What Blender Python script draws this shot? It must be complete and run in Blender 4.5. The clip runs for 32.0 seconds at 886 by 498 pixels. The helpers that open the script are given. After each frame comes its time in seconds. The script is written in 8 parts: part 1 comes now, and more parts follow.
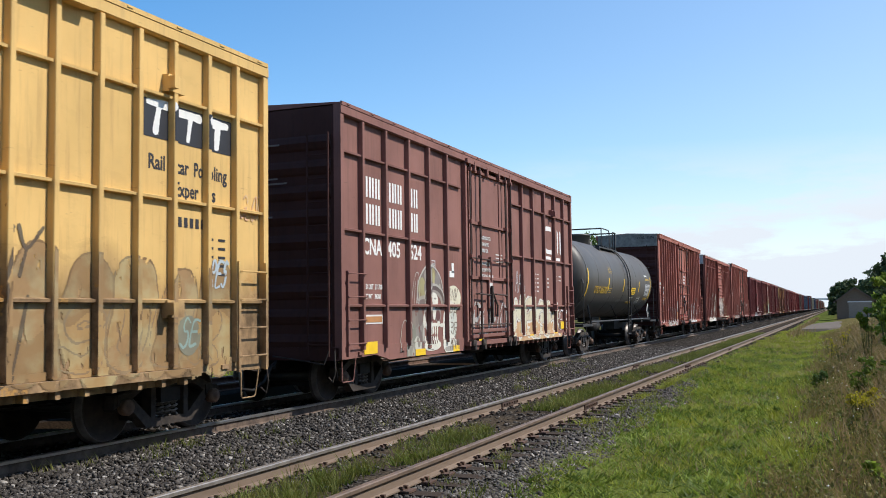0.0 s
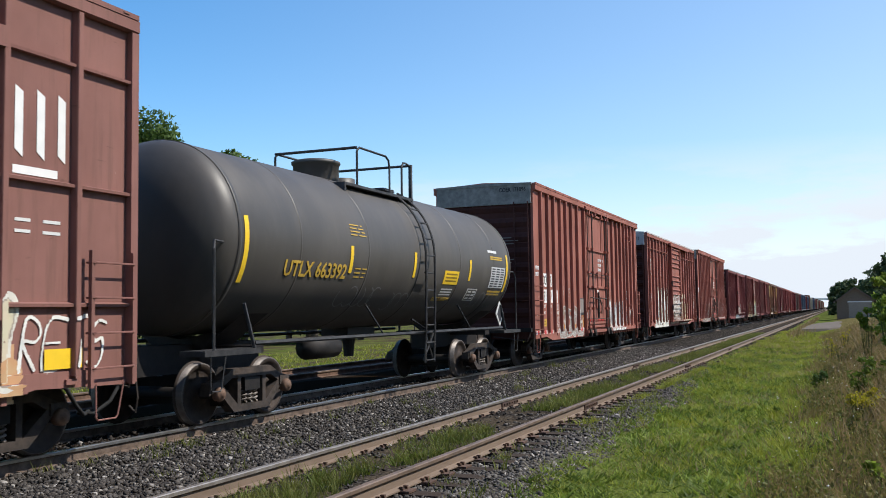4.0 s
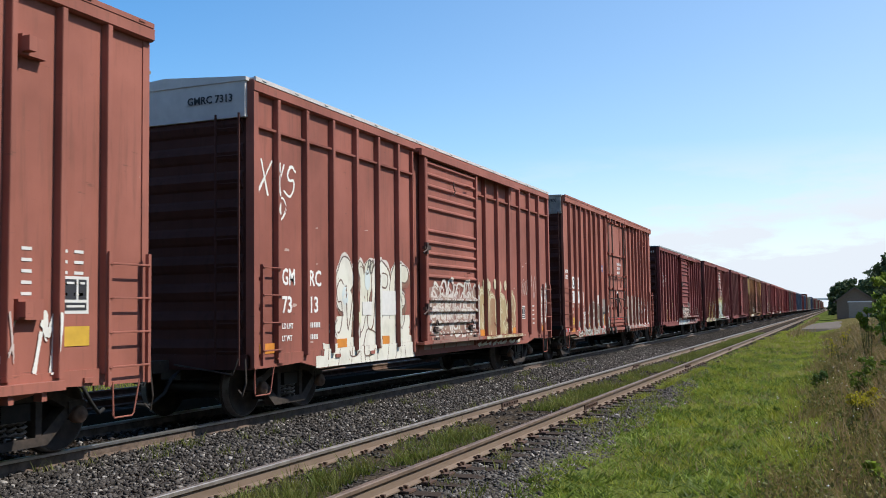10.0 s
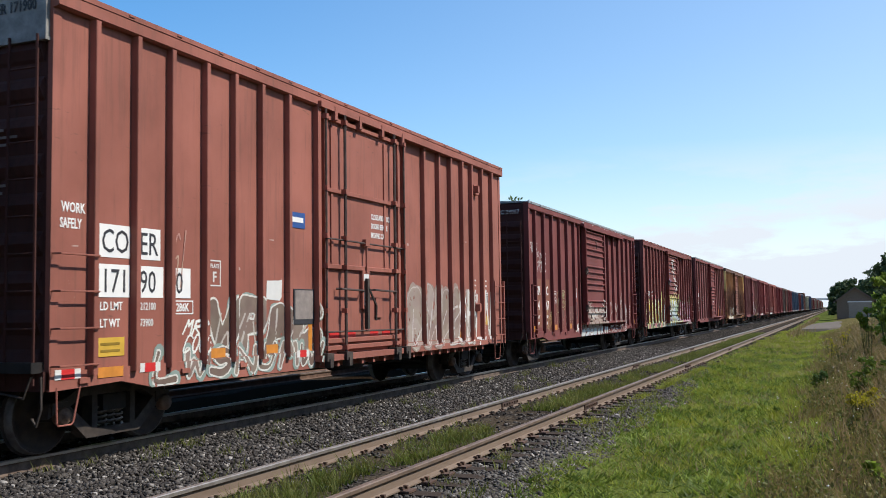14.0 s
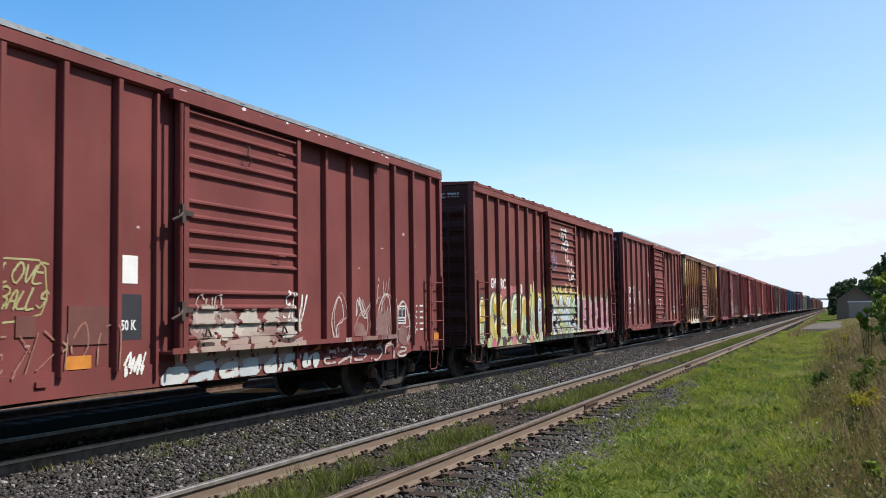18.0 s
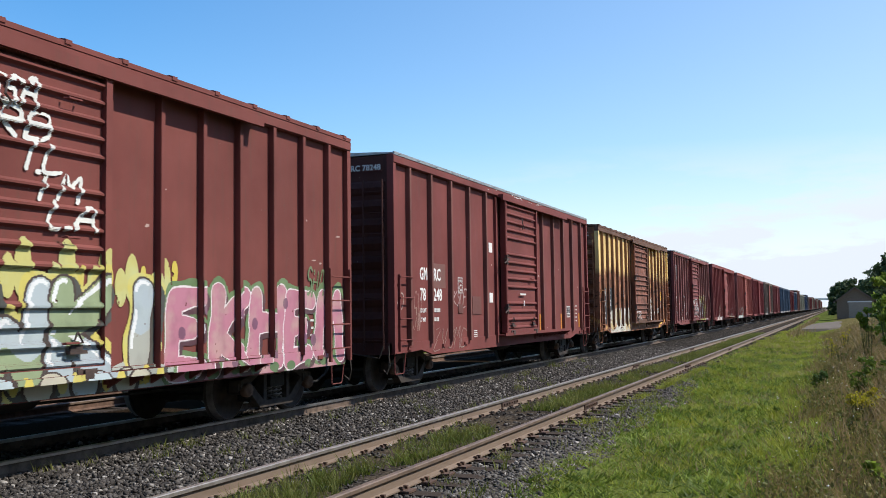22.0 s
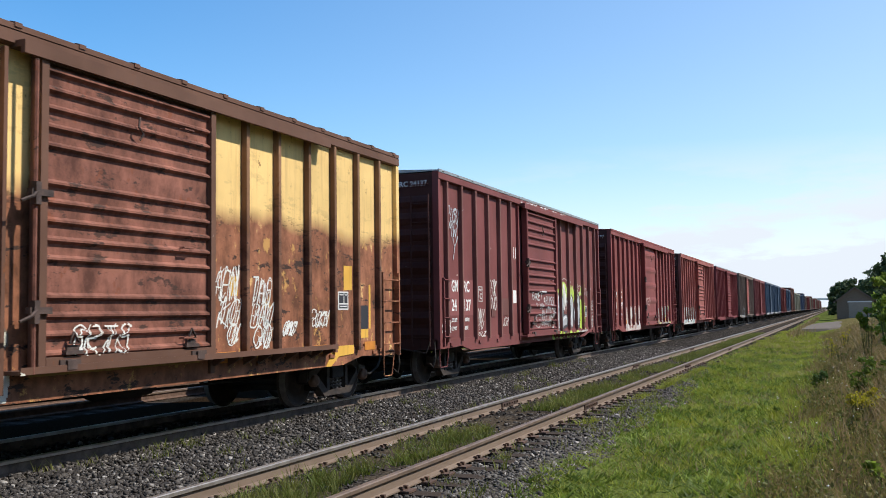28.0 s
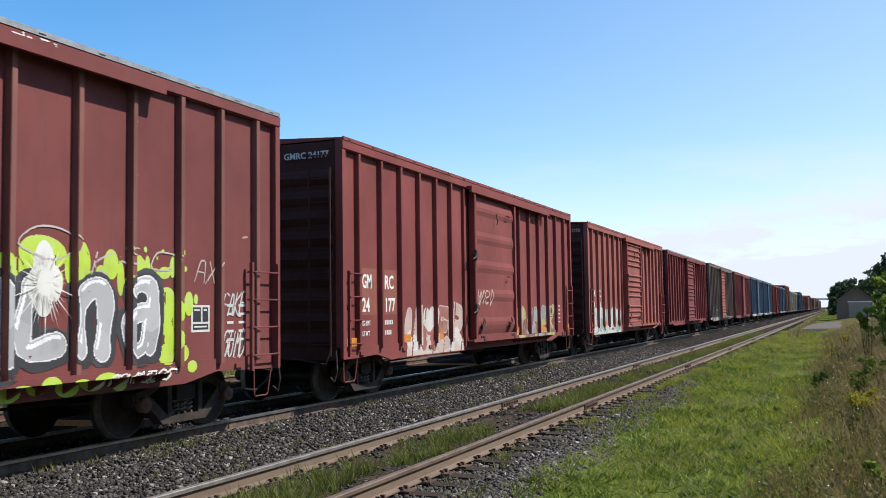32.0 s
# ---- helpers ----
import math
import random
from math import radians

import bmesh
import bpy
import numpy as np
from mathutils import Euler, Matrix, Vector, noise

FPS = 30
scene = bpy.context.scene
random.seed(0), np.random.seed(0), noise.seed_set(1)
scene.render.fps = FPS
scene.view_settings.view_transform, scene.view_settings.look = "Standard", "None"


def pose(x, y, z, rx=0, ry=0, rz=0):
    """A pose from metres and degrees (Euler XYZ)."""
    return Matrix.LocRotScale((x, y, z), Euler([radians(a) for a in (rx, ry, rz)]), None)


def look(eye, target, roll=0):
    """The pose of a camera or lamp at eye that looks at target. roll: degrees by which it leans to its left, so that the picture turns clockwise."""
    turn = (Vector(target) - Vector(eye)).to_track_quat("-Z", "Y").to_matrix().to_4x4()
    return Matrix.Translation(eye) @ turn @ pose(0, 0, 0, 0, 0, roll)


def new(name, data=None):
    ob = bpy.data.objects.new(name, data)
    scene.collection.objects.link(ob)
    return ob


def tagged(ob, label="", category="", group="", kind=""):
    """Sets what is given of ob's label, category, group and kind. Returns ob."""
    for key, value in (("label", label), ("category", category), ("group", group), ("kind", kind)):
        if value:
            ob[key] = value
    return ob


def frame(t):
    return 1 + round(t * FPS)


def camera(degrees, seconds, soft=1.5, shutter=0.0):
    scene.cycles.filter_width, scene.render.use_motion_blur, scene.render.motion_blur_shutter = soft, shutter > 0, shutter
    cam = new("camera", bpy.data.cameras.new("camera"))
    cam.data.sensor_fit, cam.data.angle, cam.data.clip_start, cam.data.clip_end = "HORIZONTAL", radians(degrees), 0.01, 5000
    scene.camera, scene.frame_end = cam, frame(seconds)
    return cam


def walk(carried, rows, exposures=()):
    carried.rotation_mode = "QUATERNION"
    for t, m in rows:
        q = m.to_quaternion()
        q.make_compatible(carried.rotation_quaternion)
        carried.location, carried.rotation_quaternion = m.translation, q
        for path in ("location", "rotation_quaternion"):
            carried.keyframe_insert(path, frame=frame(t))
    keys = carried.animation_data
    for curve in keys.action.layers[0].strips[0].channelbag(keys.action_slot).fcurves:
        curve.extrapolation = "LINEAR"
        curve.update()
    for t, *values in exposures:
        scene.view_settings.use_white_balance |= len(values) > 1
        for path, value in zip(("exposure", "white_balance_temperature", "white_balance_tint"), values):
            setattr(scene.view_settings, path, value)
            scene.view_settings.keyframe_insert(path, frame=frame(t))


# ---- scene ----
# World: y runs along the railway, x to the right of it, z = 0 is the top of the rails.
cam = camera(50.02, 32.0, soft=0.9, shutter=0.1)
EYE = pose(0, 0, 1.581, 90 + 3.8, 0.814, 22.461)
walk(cam, [(0.0, EYE), (32.0, EYE)], [(0.0, 0.19), (1.2, 0.23), (3.0, 0.17), (6.0, 0.30), (9.0, 0.20), (12.0, 0.19), (16.0, 0.20), (18.0, 0.24), (25.0, 0.24), (29.0, 0.22), (32.0, 0.23)])

X_NEAR, X_FAR, X_THIRD = -4.852, -9.361, -14.0
HALF_GAUGE = 0.7535
SUN_TO = Vector((0.596, 0.241, 0.766)).normalized()


def run(t):
    """Metres that the train has rolled towards the camera after t seconds."""
    return 5.123 * t + 0.00988 * t * t - 0.0001544 * t ** 3


# ---- light ----
world = bpy.data.worlds.new("sky")
scene.world = world
world.use_nodes = True
wn, wl = world.node_tree.nodes, world.node_tree.links
wn.clear()
sky = wn.new("ShaderNodeTexSky")
sky.sky_type, sky.sun_disc = "NISHITA", False
sky.sun_elevation = math.asin(SUN_TO.z)
sky.sun_rotation = math.atan2(SUN_TO.x, SUN_TO.y)
sky.altitude, sky.air_density, sky.dust_density, sky.ozone_density = 100, 1.0, 0.25, 2.2
tc = wn.new("ShaderNodeTexCoord")
sep = wn.new("ShaderNodeSeparateXYZ")
wl.new(tc.outputs["Generated"], sep.inputs[0])
mp = wn.new("ShaderNodeMapping")
mp.inputs["Scale"].default_value = (3.0, 3.0, 13.0)
wl.new(tc.outputs["Generated"], mp.inputs[0])
cn = wn.new("ShaderNodeTexNoise")
cn.inputs["Scale"].default_value, cn.inputs["Detail"].default_value, cn.inputs["Roughness"].default_value = 1.6, 8, 0.6
wl.new(mp.outputs[0], cn.inputs["Vector"])
low = wn.new("ShaderNodeMapRange")
low.inputs["From Min"].default_value, low.inputs["From Max"].default_value = 0.17, -0.01
wl.new(sep.outputs["Z"], low.inputs["Value"])
veil = wn.new("ShaderNodeMapRange")
veil.inputs["From Min"].default_value, veil.inputs["From Max"].default_value = -0.3, 1.0
veil.inputs["To Max"].default_value = 0.47
wl.new(sep.outputs["Y"], veil.inputs["Value"])
thin = wn.new("ShaderNodeMath")
thin.operation = "MULTIPLY"
wl.new(low.outputs[0], thin.inputs[0])
wl.new(veil.outputs[0], thin.inputs[1])
cr = wn.new("ShaderNodeMapRange")
cr.inputs["From Min"].default_value, cr.inputs["From Max"].default_value = 0.46, 0.57
wl.new(cn.outputs["Fac"], cr.inputs["Value"])
cm = wn.new("ShaderNodeMath")
cm.operation = "MULTIPLY"
wl.new(low.outputs[0], cm.inputs[0])
wl.new(cr.outputs[0], cm.inputs[1])
haze_x = wn.new("ShaderNodeMapRange")
haze_x.inputs["From Min"].default_value, haze_x.inputs["From Max"].default_value = -0.66, 0.1
haze_x.inputs["To Max"].default_value = 0.38
wl.new(sep.outputs["X"], haze_x.inputs["Value"])
haze_z = wn.new("ShaderNodeMapRange")
haze_z.inputs["From Min"].default_value, haze_z.inputs["From Max"].default_value = 0.95, 0.2
wl.new(sep.outputs["Z"], haze_z.inputs["Value"])
haze = wn.new("ShaderNodeMath")
haze.operation = "MULTIPLY_ADD"
wl.new(haze_x.outputs[0], haze.inputs[0])
wl.new(haze_z.outputs[0], haze.inputs[1])
wl.new(thin.outputs[0], haze.inputs[2])
both = wn.new("ShaderNodeMath")
both.operation, both.use_clamp = "ADD", True
wl.new(cm.outputs[0], both.inputs[0])
wl.new(haze.outputs[0], both.inputs[1])
mixc = wn.new("ShaderNodeMix")
mixc.data_type = "RGBA"
mixc.inputs["B"].default_value = (5.95, 6.45, 7.1, 1)
wl.new(both.outputs[0], mixc.inputs["Factor"])
hue = wn.new("ShaderNodeHueSaturation")
hue.inputs["Saturation"].default_value, hue.inputs["Value"].default_value = 1.33, 1.43
hue.inputs["Hue"].default_value = 0.499
wl.new(sky.outputs[0], hue.inputs["Color"])
wl.new(hue.outputs[0], mixc.inputs["A"])
bg = wn.new("ShaderNodeBackground")
bg.inputs["Strength"].default_value = 0.12
wl.new(mixc.outputs["Result"], bg.inputs["Color"])
wo = wn.new("ShaderNodeOutputWorld")
wl.new(bg.outputs[0], wo.inputs[0])

sun = new("sun", bpy.data.lights.new("sun", "SUN"))
sun.data.energy, sun.data.angle, sun.data.color = 5.0, radians(0.53), (1.0, 0.945, 0.86)
sun.matrix_world = look((0, 0, 60), Vector((0, 0, 60)) - SUN_TO)


# ---- materials ----
class Mat:
    """A small helper that strings shader nodes together."""

    def __init__(self, name, rough=0.6, metal=0.0, spec=0.5):
        self.m = bpy.data.materials.new(name)
        self.m.use_nodes = True
        self.t = self.m.node_tree
        self.b = self.t.nodes["Principled BSDF"]
        self.b.inputs["Roughness"].default_value = rough
        self.b.inputs["Metallic"].default_value = metal
        self.b.inputs["Specular IOR Level"].default_value = spec
        self.co = self.t.nodes.new("ShaderNodeTexCoord").outputs["Object"]

    def n(self, kind, **ins):
        nd = self.t.nodes.new("ShaderNode" + kind)
        for k, v in ins.items():
            self.put(nd.inputs[k.replace("_", " ")], v)
        return nd

    def put(self, sock, v):
        if isinstance(v, bpy.types.NodeSocket):
            self.t.links.new(v, sock)
        else:
            sock.default_value = v

    def math(self, op, a, b=0.0):
        nd = self.t.nodes.new("ShaderNodeMath")
        nd.operation = op
        self.put(nd.inputs[0], a)
        self.put(nd.inputs[1], b)
        return nd.outputs[0]

    def scaled(self, sx, sy, sz, off=(0, 0, 0), co=None):
        nd = self.n("Mapping")
        self.put(nd.inputs[0], co or self.co)
        nd.inputs["Scale"].default_value = (sx, sy, sz)
        nd.inputs["Location"].default_value = off
        return nd.outputs[0]

    def noise(self, vec, scale, detail=4, rough=0.55):
        return self.n("TexNoise", Vector=vec, Scale=scale, Detail=detail, Roughness=rough).outputs["Fac"]

    def span(self, v, a, b, lo=0.0, hi=1.0):
        nd = self.n("MapRange", Value=v)
        for k, x in (("From Min", a), ("From Max", b), ("To Min", lo), ("To Max", hi)):
            nd.inputs[k].default_value = x
        return nd.outputs[0]

    def mix(self, f, a, b):
        nd = self.t.nodes.new("ShaderNodeMix")
        nd.data_type = "RGBA"
        for k, v in (("Factor", f), ("A", a), ("B", b)):
            if isinstance(v, tuple) and len(v) == 3:
                v = (*v, 1.0)
            self.put(nd.inputs[k] if k == "Factor" else nd.inputs[6 if k == "A" else 7], v)
        return nd.outputs[2]

    def ramp(self, f, *stops, hard=False):
        nd = self.n("ValToRGB", Fac=f)
        e = nd.color_ramp.elements
        nd.color_ramp.interpolation = "CONSTANT" if hard else "LINEAR"
        while len(e) < len(stops):
            e.new(0.5)
        for el, (p, c) in zip(e, stops):
            el.position, el.color = p, (*c, 1)
        return nd.outputs[0]

    def colour(self, c):
        self.put(self.b.inputs["Base Color"], (*c, 1) if isinstance(c, tuple) and len(c) == 3 else c)
        return self

    def bump(self, h, strength=0.3, dist=0.01):
        nd = self.n("Bump", Height=h, Strength=strength, Distance=dist)
        self.put(self.b.inputs["Normal"], nd.outputs[0])
        return self

    def rough(self, v):
        self.put(self.b.inputs["Roughness"], v)
        return self


def plain(name, c, rough=0.6, metal=0.0, vary=0.25, scale=6.0):
    k = Mat(name, rough, metal, 0.3)
    f = k.noise(k.co, scale, 5)
    lo, hi = tuple(x * (1 - vary) for x in c), tuple(min(1, x * (1 + vary)) for x in c)
    k.colour(k.mix(f, lo, hi)).bump(k.noise(k.co, scale * 12), 0.15, 0.004)
    return k.m


def car_paint(name, c, rust=0.25, fade=0.3, pieces=(), rough=0.72, dirt=(0.10, 0.06, 0.045), band=None):
    """Weathered freight-car paint: fading, dirt runs, rust specks and sprayed paint.
    pieces: (y0, y1, z0, z1, uneven top, cell width, fills, line colour, seed)."""
    k = Mat(name, rough, 0.0, 0.16)
    big = k.noise(k.scaled(0.6, 0.6, 0.5), 1.3, 5)
    col = k.mix(k.span(big, 0.3, 0.7), tuple(x * (1 - fade * 0.5) for x in c), tuple(min(1, x * (1 + fade) + 0.012 * fade) for x in c))
    runs = k.noise(k.scaled(5.0, 5.0, 0.35), 2.2, 6, 0.65)
    col = k.mix(k.math("MULTIPLY", k.span(runs, 0.52, 0.8), 0.55), col, dirt)
    if band:
        z_top, amp, c_band, soft, scabs = band if len(band) == 5 else (*band, 0.10, 1.0)
        edge = k.math("ADD", z_top, k.math("MULTIPLY", k.math("SUBTRACT", k.noise(k.scaled(0.3, 0.45, 0.12), 1.5, 2.5, 0.45), 0.5), amp))
        z0_ = k.n("SeparateXYZ", Vector=k.co).outputs["Z"]
        below = k.span(k.math("SUBTRACT", edge, z0_), 0.0, soft)
        patch = k.noise(k.scaled(1, 1.4, 1.0, (3, 1, 7)), 1.9, 8, 0.68)
        dark = k.mix(k.span(patch, 0.36, 0.62), tuple(x * 0.45 for x in c_band), tuple(x * 1.35 for x in c_band))
        col = k.mix(k.math("MULTIPLY", below, k.span(patch, 0.70, 0.62)), col, dark)
        scab = k.noise(k.scaled(0.8, 0.75, 1.9, (5, 3, 1)), 3.0, 9, 0.72)
        black = k.math("MULTIPLY", k.span(scab, 0.57, 0.60), k.span(k.math("SUBTRACT", edge, z0_), -0.1, 0.5, 0.12 * scabs, 0.85 * scabs))
        col = k.mix(black, col, (0.045, 0.028, 0.022))
        flake = k.noise(k.scaled(0.9, 1.1, 0.8, (8, 8, 1)), 2.2, 9, 0.7)
        col = k.mix(k.math("MULTIPLY", below, k.math("MULTIPLY", k.span(flake, 0.60, 0.63), 0.8)), col, (c[0] * 0.75, c[1] * 0.62, c[2] * 0.5))
    s = k.n("SeparateXYZ", Vector=k.co)
    y, z = s.outputs["Y"], s.outputs["Z"]
    for y0, y1, z0, z1, amp, cell, fills, line, seed in pieces:
        top = k.noise(k.scaled(0.0, 1.0, 0.0, (0, seed * 3.7, seed)), 2.3 / max(cell, 0.2), 2)
        top = k.math("ADD", z1, k.math("MULTIPLY", k.math("SUBTRACT", top, 0.5), amp * 2.2))
        wob = k.math("MULTIPLY", k.math("SUBTRACT", k.noise(k.scaled(0, 1, 1, (seed, 0, 0)), 2.0, 2), 0.5), 0.8)
        yy = k.math("ADD", y, wob)
        inside = k.math("MULTIPLY", k.math("GREATER_THAN", yy, y0), k.math("LESS_THAN", yy, y1))
        inside = k.math("MULTIPLY", inside, k.math("MULTIPLY", k.math("LESS_THAN", z, top), k.math("GREATER_THAN", z, z0)))
        wv = k.n("TexNoise", Vector=k.scaled(0, 1, 1, (seed * 2, 1, 0)), Scale=2.4 / max(cell, 0.2), Detail=1.5)
        warped = k.n("VectorMath")
        warped.operation = "MULTIPLY_ADD"
        k.put(warped.inputs[0], wv.outputs["Color"])
        warped.inputs[1].default_value = (0, 0.9 * cell, 0.9 * cell)
        k.put(warped.inputs[2], k.co)
        vec = k.scaled(0, 1.0 / cell, 0.62 / cell, (seed, seed, 0), warped.outputs[0])
        vo = k.n("TexVoronoi", Vector=vec, Scale=1.0, Randomness=0.85)
        ed = k.t.nodes.new("ShaderNodeTexVoronoi")
        ed.feature = "DISTANCE_TO_EDGE"
        k.put(ed.inputs["Vector"], vec)
        ed.inputs["Scale"].default_value, ed.inputs["Randomness"].default_value = 1.0, 0.85
        pick = k.n("SeparateColor", Color=vo.outputs["Color"]).outputs[0]
        fill = k.ramp(pick, *[(i / len(fills), f) for i, f in enumerate(fills)], hard=True)
        shade = k.noise(k.scaled(0, 1, 1, (9, 0, seed)), 3.0, 4)
        fill = k.mix(k.span(shade, 0.45, 0.75, 0, 0.35), fill, line)
        fill = k.mix(k.span(ed.outputs["Distance"], 0.085, 0.055), fill, line)
        worn = k.span(k.noise(k.scaled(1, 1, 1, (seed, 2, 2)), 9.0, 6, 0.7), 0.68, 0.60, 0.25, 0.93)
        col = k.mix(k.math("MULTIPLY", inside, worn), col, fill)
    speck = k.noise(k.scaled(1, 1, 0.45), 7.0, 8, 0.72)
    thr = 0.74 - 0.22 * rust
    spot = k.span(speck, thr, thr + 0.05)
    col = k.mix(spot, col, k.mix(k.noise(k.co, 30), (0.10, 0.035, 0.015), (0.24, 0.09, 0.035)))
    chip = k.noise(k.scaled(1, 1, 0.8, (4, 4, 4)), 13.0, 8, 0.7)
    col = k.mix(k.math("MULTIPLY", k.span(chip, 0.70, 0.73), 0.55), col, (0.50, 0.42, 0.37))
    scuff = k.noise(k.scaled(0.5, 1.3, 6.0, (1, 7, 2)), 2.6, 7, 0.68)
    col = k.mix(k.math("MULTIPLY", k.span(scuff, 0.645, 0.70), 0.5), col, dirt)
    k.colour(col)
    k.rough(k.math("ADD", rough - 0.08, k.math("MULTIPLY", k.noise(k.co, 4, 5), 0.25)))
    # a dry film of dust
    k.b.inputs["Sheen Weight"].default_value, k.b.inputs["Sheen Roughness"].default_value = 0.045, 0.45
    k.b.inputs["Sheen Tint"].default_value = (1.0, 0.93, 0.88, 1)
    k.bump(k.math("ADD", k.noise(k.scaled(1, 1, 1), 1.1, 2), k.math("MULTIPLY", k.noise(k.co, 45, 4), 0.06)), 0.5, 0.022)
    return k.m


def soot_metal(name, c, hi, rough=0.7, metal=0.3):
    k = Mat(name, rough, metal)
    f = k.noise(k.co, 5, 7, 0.65)
    k.colour(k.mix(k.span(f, 0.35, 0.75), c, hi)).bump(k.noise(k.co, 40, 5), 0.3, 0.006)
    return k.m


M_DARK = soot_metal("sooty_underframe", (0.009, 0.008, 0.008), (0.030, 0.024, 0.021))
M_TRUCK = soot_metal("cast_truck_steel", (0.022, 0.017, 0.014), (0.088, 0.064, 0.050), 0.8, 0.1)
M_CAPRUST = soot_metal("rusty_bearing_cap", (0.06, 0.035, 0.024), (0.24, 0.14, 0.09), 0.8, 0.1)
M_SPRING = soot_metal("worn_spring_steel", (0.07, 0.058, 0.05), (0.30, 0.26, 0.225), 0.6, 0.2)
M_WHEEL = soot_metal("brown_wheel_steel", (0.016, 0.011, 0.009), (0.062, 0.040, 0.028), 0.8, 0.05)
M_TREAD = soot_metal("polished_tread", (0.07, 0.06, 0.055), (0.2, 0.18, 0.165), 0.5, 0.5)
M_GALV = soot_metal("galvanised_sheet", (0.24, 0.245, 0.24), (0.42, 0.43, 0.42), 0.5, 0.45)
M_WHITE = plain("white_stencil_paint", (0.74, 0.73, 0.70), 0.6, vary=0.12)
M_GREYTX = plain("dark_stencil_paint", (0.035, 0.035, 0.04), 0.6)
M_YEL = plain("reflective_yellow", (0.80, 0.52, 0.03), 0.45, vary=0.15)
M_ORANGE = plain("reflective_orange", (0.55, 0.21, 0.035), 0.55, vary=0.4)
M_RED = plain("reflective_red", (0.55, 0.03, 0.03), 0.45)
M_LOCK = soot_metal("brown_lock_steel", (0.03, 0.02, 0.017), (0.12, 0.075, 0.06), 0.8, 0.1)
M_PALE = plain("pale_decal", (0.62, 0.61, 0.58), 0.5, vary=0.15)
M_HOSE = plain("black_rubber", (0.02, 0.02, 0.02), 0.8)


# ---- mesh helpers ----
class Mesh:
    """Gathers vertices and faces of one part."""

    def __init__(self):
        self.v, self.f = [], []

    def add(self, vs, fs):
        o = len(self.v)
        self.v += vs
        self.f += [tuple(i + o for i in q) for q in fs]
        return self

    def box(self, x0, x1, y0, y1, z0, z1):
        vs = [(x, y, z) for x in (x0, x1) for y in (y0, y1) for z in (z0, z1)]
        return self.add(vs, [(0, 1, 3, 2), (4, 6, 7, 5), (0, 4, 5, 1), (2, 3, 7, 6), (0, 2, 6, 4), (1, 5, 7, 3)])

    def prism(self, pts, axis, a, b):
        """A polygon pts, swept along an axis from a to b."""
        def at(p, w):
            return (w, p[0], p[1]) if axis == "x" else (p[0], w, p[1]) if axis == "y" else (p[0], p[1], w)
        k = len(pts)
        vs = [at(p, a) for p in pts] + [at(p, b) for p in pts]
        fs = [(i, (i + 1) % k, (i + 1) % k + k, i + k) for i in range(k)]
        return self.add(vs, fs + [tuple(range(k))[::-1], tuple(range(k, 2 * k))])

    def tube(self, pts, r, seg=6):
        """A round bar along the points pts."""
        P = [Vector(p) for p in pts]
        rings = []
        for i, p in enumerate(P):
            d = (P[min(i + 1, len(P) - 1)] - P[max(i - 1, 0)]).normalized()
            a = d.orthogonal().normalized() if i == 0 else (last - d * last.dot(d)).normalized()
            last = a
            b = d.cross(a)
            rings.append([tuple(p + (a * math.cos(2 * math.pi * j / seg) + b * math.sin(2 * math.pi * j / seg)) * r) for j in range(seg)])
        fs = [(i * seg + j, i * seg + (j + 1) % seg, (i + 1) * seg + (j + 1) % seg, (i + 1) * seg + j) for i in range(len(P) - 1) for j in range(seg)]
        return self.add([v for r_ in rings for v in r_], fs + [tuple(range(seg))[::-1], tuple(range((len(P) - 1) * seg, len(P) * seg))])

    def lathe(self, prof, axis, c, seg=24, a0=0.0, a1=2 * math.pi):
        """Profile points (along, radius) turned about an axis through c."""
        full = abs(a1 - a0 - 2 * math.pi) < 1e-6
        n = seg if full else seg + 1
        vs = []
        for w, r in prof:
            for j in range(n):
                t = a0 + (a1 - a0) * j / seg
                p, q = r * math.cos(t), r * math.sin(t)
                vs.append((c[0] + w, c[1] + p, c[2] + q) if axis == "x" else (c[0] + p, c[1] + w, c[2] + q) if axis == "y" else (c[0] + p, c[1] + q, c[2] + w))
        fs = [(i * n + j, i * n + (j + 1) % n, (i + 1) * n + (j + 1) % n, (i + 1) * n + j) for i in range(len(prof) - 1) for j in range(n if full else n - 1)]
        return self.add(vs, fs)

    def ribbon(self, pts, w, x):
        """A painted stroke on a wall at x, through points (y, z)."""
        P = [Vector(p) for p in pts]
        vs = []
        for i, p in enumerate(P):
            d = (P[min(i + 1, len(P) - 1)] - P[max(i - 1, 0)]).normalized()
            nrm = Vector((-d.y, d.x)) * w / 2
            vs += [(x, *(p + nrm)), (x, *(p - nrm))]
        return self.add(vs, [(2 * i, 2 * i + 1, 2 * i + 3, 2 * i + 2) for i in range(len(P) - 1)])

    def mesh(self, name, mat, smooth=False):
        me = bpy.data.meshes.new(name)
        me.from_pydata(self.v, [], self.f)
        for q in (mat if isinstance(mat, (list, tuple)) else [mat]):
            me.materials.append(q)
        b = bmesh.new()
        b.from_mesh(me)
        bmesh.ops.recalc_face_normals(b, faces=b.faces)
        b.to_mesh(me)
        b.free()
        if smooth:
            me.polygons.foreach_set("use_smooth", [True] * len(me.polygons))
        return me


def part(name, m, mat, parent, label="", smooth=False, kind=""):
    """One mesh object under a thing or a part."""
    ob = new(name, m.mesh(name, mat, smooth) if isinstance(m, Mesh) else m)
    ob.parent = parent
    return tagged(ob, label=label, kind=kind)


def thing(name, label, category, group="", kind=""):
    return tagged(new(name), label, category, group, kind)


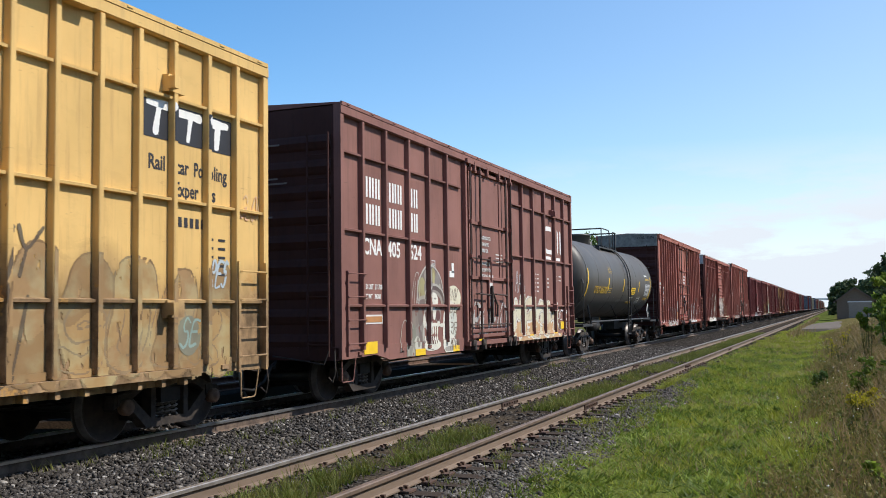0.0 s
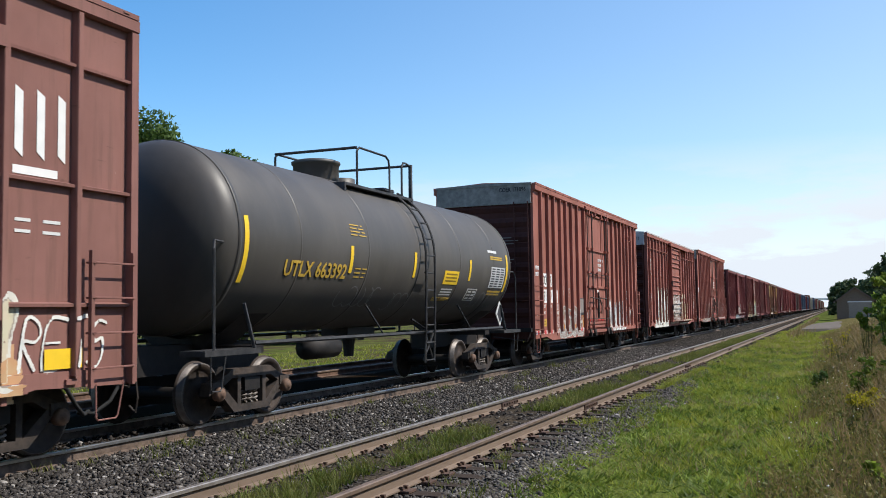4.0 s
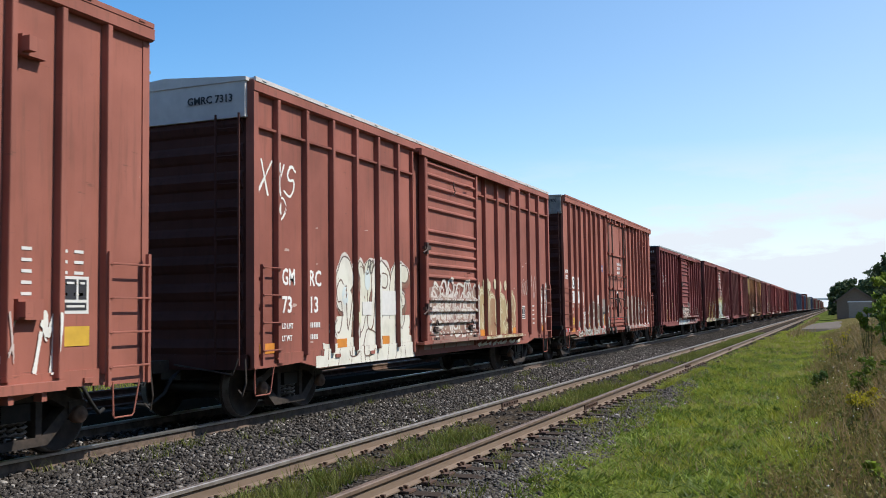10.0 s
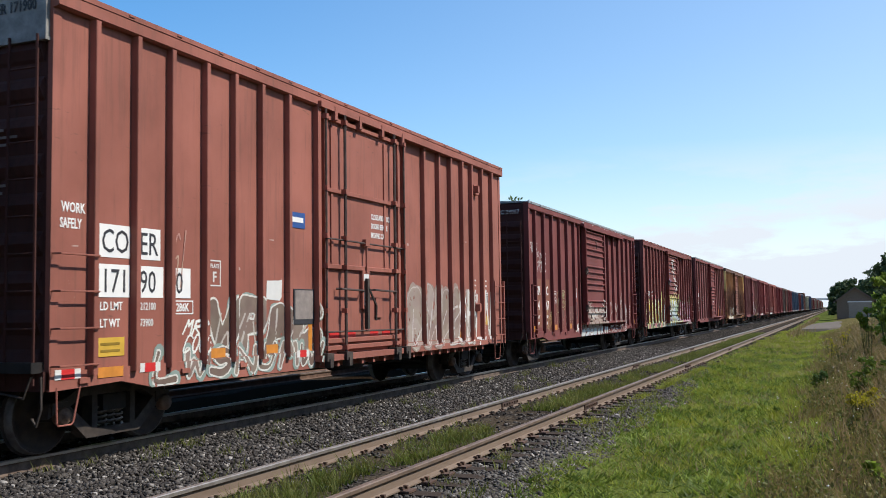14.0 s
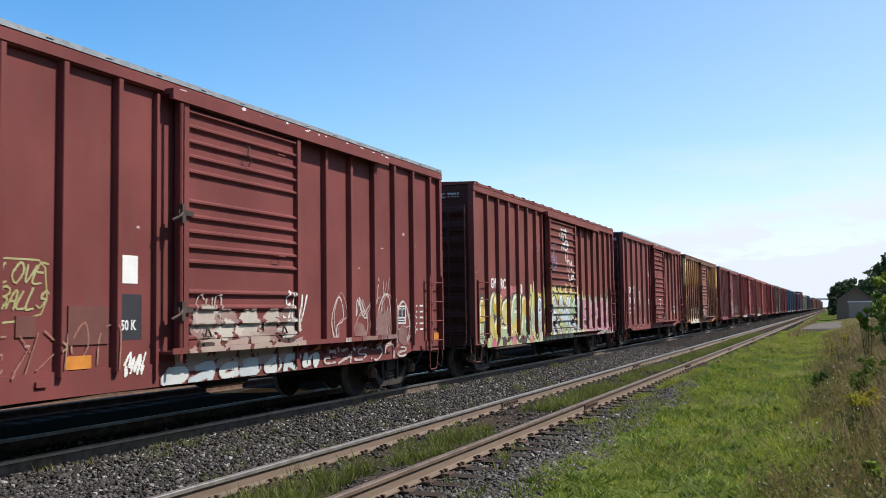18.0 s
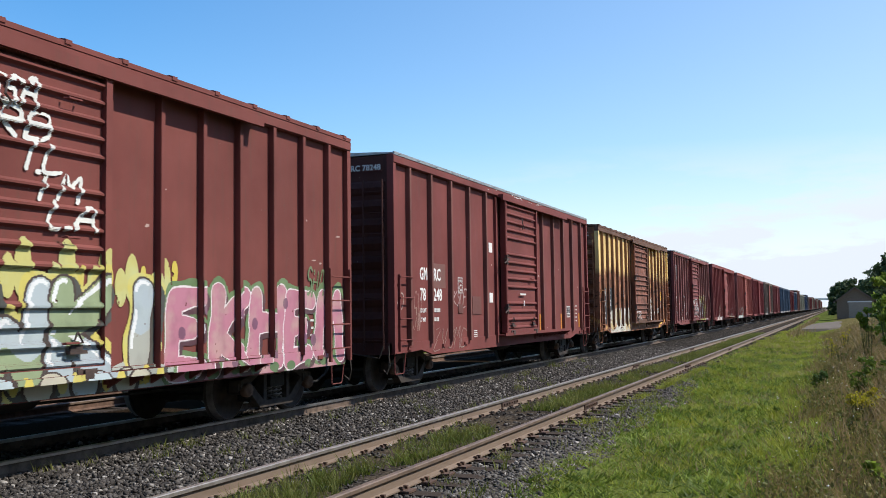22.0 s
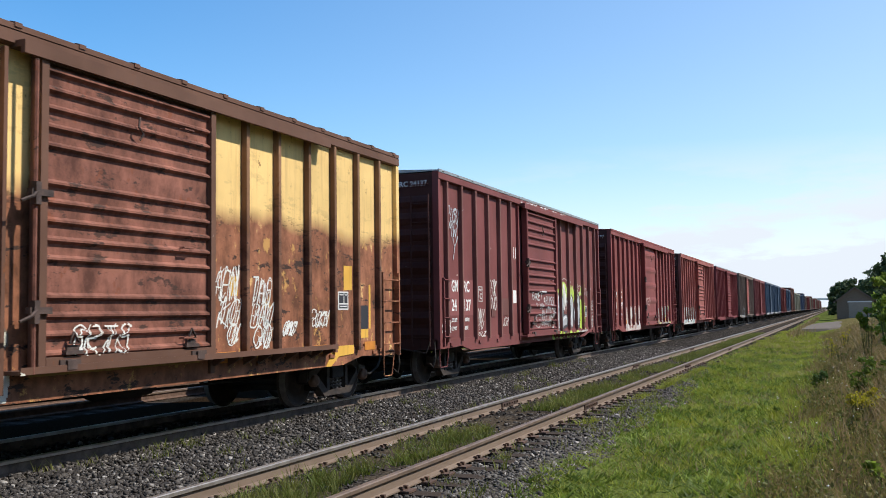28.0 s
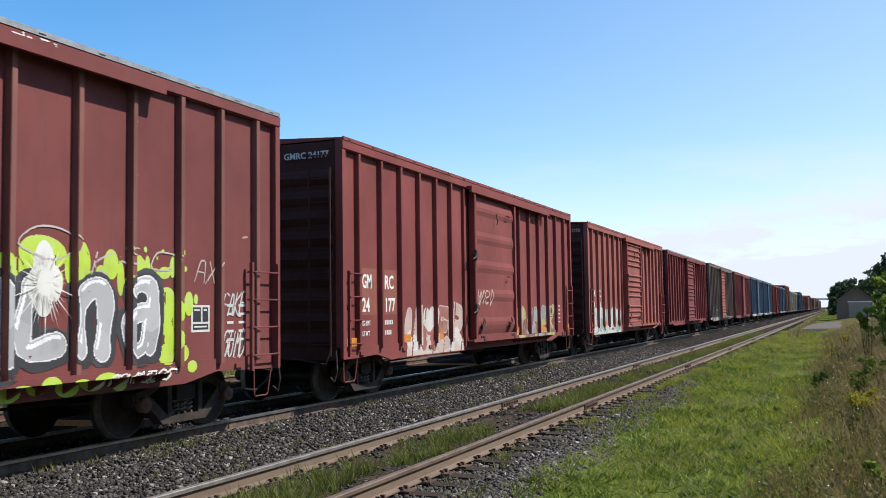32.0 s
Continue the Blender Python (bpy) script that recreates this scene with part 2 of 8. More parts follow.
def lettering(name, words, size, mat, parent, y, z, x=1.478, end=False, label="", squeeze=1.0, bold=0.02):
    """Stencilled words on a car's side (facing +x) or on its end (facing -y)."""
    cu = bpy.data.curves.new(name, "FONT")
    cu.body, cu.size, cu.extrude = words, size, 0.002
    cu.resolution_u = 2
    cu.offset = bold * size
    ob = bpy.data.objects.new(name, cu)
    me = bpy.data.meshes.new_from_object(ob)
    bpy.data.objects.remove(ob)
    rot = Matrix(((1, 0, 0, 0), (0, 0, -1, 0), (0, 1, 0, 0), (0, 0, 0, 1))) if end else Matrix(((0, 0, 1, 0), (1, 0, 0, 0), (0, 1, 0, 0), (0, 0, 0, 1)))
    at = Matrix.Translation((y, x, z)) if end else Matrix.Translation((x, y, z))
    me.transform(at @ rot @ Matrix.Diagonal((squeeze, 1, 1, 1)))
    me.materials.clear()
    me.materials.append(mat)
    return part(name, me, mat, parent, label)


def bars(name, mat, parent, y, z, w, h, n=1, gap=0.06, x=1.478, label=""):
    """Rows of plain bars for writing that cannot be read."""
    for i in range(n):
        part(name, Mesh().box(x, x + 0.003, y, y + w, z - i * (h + gap), z - i * (h + gap) + h), mat, parent, label)


def scatter_mesh(name, mat, verts, faces):
    me = bpy.data.meshes.new(name)
    V, F = np.concatenate(verts), np.concatenate(faces)
    me.vertices.add(len(V))
    me.vertices.foreach_set("co", V.astype(np.float32).ravel())
    k = F.shape[1]
    me.loops.add(F.size)
    me.loops.foreach_set("vertex_index", F.astype(np.int32).ravel())
    me.polygons.add(len(F))
    me.polygons.foreach_set("loop_start", np.arange(0, F.size, k, dtype=np.int32))
    me.update(calc_edges=True)
    me.materials.append(mat)
    return me


def lumps(x, y, f, seed):
    """Smooth uneven patches between -1 and 1."""
    r = np.random.default_rng(seed)
    out = 0
    for k in range(5):
        a, p, q = r.uniform(0, 6.28), r.uniform(0, 6.28), f * 1.7 ** k
        out = out + np.sin(q * (x * math.cos(a) * 1.6 + y * math.sin(a) * 0.8) + p) / 1.35 ** k
    return out / 2.4


# ---- running gear ----
WHEEL_R = 0.45
axles_turning = []


def wheel_mesh(mx):
    """One flanged wheel; mx = +1 or -1 for the side of the axle."""
    m = Mesh()
    r = WHEEL_R
    prof = [(-0.09, 0.08), (-0.09, 0.13), (-0.05, 0.15), (-0.03, r - 0.10), (-0.075, r - 0.075), (-0.075, r + 0.022), (-0.055, r + 0.026), (-0.04, r), (0.06, r - 0.006), (0.062, r - 0.026), (0.06, r - 0.07), (0.02, r - 0.09), (0.03, 0.16), (0.07, 0.13), (0.07, 0.08)]
    m.lathe([(w * mx, q) for w, q in prof], "x", (mx * HALF_GAUGE, 0, 0), 28)
    me = m.mesh("wheel", [M_WHEEL, M_TREAD], True)
    seg = 28
    for i, p in enumerate(me.polygons):
        if i // seg in (7, 8):
            p.material_index = 1
    return me


WHEEL_L, WHEEL_RT = wheel_mesh(-1), wheel_mesh(1)
AXLE = Mesh().lathe([(-1.08, 0.0), (-1.08, 0.07), (-0.85, 0.075), (-0.6, 0.09), (0.6, 0.09), (0.85, 0.075), (1.08, 0.07), (1.08, 0.0)], "x", (0, 0, 0), 12).mesh("axle", M_DARK, True)


def side_frame_mesh(mx):
    """A cast truck side frame with its two window openings."""
    m = Mesh()
    x0, x1 = sorted((mx * 0.93, mx * 1.09))
    z = WHEEL_R
    m.prism([(-1.07, z - 0.02), (-1.05, z + 0.14), (-0.8, z + 0.2), (-0.5, z + 0.34), (0.5, z + 0.34), (0.8, z + 0.2), (1.05, z + 0.14), (1.07, z - 0.02), (0.97, z + 0.02), (0.78, z + 0.07), (0.52, z + 0.2), (-0.52, z + 0.2), (-0.78, z + 0.07), (-0.97, z + 0.02)], "x", x0, x1)
    m.prism([(-0.86, z + 0.05), (-0.74, z + 0.11), (-0.36, z - 0.2), (0.36, z - 0.2), (0.74, z + 0.11), (0.86, z + 0.05), (0.46, z - 0.3), (-0.46, z - 0.3)], "x", x0, x1)
    for s in (-1, 1):
        m.box(x0, x1, s * 0.33 - 0.045, s * 0.33 + 0.045, z - 0.21, z + 0.22)
        m.box(x0 - 0.02, x1 + 0.02, s * 0.89 - 0.13, s * 0.89 + 0.13, z + 0.02, z + 0.16)
    return m.mesh("side_frame", M_TRUCK)


def springs_mesh(mx):
    m = Mesh()
    for y in (-0.14, 0.0, 0.14):
        pts = []
        for i in range(33):
            a = i * 2 * math.pi / 8
            pts.append((mx * (1.02 + 0.05 * math.cos(a)), y + 0.055 * math.sin(a), WHEEL_R - 0.19 + 0.24 * i / 32))
        m.tube(pts, 0.017, 6)
    return m.mesh("spring", M_SPRING, True)


def cap_mesh(mx):
    m = Mesh()
    m.lathe([(mx * 1.07, 0.0), (mx * 1.07, 0.10), (mx * 1.16, 0.105), (mx * 1.19, 0.085), (mx * 1.19, 0.05), (mx * 1.205, 0.045), (mx * 1.205, 0.0)], "x", (0, 0, 0), 14)
    return m.mesh("bearing_cap", M_CAPRUST, True)


SIDE_FRAME = {1: side_frame_mesh(1), -1: side_frame_mesh(-1)}
SPRINGS = {1: springs_mesh(1), -1: springs_mesh(-1)}
CAP = {1: cap_mesh(1), -1: cap_mesh(-1)}
BOLSTER = Mesh().box(-1.1, 1.1, -0.2, 0.2, WHEEL_R + 0.0, WHEEL_R + 0.19).box(-0.35, 0.35, -0.3, 0.3, WHEEL_R + 0.19, WHEEL_R + 0.32).box(-1.0, 1.0, -0.62, -0.52, 0.25, 0.36).box(-1.0, 1.0, 0.52, 0.62, 0.25, 0.36).mesh("bolster", M_DARK)


def truck(car, y, turning, fine):
    """A two-axle truck with its centre y metres behind the car's front."""
    b = part("truck_bolster", BOLSTER, None, car)
    b.location.y = y
    for s in (1, -1):
        f = part("truck_side_frame", SIDE_FRAME[s], None, car, "cast steel side frame")
        f.location.y = y
        if fine:
            sp = part("coil_spring", SPRINGS[s], None, f)
            for dy in (-0.89, 0.89):
                c = part("bearing_cap", CAP[s], None, f)
                c.location = (0, dy, WHEEL_R)
    for dy in (-0.89, 0.89):
        a = part("axle", AXLE, None, car)
        part("wheel", WHEEL_RT, None, a, "flanged steel wheel")
        part("wheel", WHEEL_L, None, a, "flanged steel wheel")
        if turning:
            axles_turning.append((a, y + dy))
        a.location = (0, y + dy, WHEEL_R)


def coupler(car, y, s):
    """A knuckle coupler with its hose; s = -1 at the front, +1 at the rear."""
    m = Mesh()
    a, b = sorted((y, y + s * 0.62))
    m.box(-0.08, 0.08, a, b, 0.74, 0.92)
    c, d = sorted((y + s * 0.55, y + s * 0.93))
    m.prism([(-0.16, c), (0.10, c), (0.17, (c + d) / 2), (0.12, d), (-0.04, d), (-0.16, (c + d) / 2)], "z", 0.68, 0.97)
    part("coupler", m, M_TRUCK, car)
    h = Mesh().tube([(0.25, y, 0.75), (0.27, y + s * 0.2, 0.68), (0.26, y + s * 0.38, 0.45), (0.18, y + s * 0.6, 0.3), (0.08, y + s * 0.8, 0.33)], 0.028, 6)
    part("brake_hose", h, M_HOSE, car, smooth=True)


def stirrup(car, y0, y1, x, z, mat, drop=0.42):
    m = Mesh().tube([(x, y0, z), (x, y0 + 0.01, z - drop + 0.03), (x, y0 + 0.03, z - drop), (x, y1 - 0.13, z - drop), (x, y1 - 0.10, z - drop + 0.03), (x, y1, z)], 0.011, 6)
    part("sill_step", m, mat, car)


def ladder(car, y0, y1, zs, x, mat, stiles=2):
    """Rungs between y0 and y1, on two stiles, from one stile to the first side post, or from the corner to that post."""
    holder = car
    if stiles:
        m = Mesh()
        for y in (y0, y1)[:stiles]:
            m.box(x - 0.02, x + 0.03, y - 0.025, y + 0.025, zs[0] - 0.22, zs[-1] + (0.14 if stiles == 2 else 0.04))
        if stiles == 1:
            for z in (zs[0] - 0.1, zs[1] + 0.18, zs[-1] - 0.2):
                m.box(x - 0.1, x - 0.02, y0 - 0.02, y0 + 0.02, z, z + 0.05)
        holder = part("ladder", m, mat, car)
    for z in zs:
        if stiles == 2:
            m = Mesh().tube([(x - 0.07, y0, z), (x + 0.03, y0, z), (x + 0.045, y0 + 0.03, z), (x + 0.045, y1 - 0.03, z), (x + 0.03, y1, z), (x - 0.07, y1, z)], 0.013, 5)
        else:
            foot = x + 0.035 if stiles else x - 0.09
            m = Mesh().tube([(foot, y0 - 0.02, z), (x + 0.035, y0, z), (x + 0.035, y1 + 0.02, z), (x - 0.005, y1 + 0.035, z)], 0.012, 5)
        part("rung", m, mat, holder)


def end_stencils(car, y, blocks):
    """Rows of small faded bars on the car's end: (x, z, width, rows)."""
    for x, z, w, rows in blocks:
        for i in range(rows):
            q = w * (0.62, 1.0, 0.8)[i % 3]
            part("stencil_line", Mesh().box(x + (w - q) / 2, x + (w + q) / 2, y - 0.07, y - 0.066, z - 0.085 * i, z - 0.085 * i + 0.03), M_ENDMARK, car)


# ---- freight cars ----
SURFACE = {}

def rib_mesh(s, y, z0, z1, w=0.075, d=0.095, x=1.475):
    """A hat-section post on the car's side."""
    a, b = s * x, s * (x + d)
    pts = [(a, y - w * 0.66), (b - s * 0.010, y - w * 0.54), (b, y - w * 0.44), (b, y + w * 0.44), (b - s * 0.010, y + w * 0.54), (a, y + w * 0.66)]
    return Mesh().prism(pts, "z", z0, z1)


def plug_door(car, s, y0, y1, H, mat, fine):
    x = 1.475
    def X(a, b):
        return tuple(sorted((s * (x + a), s * (x + b))))
    d = part("door", Mesh().box(*X(0.01, 0.05), y0 + 0.12, y1 - 0.12, 0.98, H - 0.32), mat, car, "plug door with locking rods")
    for z in (0.96, 1.08, 2.33, 3.62, H - 0.36):
        part("door_rail", Mesh().prism([(s * (x + 0.05), z), (s * (x + 0.1), z + 0.012), (s * (x + 0.1), z + 0.075), (s * (x + 0.05), z + 0.09)], "y", y0 + 0.14, y1 - 0.14), mat, d)
    for y in (y0 + 0.12, y1 - 0.22):
        part("door_stile", Mesh().box(*X(0.05, 0.09), y, y + 0.1, 0.98, H - 0.32), mat, d)
    for y in (y0 + 0.36, y1 - 0.8):
        part("door_stile", Mesh().box(*X(0.05, 0.075), y, y + 0.07, 2.45, H - 0.42), mat, d)
    # rods and handles take the dark lock steel to paint in their shade
    for y, r in ((y0 + 0.72, 0.028), (y1 - 0.5, 0.028), (y0 + 0.06, 0.02), (y1 - 0.07, 0.02)):
        part("locking_rod", Mesh().tube([(s * (x + 0.15), y, 0.86), (s * (x + 0.15), y, H - 0.2)], r, 6), M_LOCK, d)
        if fine:
            for z in (1.0, 1.62, 2.36, 2.86, 3.66, H - 0.34):
                part("rod_guide", Mesh().box(*X(0.085, 0.19), y - 0.04, y + 0.04, z - 0.03, z + 0.05), mat, d)
            part("rod_roller", Mesh().box(*X(0.03, 0.22), y - 0.11, y + 0.11, 0.80, 0.93).box(*X(0.1, 0.24), y - 0.05, y + 0.05, 0.70, 0.84), M_TRUCK, d)
    if fine:
        yc = (y0 + y1) / 2 - 0.12
        for z in (2.84, 1.28):
            part("cross_rod", Mesh().tube([(s * (x + 0.12), y0 + 0.06, z), (s * (x + 0.12), y1 - 0.07, z - 0.02)], 0.017, 5), M_LOCK, d)
        for a, b in ((y0 + 0.5, yc - 0.12), (yc + 0.28, y1 - 0.5)):
            part("door_handle", Mesh().tube([(s * (x + 0.08), a, 2.0), (s * (x + 0.17), a + 0.03, 2.0), (s * (x + 0.17), b, 1.98), (s * (x + 0.1), b + 0.02, 1.95)], 0.02, 5), M_LOCK, d)
        part("latch_plate", Mesh().box(*X(0.05, 0.11), yc - 0.06, yc + 0.22, 1.66, 2.34), mat, d)
        for q in ((yc, yc + 0.14, 1.72, 1.95), (yc - 0.02, yc + 0.18, 2.16, 2.28)):
            part("latch_label", Mesh().box(*X(0.112, 0.115), *q), M_PALE, d, "worn white latch label")
        part("latch_lever", Mesh().box(*X(0.1, 0.17), yc + 0.02, yc + 0.1, 1.3, 2.2).tube([(s * (x + 0.16), yc + 0.06, 2.05), (s * (x + 0.2), yc + 0.3, 1.72), (s * (x + 0.18), yc + 0.32, 1.45)], 0.022, 5), M_TRUCK, d)
        part("latch_box", Mesh().box(*X(0.05, 0.085), yc + 0.52, yc + 0.78, 1.5, 1.86), mat, d)
        part("gear_rod", Mesh().tube([(s * (x + 0.12), yc + 0.08, 2.3), (s * (x + 0.12), yc + 0.08, 2.84)], 0.02, 5).box(*X(0.08, 0.15), yc, yc + 0.16, 2.78, 2.9), mat, d)
    t = Mesh().box(*X(0.0, 0.16), y0 - 0.1, y1 + 2.6, H - 0.20, H - 0.10)
    for i in range(4):
        yy = y0 + 0.35 + i * (y1 - y0 - 0.5) / 3
        t.prism([(s * x, H - 0.1), (s * (x + 0.17), H - 0.12), (s * (x + 0.17), H - 0.34), (s * (x + 0.13), H - 0.36)], "y", yy, yy + 0.09)
    part("door_track", t, mat, car)
    low = Mesh().box(*X(0.0, 0.17), y0 - 0.15, y1 + 4.6, 0.80, 0.90)
    for i in range(18):
        yy = y0 + i * (y1 + 4.3 - y0) / 17
        low.box(*X(0.02, 0.13), yy, yy + 0.07, 0.70, 0.80)
    part("door_track", low, mat, car)
    if s > 0 and fine:
        for z in (H - 0.75, 1.66):
            part("door_stop", Mesh().box(*X(0.0, 0.1), y1 + 4.0, y1 + 4.34, z - 0.1, z + 0.12).box(*X(0.1, 0.2), y1 + 4.0, y1 + 4.1, z - 0.07, z + 0.09), mat, car)


def slide_door(car, s, y0, y1, H, mat, fine, flat, frame_mat, za=0.98):
    """A corrugated sliding door in its frame, with lock bars at the front edge."""
    x = 1.545
    def X(a, b):
        return tuple(sorted((s * (x + a), s * (x + b))))
    zb, zt = H - 0.24, za - 0.1
    prof = [(s * (x - 0.02), za)]
    n = 5 if flat else 16
    pitch = (zb - za) / n
    for i in range(n):
        z = za + i * pitch
        g = 0.05 if not flat else 0.03
        skip = not flat and i in (4, 10)
        prof += [(s * (x + 0.055), z + pitch * 0.24), (s * (x + 0.055 + (0 if skip else g)), z + pitch * 0.40), (s * (x + 0.055 + (0 if skip else g)), z + pitch * 0.52), (s * (x + 0.055), z + pitch * 0.68)]
    prof.append((s * (x - 0.02), zb))
    d = part("door", Mesh().prism(prof, "y", y0 + 0.1, y1 - 0.08), mat, car, "corrugated sliding door")
    fr = Mesh()
    for y in (y0 + 0.02, y1 - 0.12):
        fr.box(*X(-0.03, 0.125), y, y + 0.1, za - 0.03, zb + 0.03)
    fr.box(*X(0.03, 0.12), y0 + 0.12, y1 - 0.12, zb - 0.04, zb + 0.05).box(*X(0.03, 0.13), y0 + 0.12, y1 - 0.12, za - 0.08, za + 0.06)
    part("door_frame", fr, frame_mat, d)
    part("lock_rod", Mesh().tube([(s * (x + 0.15), y0 - 0.08, 1.0), (s * (x + 0.15), y0 - 0.08, H - 0.3)], 0.025, 6), mat, d)
    if fine:
        for z in (1.62, 2.86):
            part("door_lock", Mesh().box(*X(0.1, 0.17), y0 - 0.14, y0 + 0.16, z, z + 0.07).box(*X(0.12, 0.2), y0 - 0.11, y0 - 0.04, z - 0.1, z + 0.14).tube([(s * (x + 0.18), y0 - 0.06, z + 0.05), (s * (x + 0.21), y0 - 0.16, z - 0.02), (s * (x + 0.19), y0 - 0.3, z - 0.08)], 0.018, 5), M_LOCK, d)
        for y in (y0 + 0.5, y1 - 0.55):
            part("door_latch", Mesh().tube([(s * (x + 0.14), y, 1.42), (s * (x + 0.15), y - 0.07, 1.3), (s * (x + 0.15), y + 0.07, 1.3), (s * (x + 0.14), y, 1.42)], 0.014, 5).box(*X(0.1, 0.16), y - 0.13, y + 0.13, 1.18, 1.22).box(*X(0.1, 0.13), y - 0.09, y + 0.09, 1.22, 1.28), M_LOCK, d)
        part("door_ring", Mesh().tube([(s * (x + 0.13), (y0 + y1) / 2, H - 0.62), (s * (x + 0.15), (y0 + y1) / 2 - 0.04, H - 0.75), (s * (x + 0.15), (y0 + y1) / 2 + 0.04, H - 0.82), (s * (x + 0.13), (y0 + y1) / 2, H - 0.9)], 0.014, 5), M_LOCK, d)
        for z in (H - 0.62, 2.45, 1.3):
            part("door_grab", Mesh().tube([(s * (x + 0.1), y1 - 0.75, z), (s * (x + 0.16), y1 - 0.74, z), (s * (x + 0.16), y1 - 0.55, z), (s * (x + 0.1), y1 - 0.54, z)], 0.014, 5), mat, d)
    part("door_track", Mesh().box(*X(-0.07, 0.16), y0 - 0.25, y1 + 3.1, H - 0.20, H - 0.13).box(*X(0.10, 0.16), y0 - 0.25, y1 + 3.1, H - 0.27, H - 0.20), frame_mat, car)
    low = part("door_track", Mesh().box(*X(-0.07, 0.17), y0 - 0.25, y1 + 3.3, zt, zt + 0.04).box(*X(0.15, 0.17), y0 - 0.25, y1 + 3.3, zt + 0.04, zt + 0.075), frame_mat, car)
    for i in range(9 if fine else 0):
        yy = y1 + 0.1 + i * 0.38
        part("track_bracket", Mesh().prism([(s * (x - 0.04), zt), (s * (x + 0.16), zt), (s * (x + 0.15), zt - 0.025), (s * (x - 0.04), zt - 0.13)], "y", yy, yy + 0.045), frame_mat, low)
    if fine:
        for yy in (y0 + 0.3, y1 - 0.55):
            part("door_roller", Mesh().box(*X(0.06, 0.15), yy, yy + 0.3, zt + 0.05, zt + 0.13).box(*X(0.15, 0.18), yy + 0.08, yy + 0.22, zt + 0.02, zt + 0.12), M_LOCK, d)
    for y, w in ((y0 - 0.36, 0.05), (y1 + 0.04, 0.09)):
        part("door_post", Mesh().box(*X(-0.07, 0.0), y, y + w, 0.8, H - 0.21), frame_mat, car)


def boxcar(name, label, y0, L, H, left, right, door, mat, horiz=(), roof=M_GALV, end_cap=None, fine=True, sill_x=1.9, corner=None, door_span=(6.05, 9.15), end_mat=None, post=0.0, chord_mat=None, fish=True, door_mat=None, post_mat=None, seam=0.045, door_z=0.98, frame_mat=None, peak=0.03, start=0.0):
    """A box car; its body runs from y = start to L behind its origin on the rail."""
    car = thing(name, label, "box car", "cars of the freight train")
    car.location = (X_FAR, y0, 0)
    car["run_from"] = y0
    SURFACE[car.name] = (tuple(left) + tuple(right), door_span, H, door, L, door_z)
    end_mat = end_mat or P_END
    dy0, dy1 = door_span
    for s in (1, -1):
        def X(a, b):
            return tuple(sorted((s * a, s * b)))
        part("side_wall", Mesh().box(*X(1.42, 1.475), start + 0.05, L - 0.05, 0.9, H - 0.18), mat, car)
        a, b = X(1.475, 1.57)
        part("top_chord", Mesh().prism([(s * 1.42, H - 0.18), (s * 1.53, H - 0.18), (s * 1.57, H - 0.16), (s * 1.57, H - 0.03), (s * 1.54, H), (s * 1.42, H)], "y", start, L), chord_mat or mat, car)
        zlow, c0, c1 = 0.70, sill_x, L - sill_x - 0.2
        part("side_sill", Mesh().prism([(start, 0.78), (0.9, 0.80), (c0 - 0.5, 0.82), (c0 + 0.1, zlow), (c1 - 0.1, zlow), (c1 + 0.6, 0.82), (L - 0.9, 0.80), (L, 0.78), (L, 0.99), (start, 0.99)], "x", *X(1.43, 1.50)), mat, car)
        skip = dy0 - 0.4, dy1 + 0.25
        for y in (*left, *right):
            part("side_post", rib_mesh(s, y, 0.93, H - 0.18), post_mat or mat, car)
        for y, w in ((start + 0.06, 0.06), (L - 0.06, 0.06)):
            part("corner_post", Mesh().box(*X(1.42, 1.49 if start else 1.56), y - w, y + w, 0.8, H - 0.18), corner or mat, car)
        for z in horiz:
            spans = [(0.12, dy0 - 0.3), (dy1 + 0.25, L - 0.12)]
            for p, q in spans:
                ys = sorted([p, q] + [v for v in (*left, *right) if p < v < q])
                for g, h in zip(ys, ys[1:]):
                    part("side_rail", Mesh().prism([(s * 1.475, z - 0.03), (s * 1.54, z - 0.022), (s * 1.545, z + 0.012), (s * 1.475, z + 0.03)], "y", g + (0.05 if g > p else 0), h - (0.05 if h < q else 0)), mat, car)
        if door == "plug":
            plug_door(car, s, dy0, dy1, H, door_mat or mat, fine and s > 0)
            for y in (dy0 - 0.12, dy1 + 0.02):
                part("door_post", Mesh().box(*X(1.475, 1.58), y, y + 0.1, 0.8, H - 0.21), mat, car)
        else:
            slide_door(car, s, dy0, dy1, H, door_mat or mat, fine and s > 0, door == "flat", frame_mat or post_mat or mat, door_z)
        if fine:
            zs = [1.05 + 0.41 * i for i in range(4)]
            if s > 0:
                ladder(car, start + (0.04 if start else 0.21), max(0.6, left[0]), zs, 1.56, mat, 0 if start else 1)
                ladder(car, L - 0.78, L - 0.1, [1.0 + 0.4 * i for i in range(4)], 1.57, mat)
            stirrup(car, start + 0.1, start * 0.4 + 0.62, s * 1.5, 0.82, mat)
            stirrup(car, L - 0.62, L - 0.16, s * 1.5, 0.82, mat)
            for y in (0.7, c0 + 0.6, c0 + 1.9, dy1 + 1.2, c1 - 0.6, L - 1.1):
                part("jacking_pad", Mesh().box(*X(1.5, 1.53), y, y + 0.16, 0.84, 0.90), mat, car)
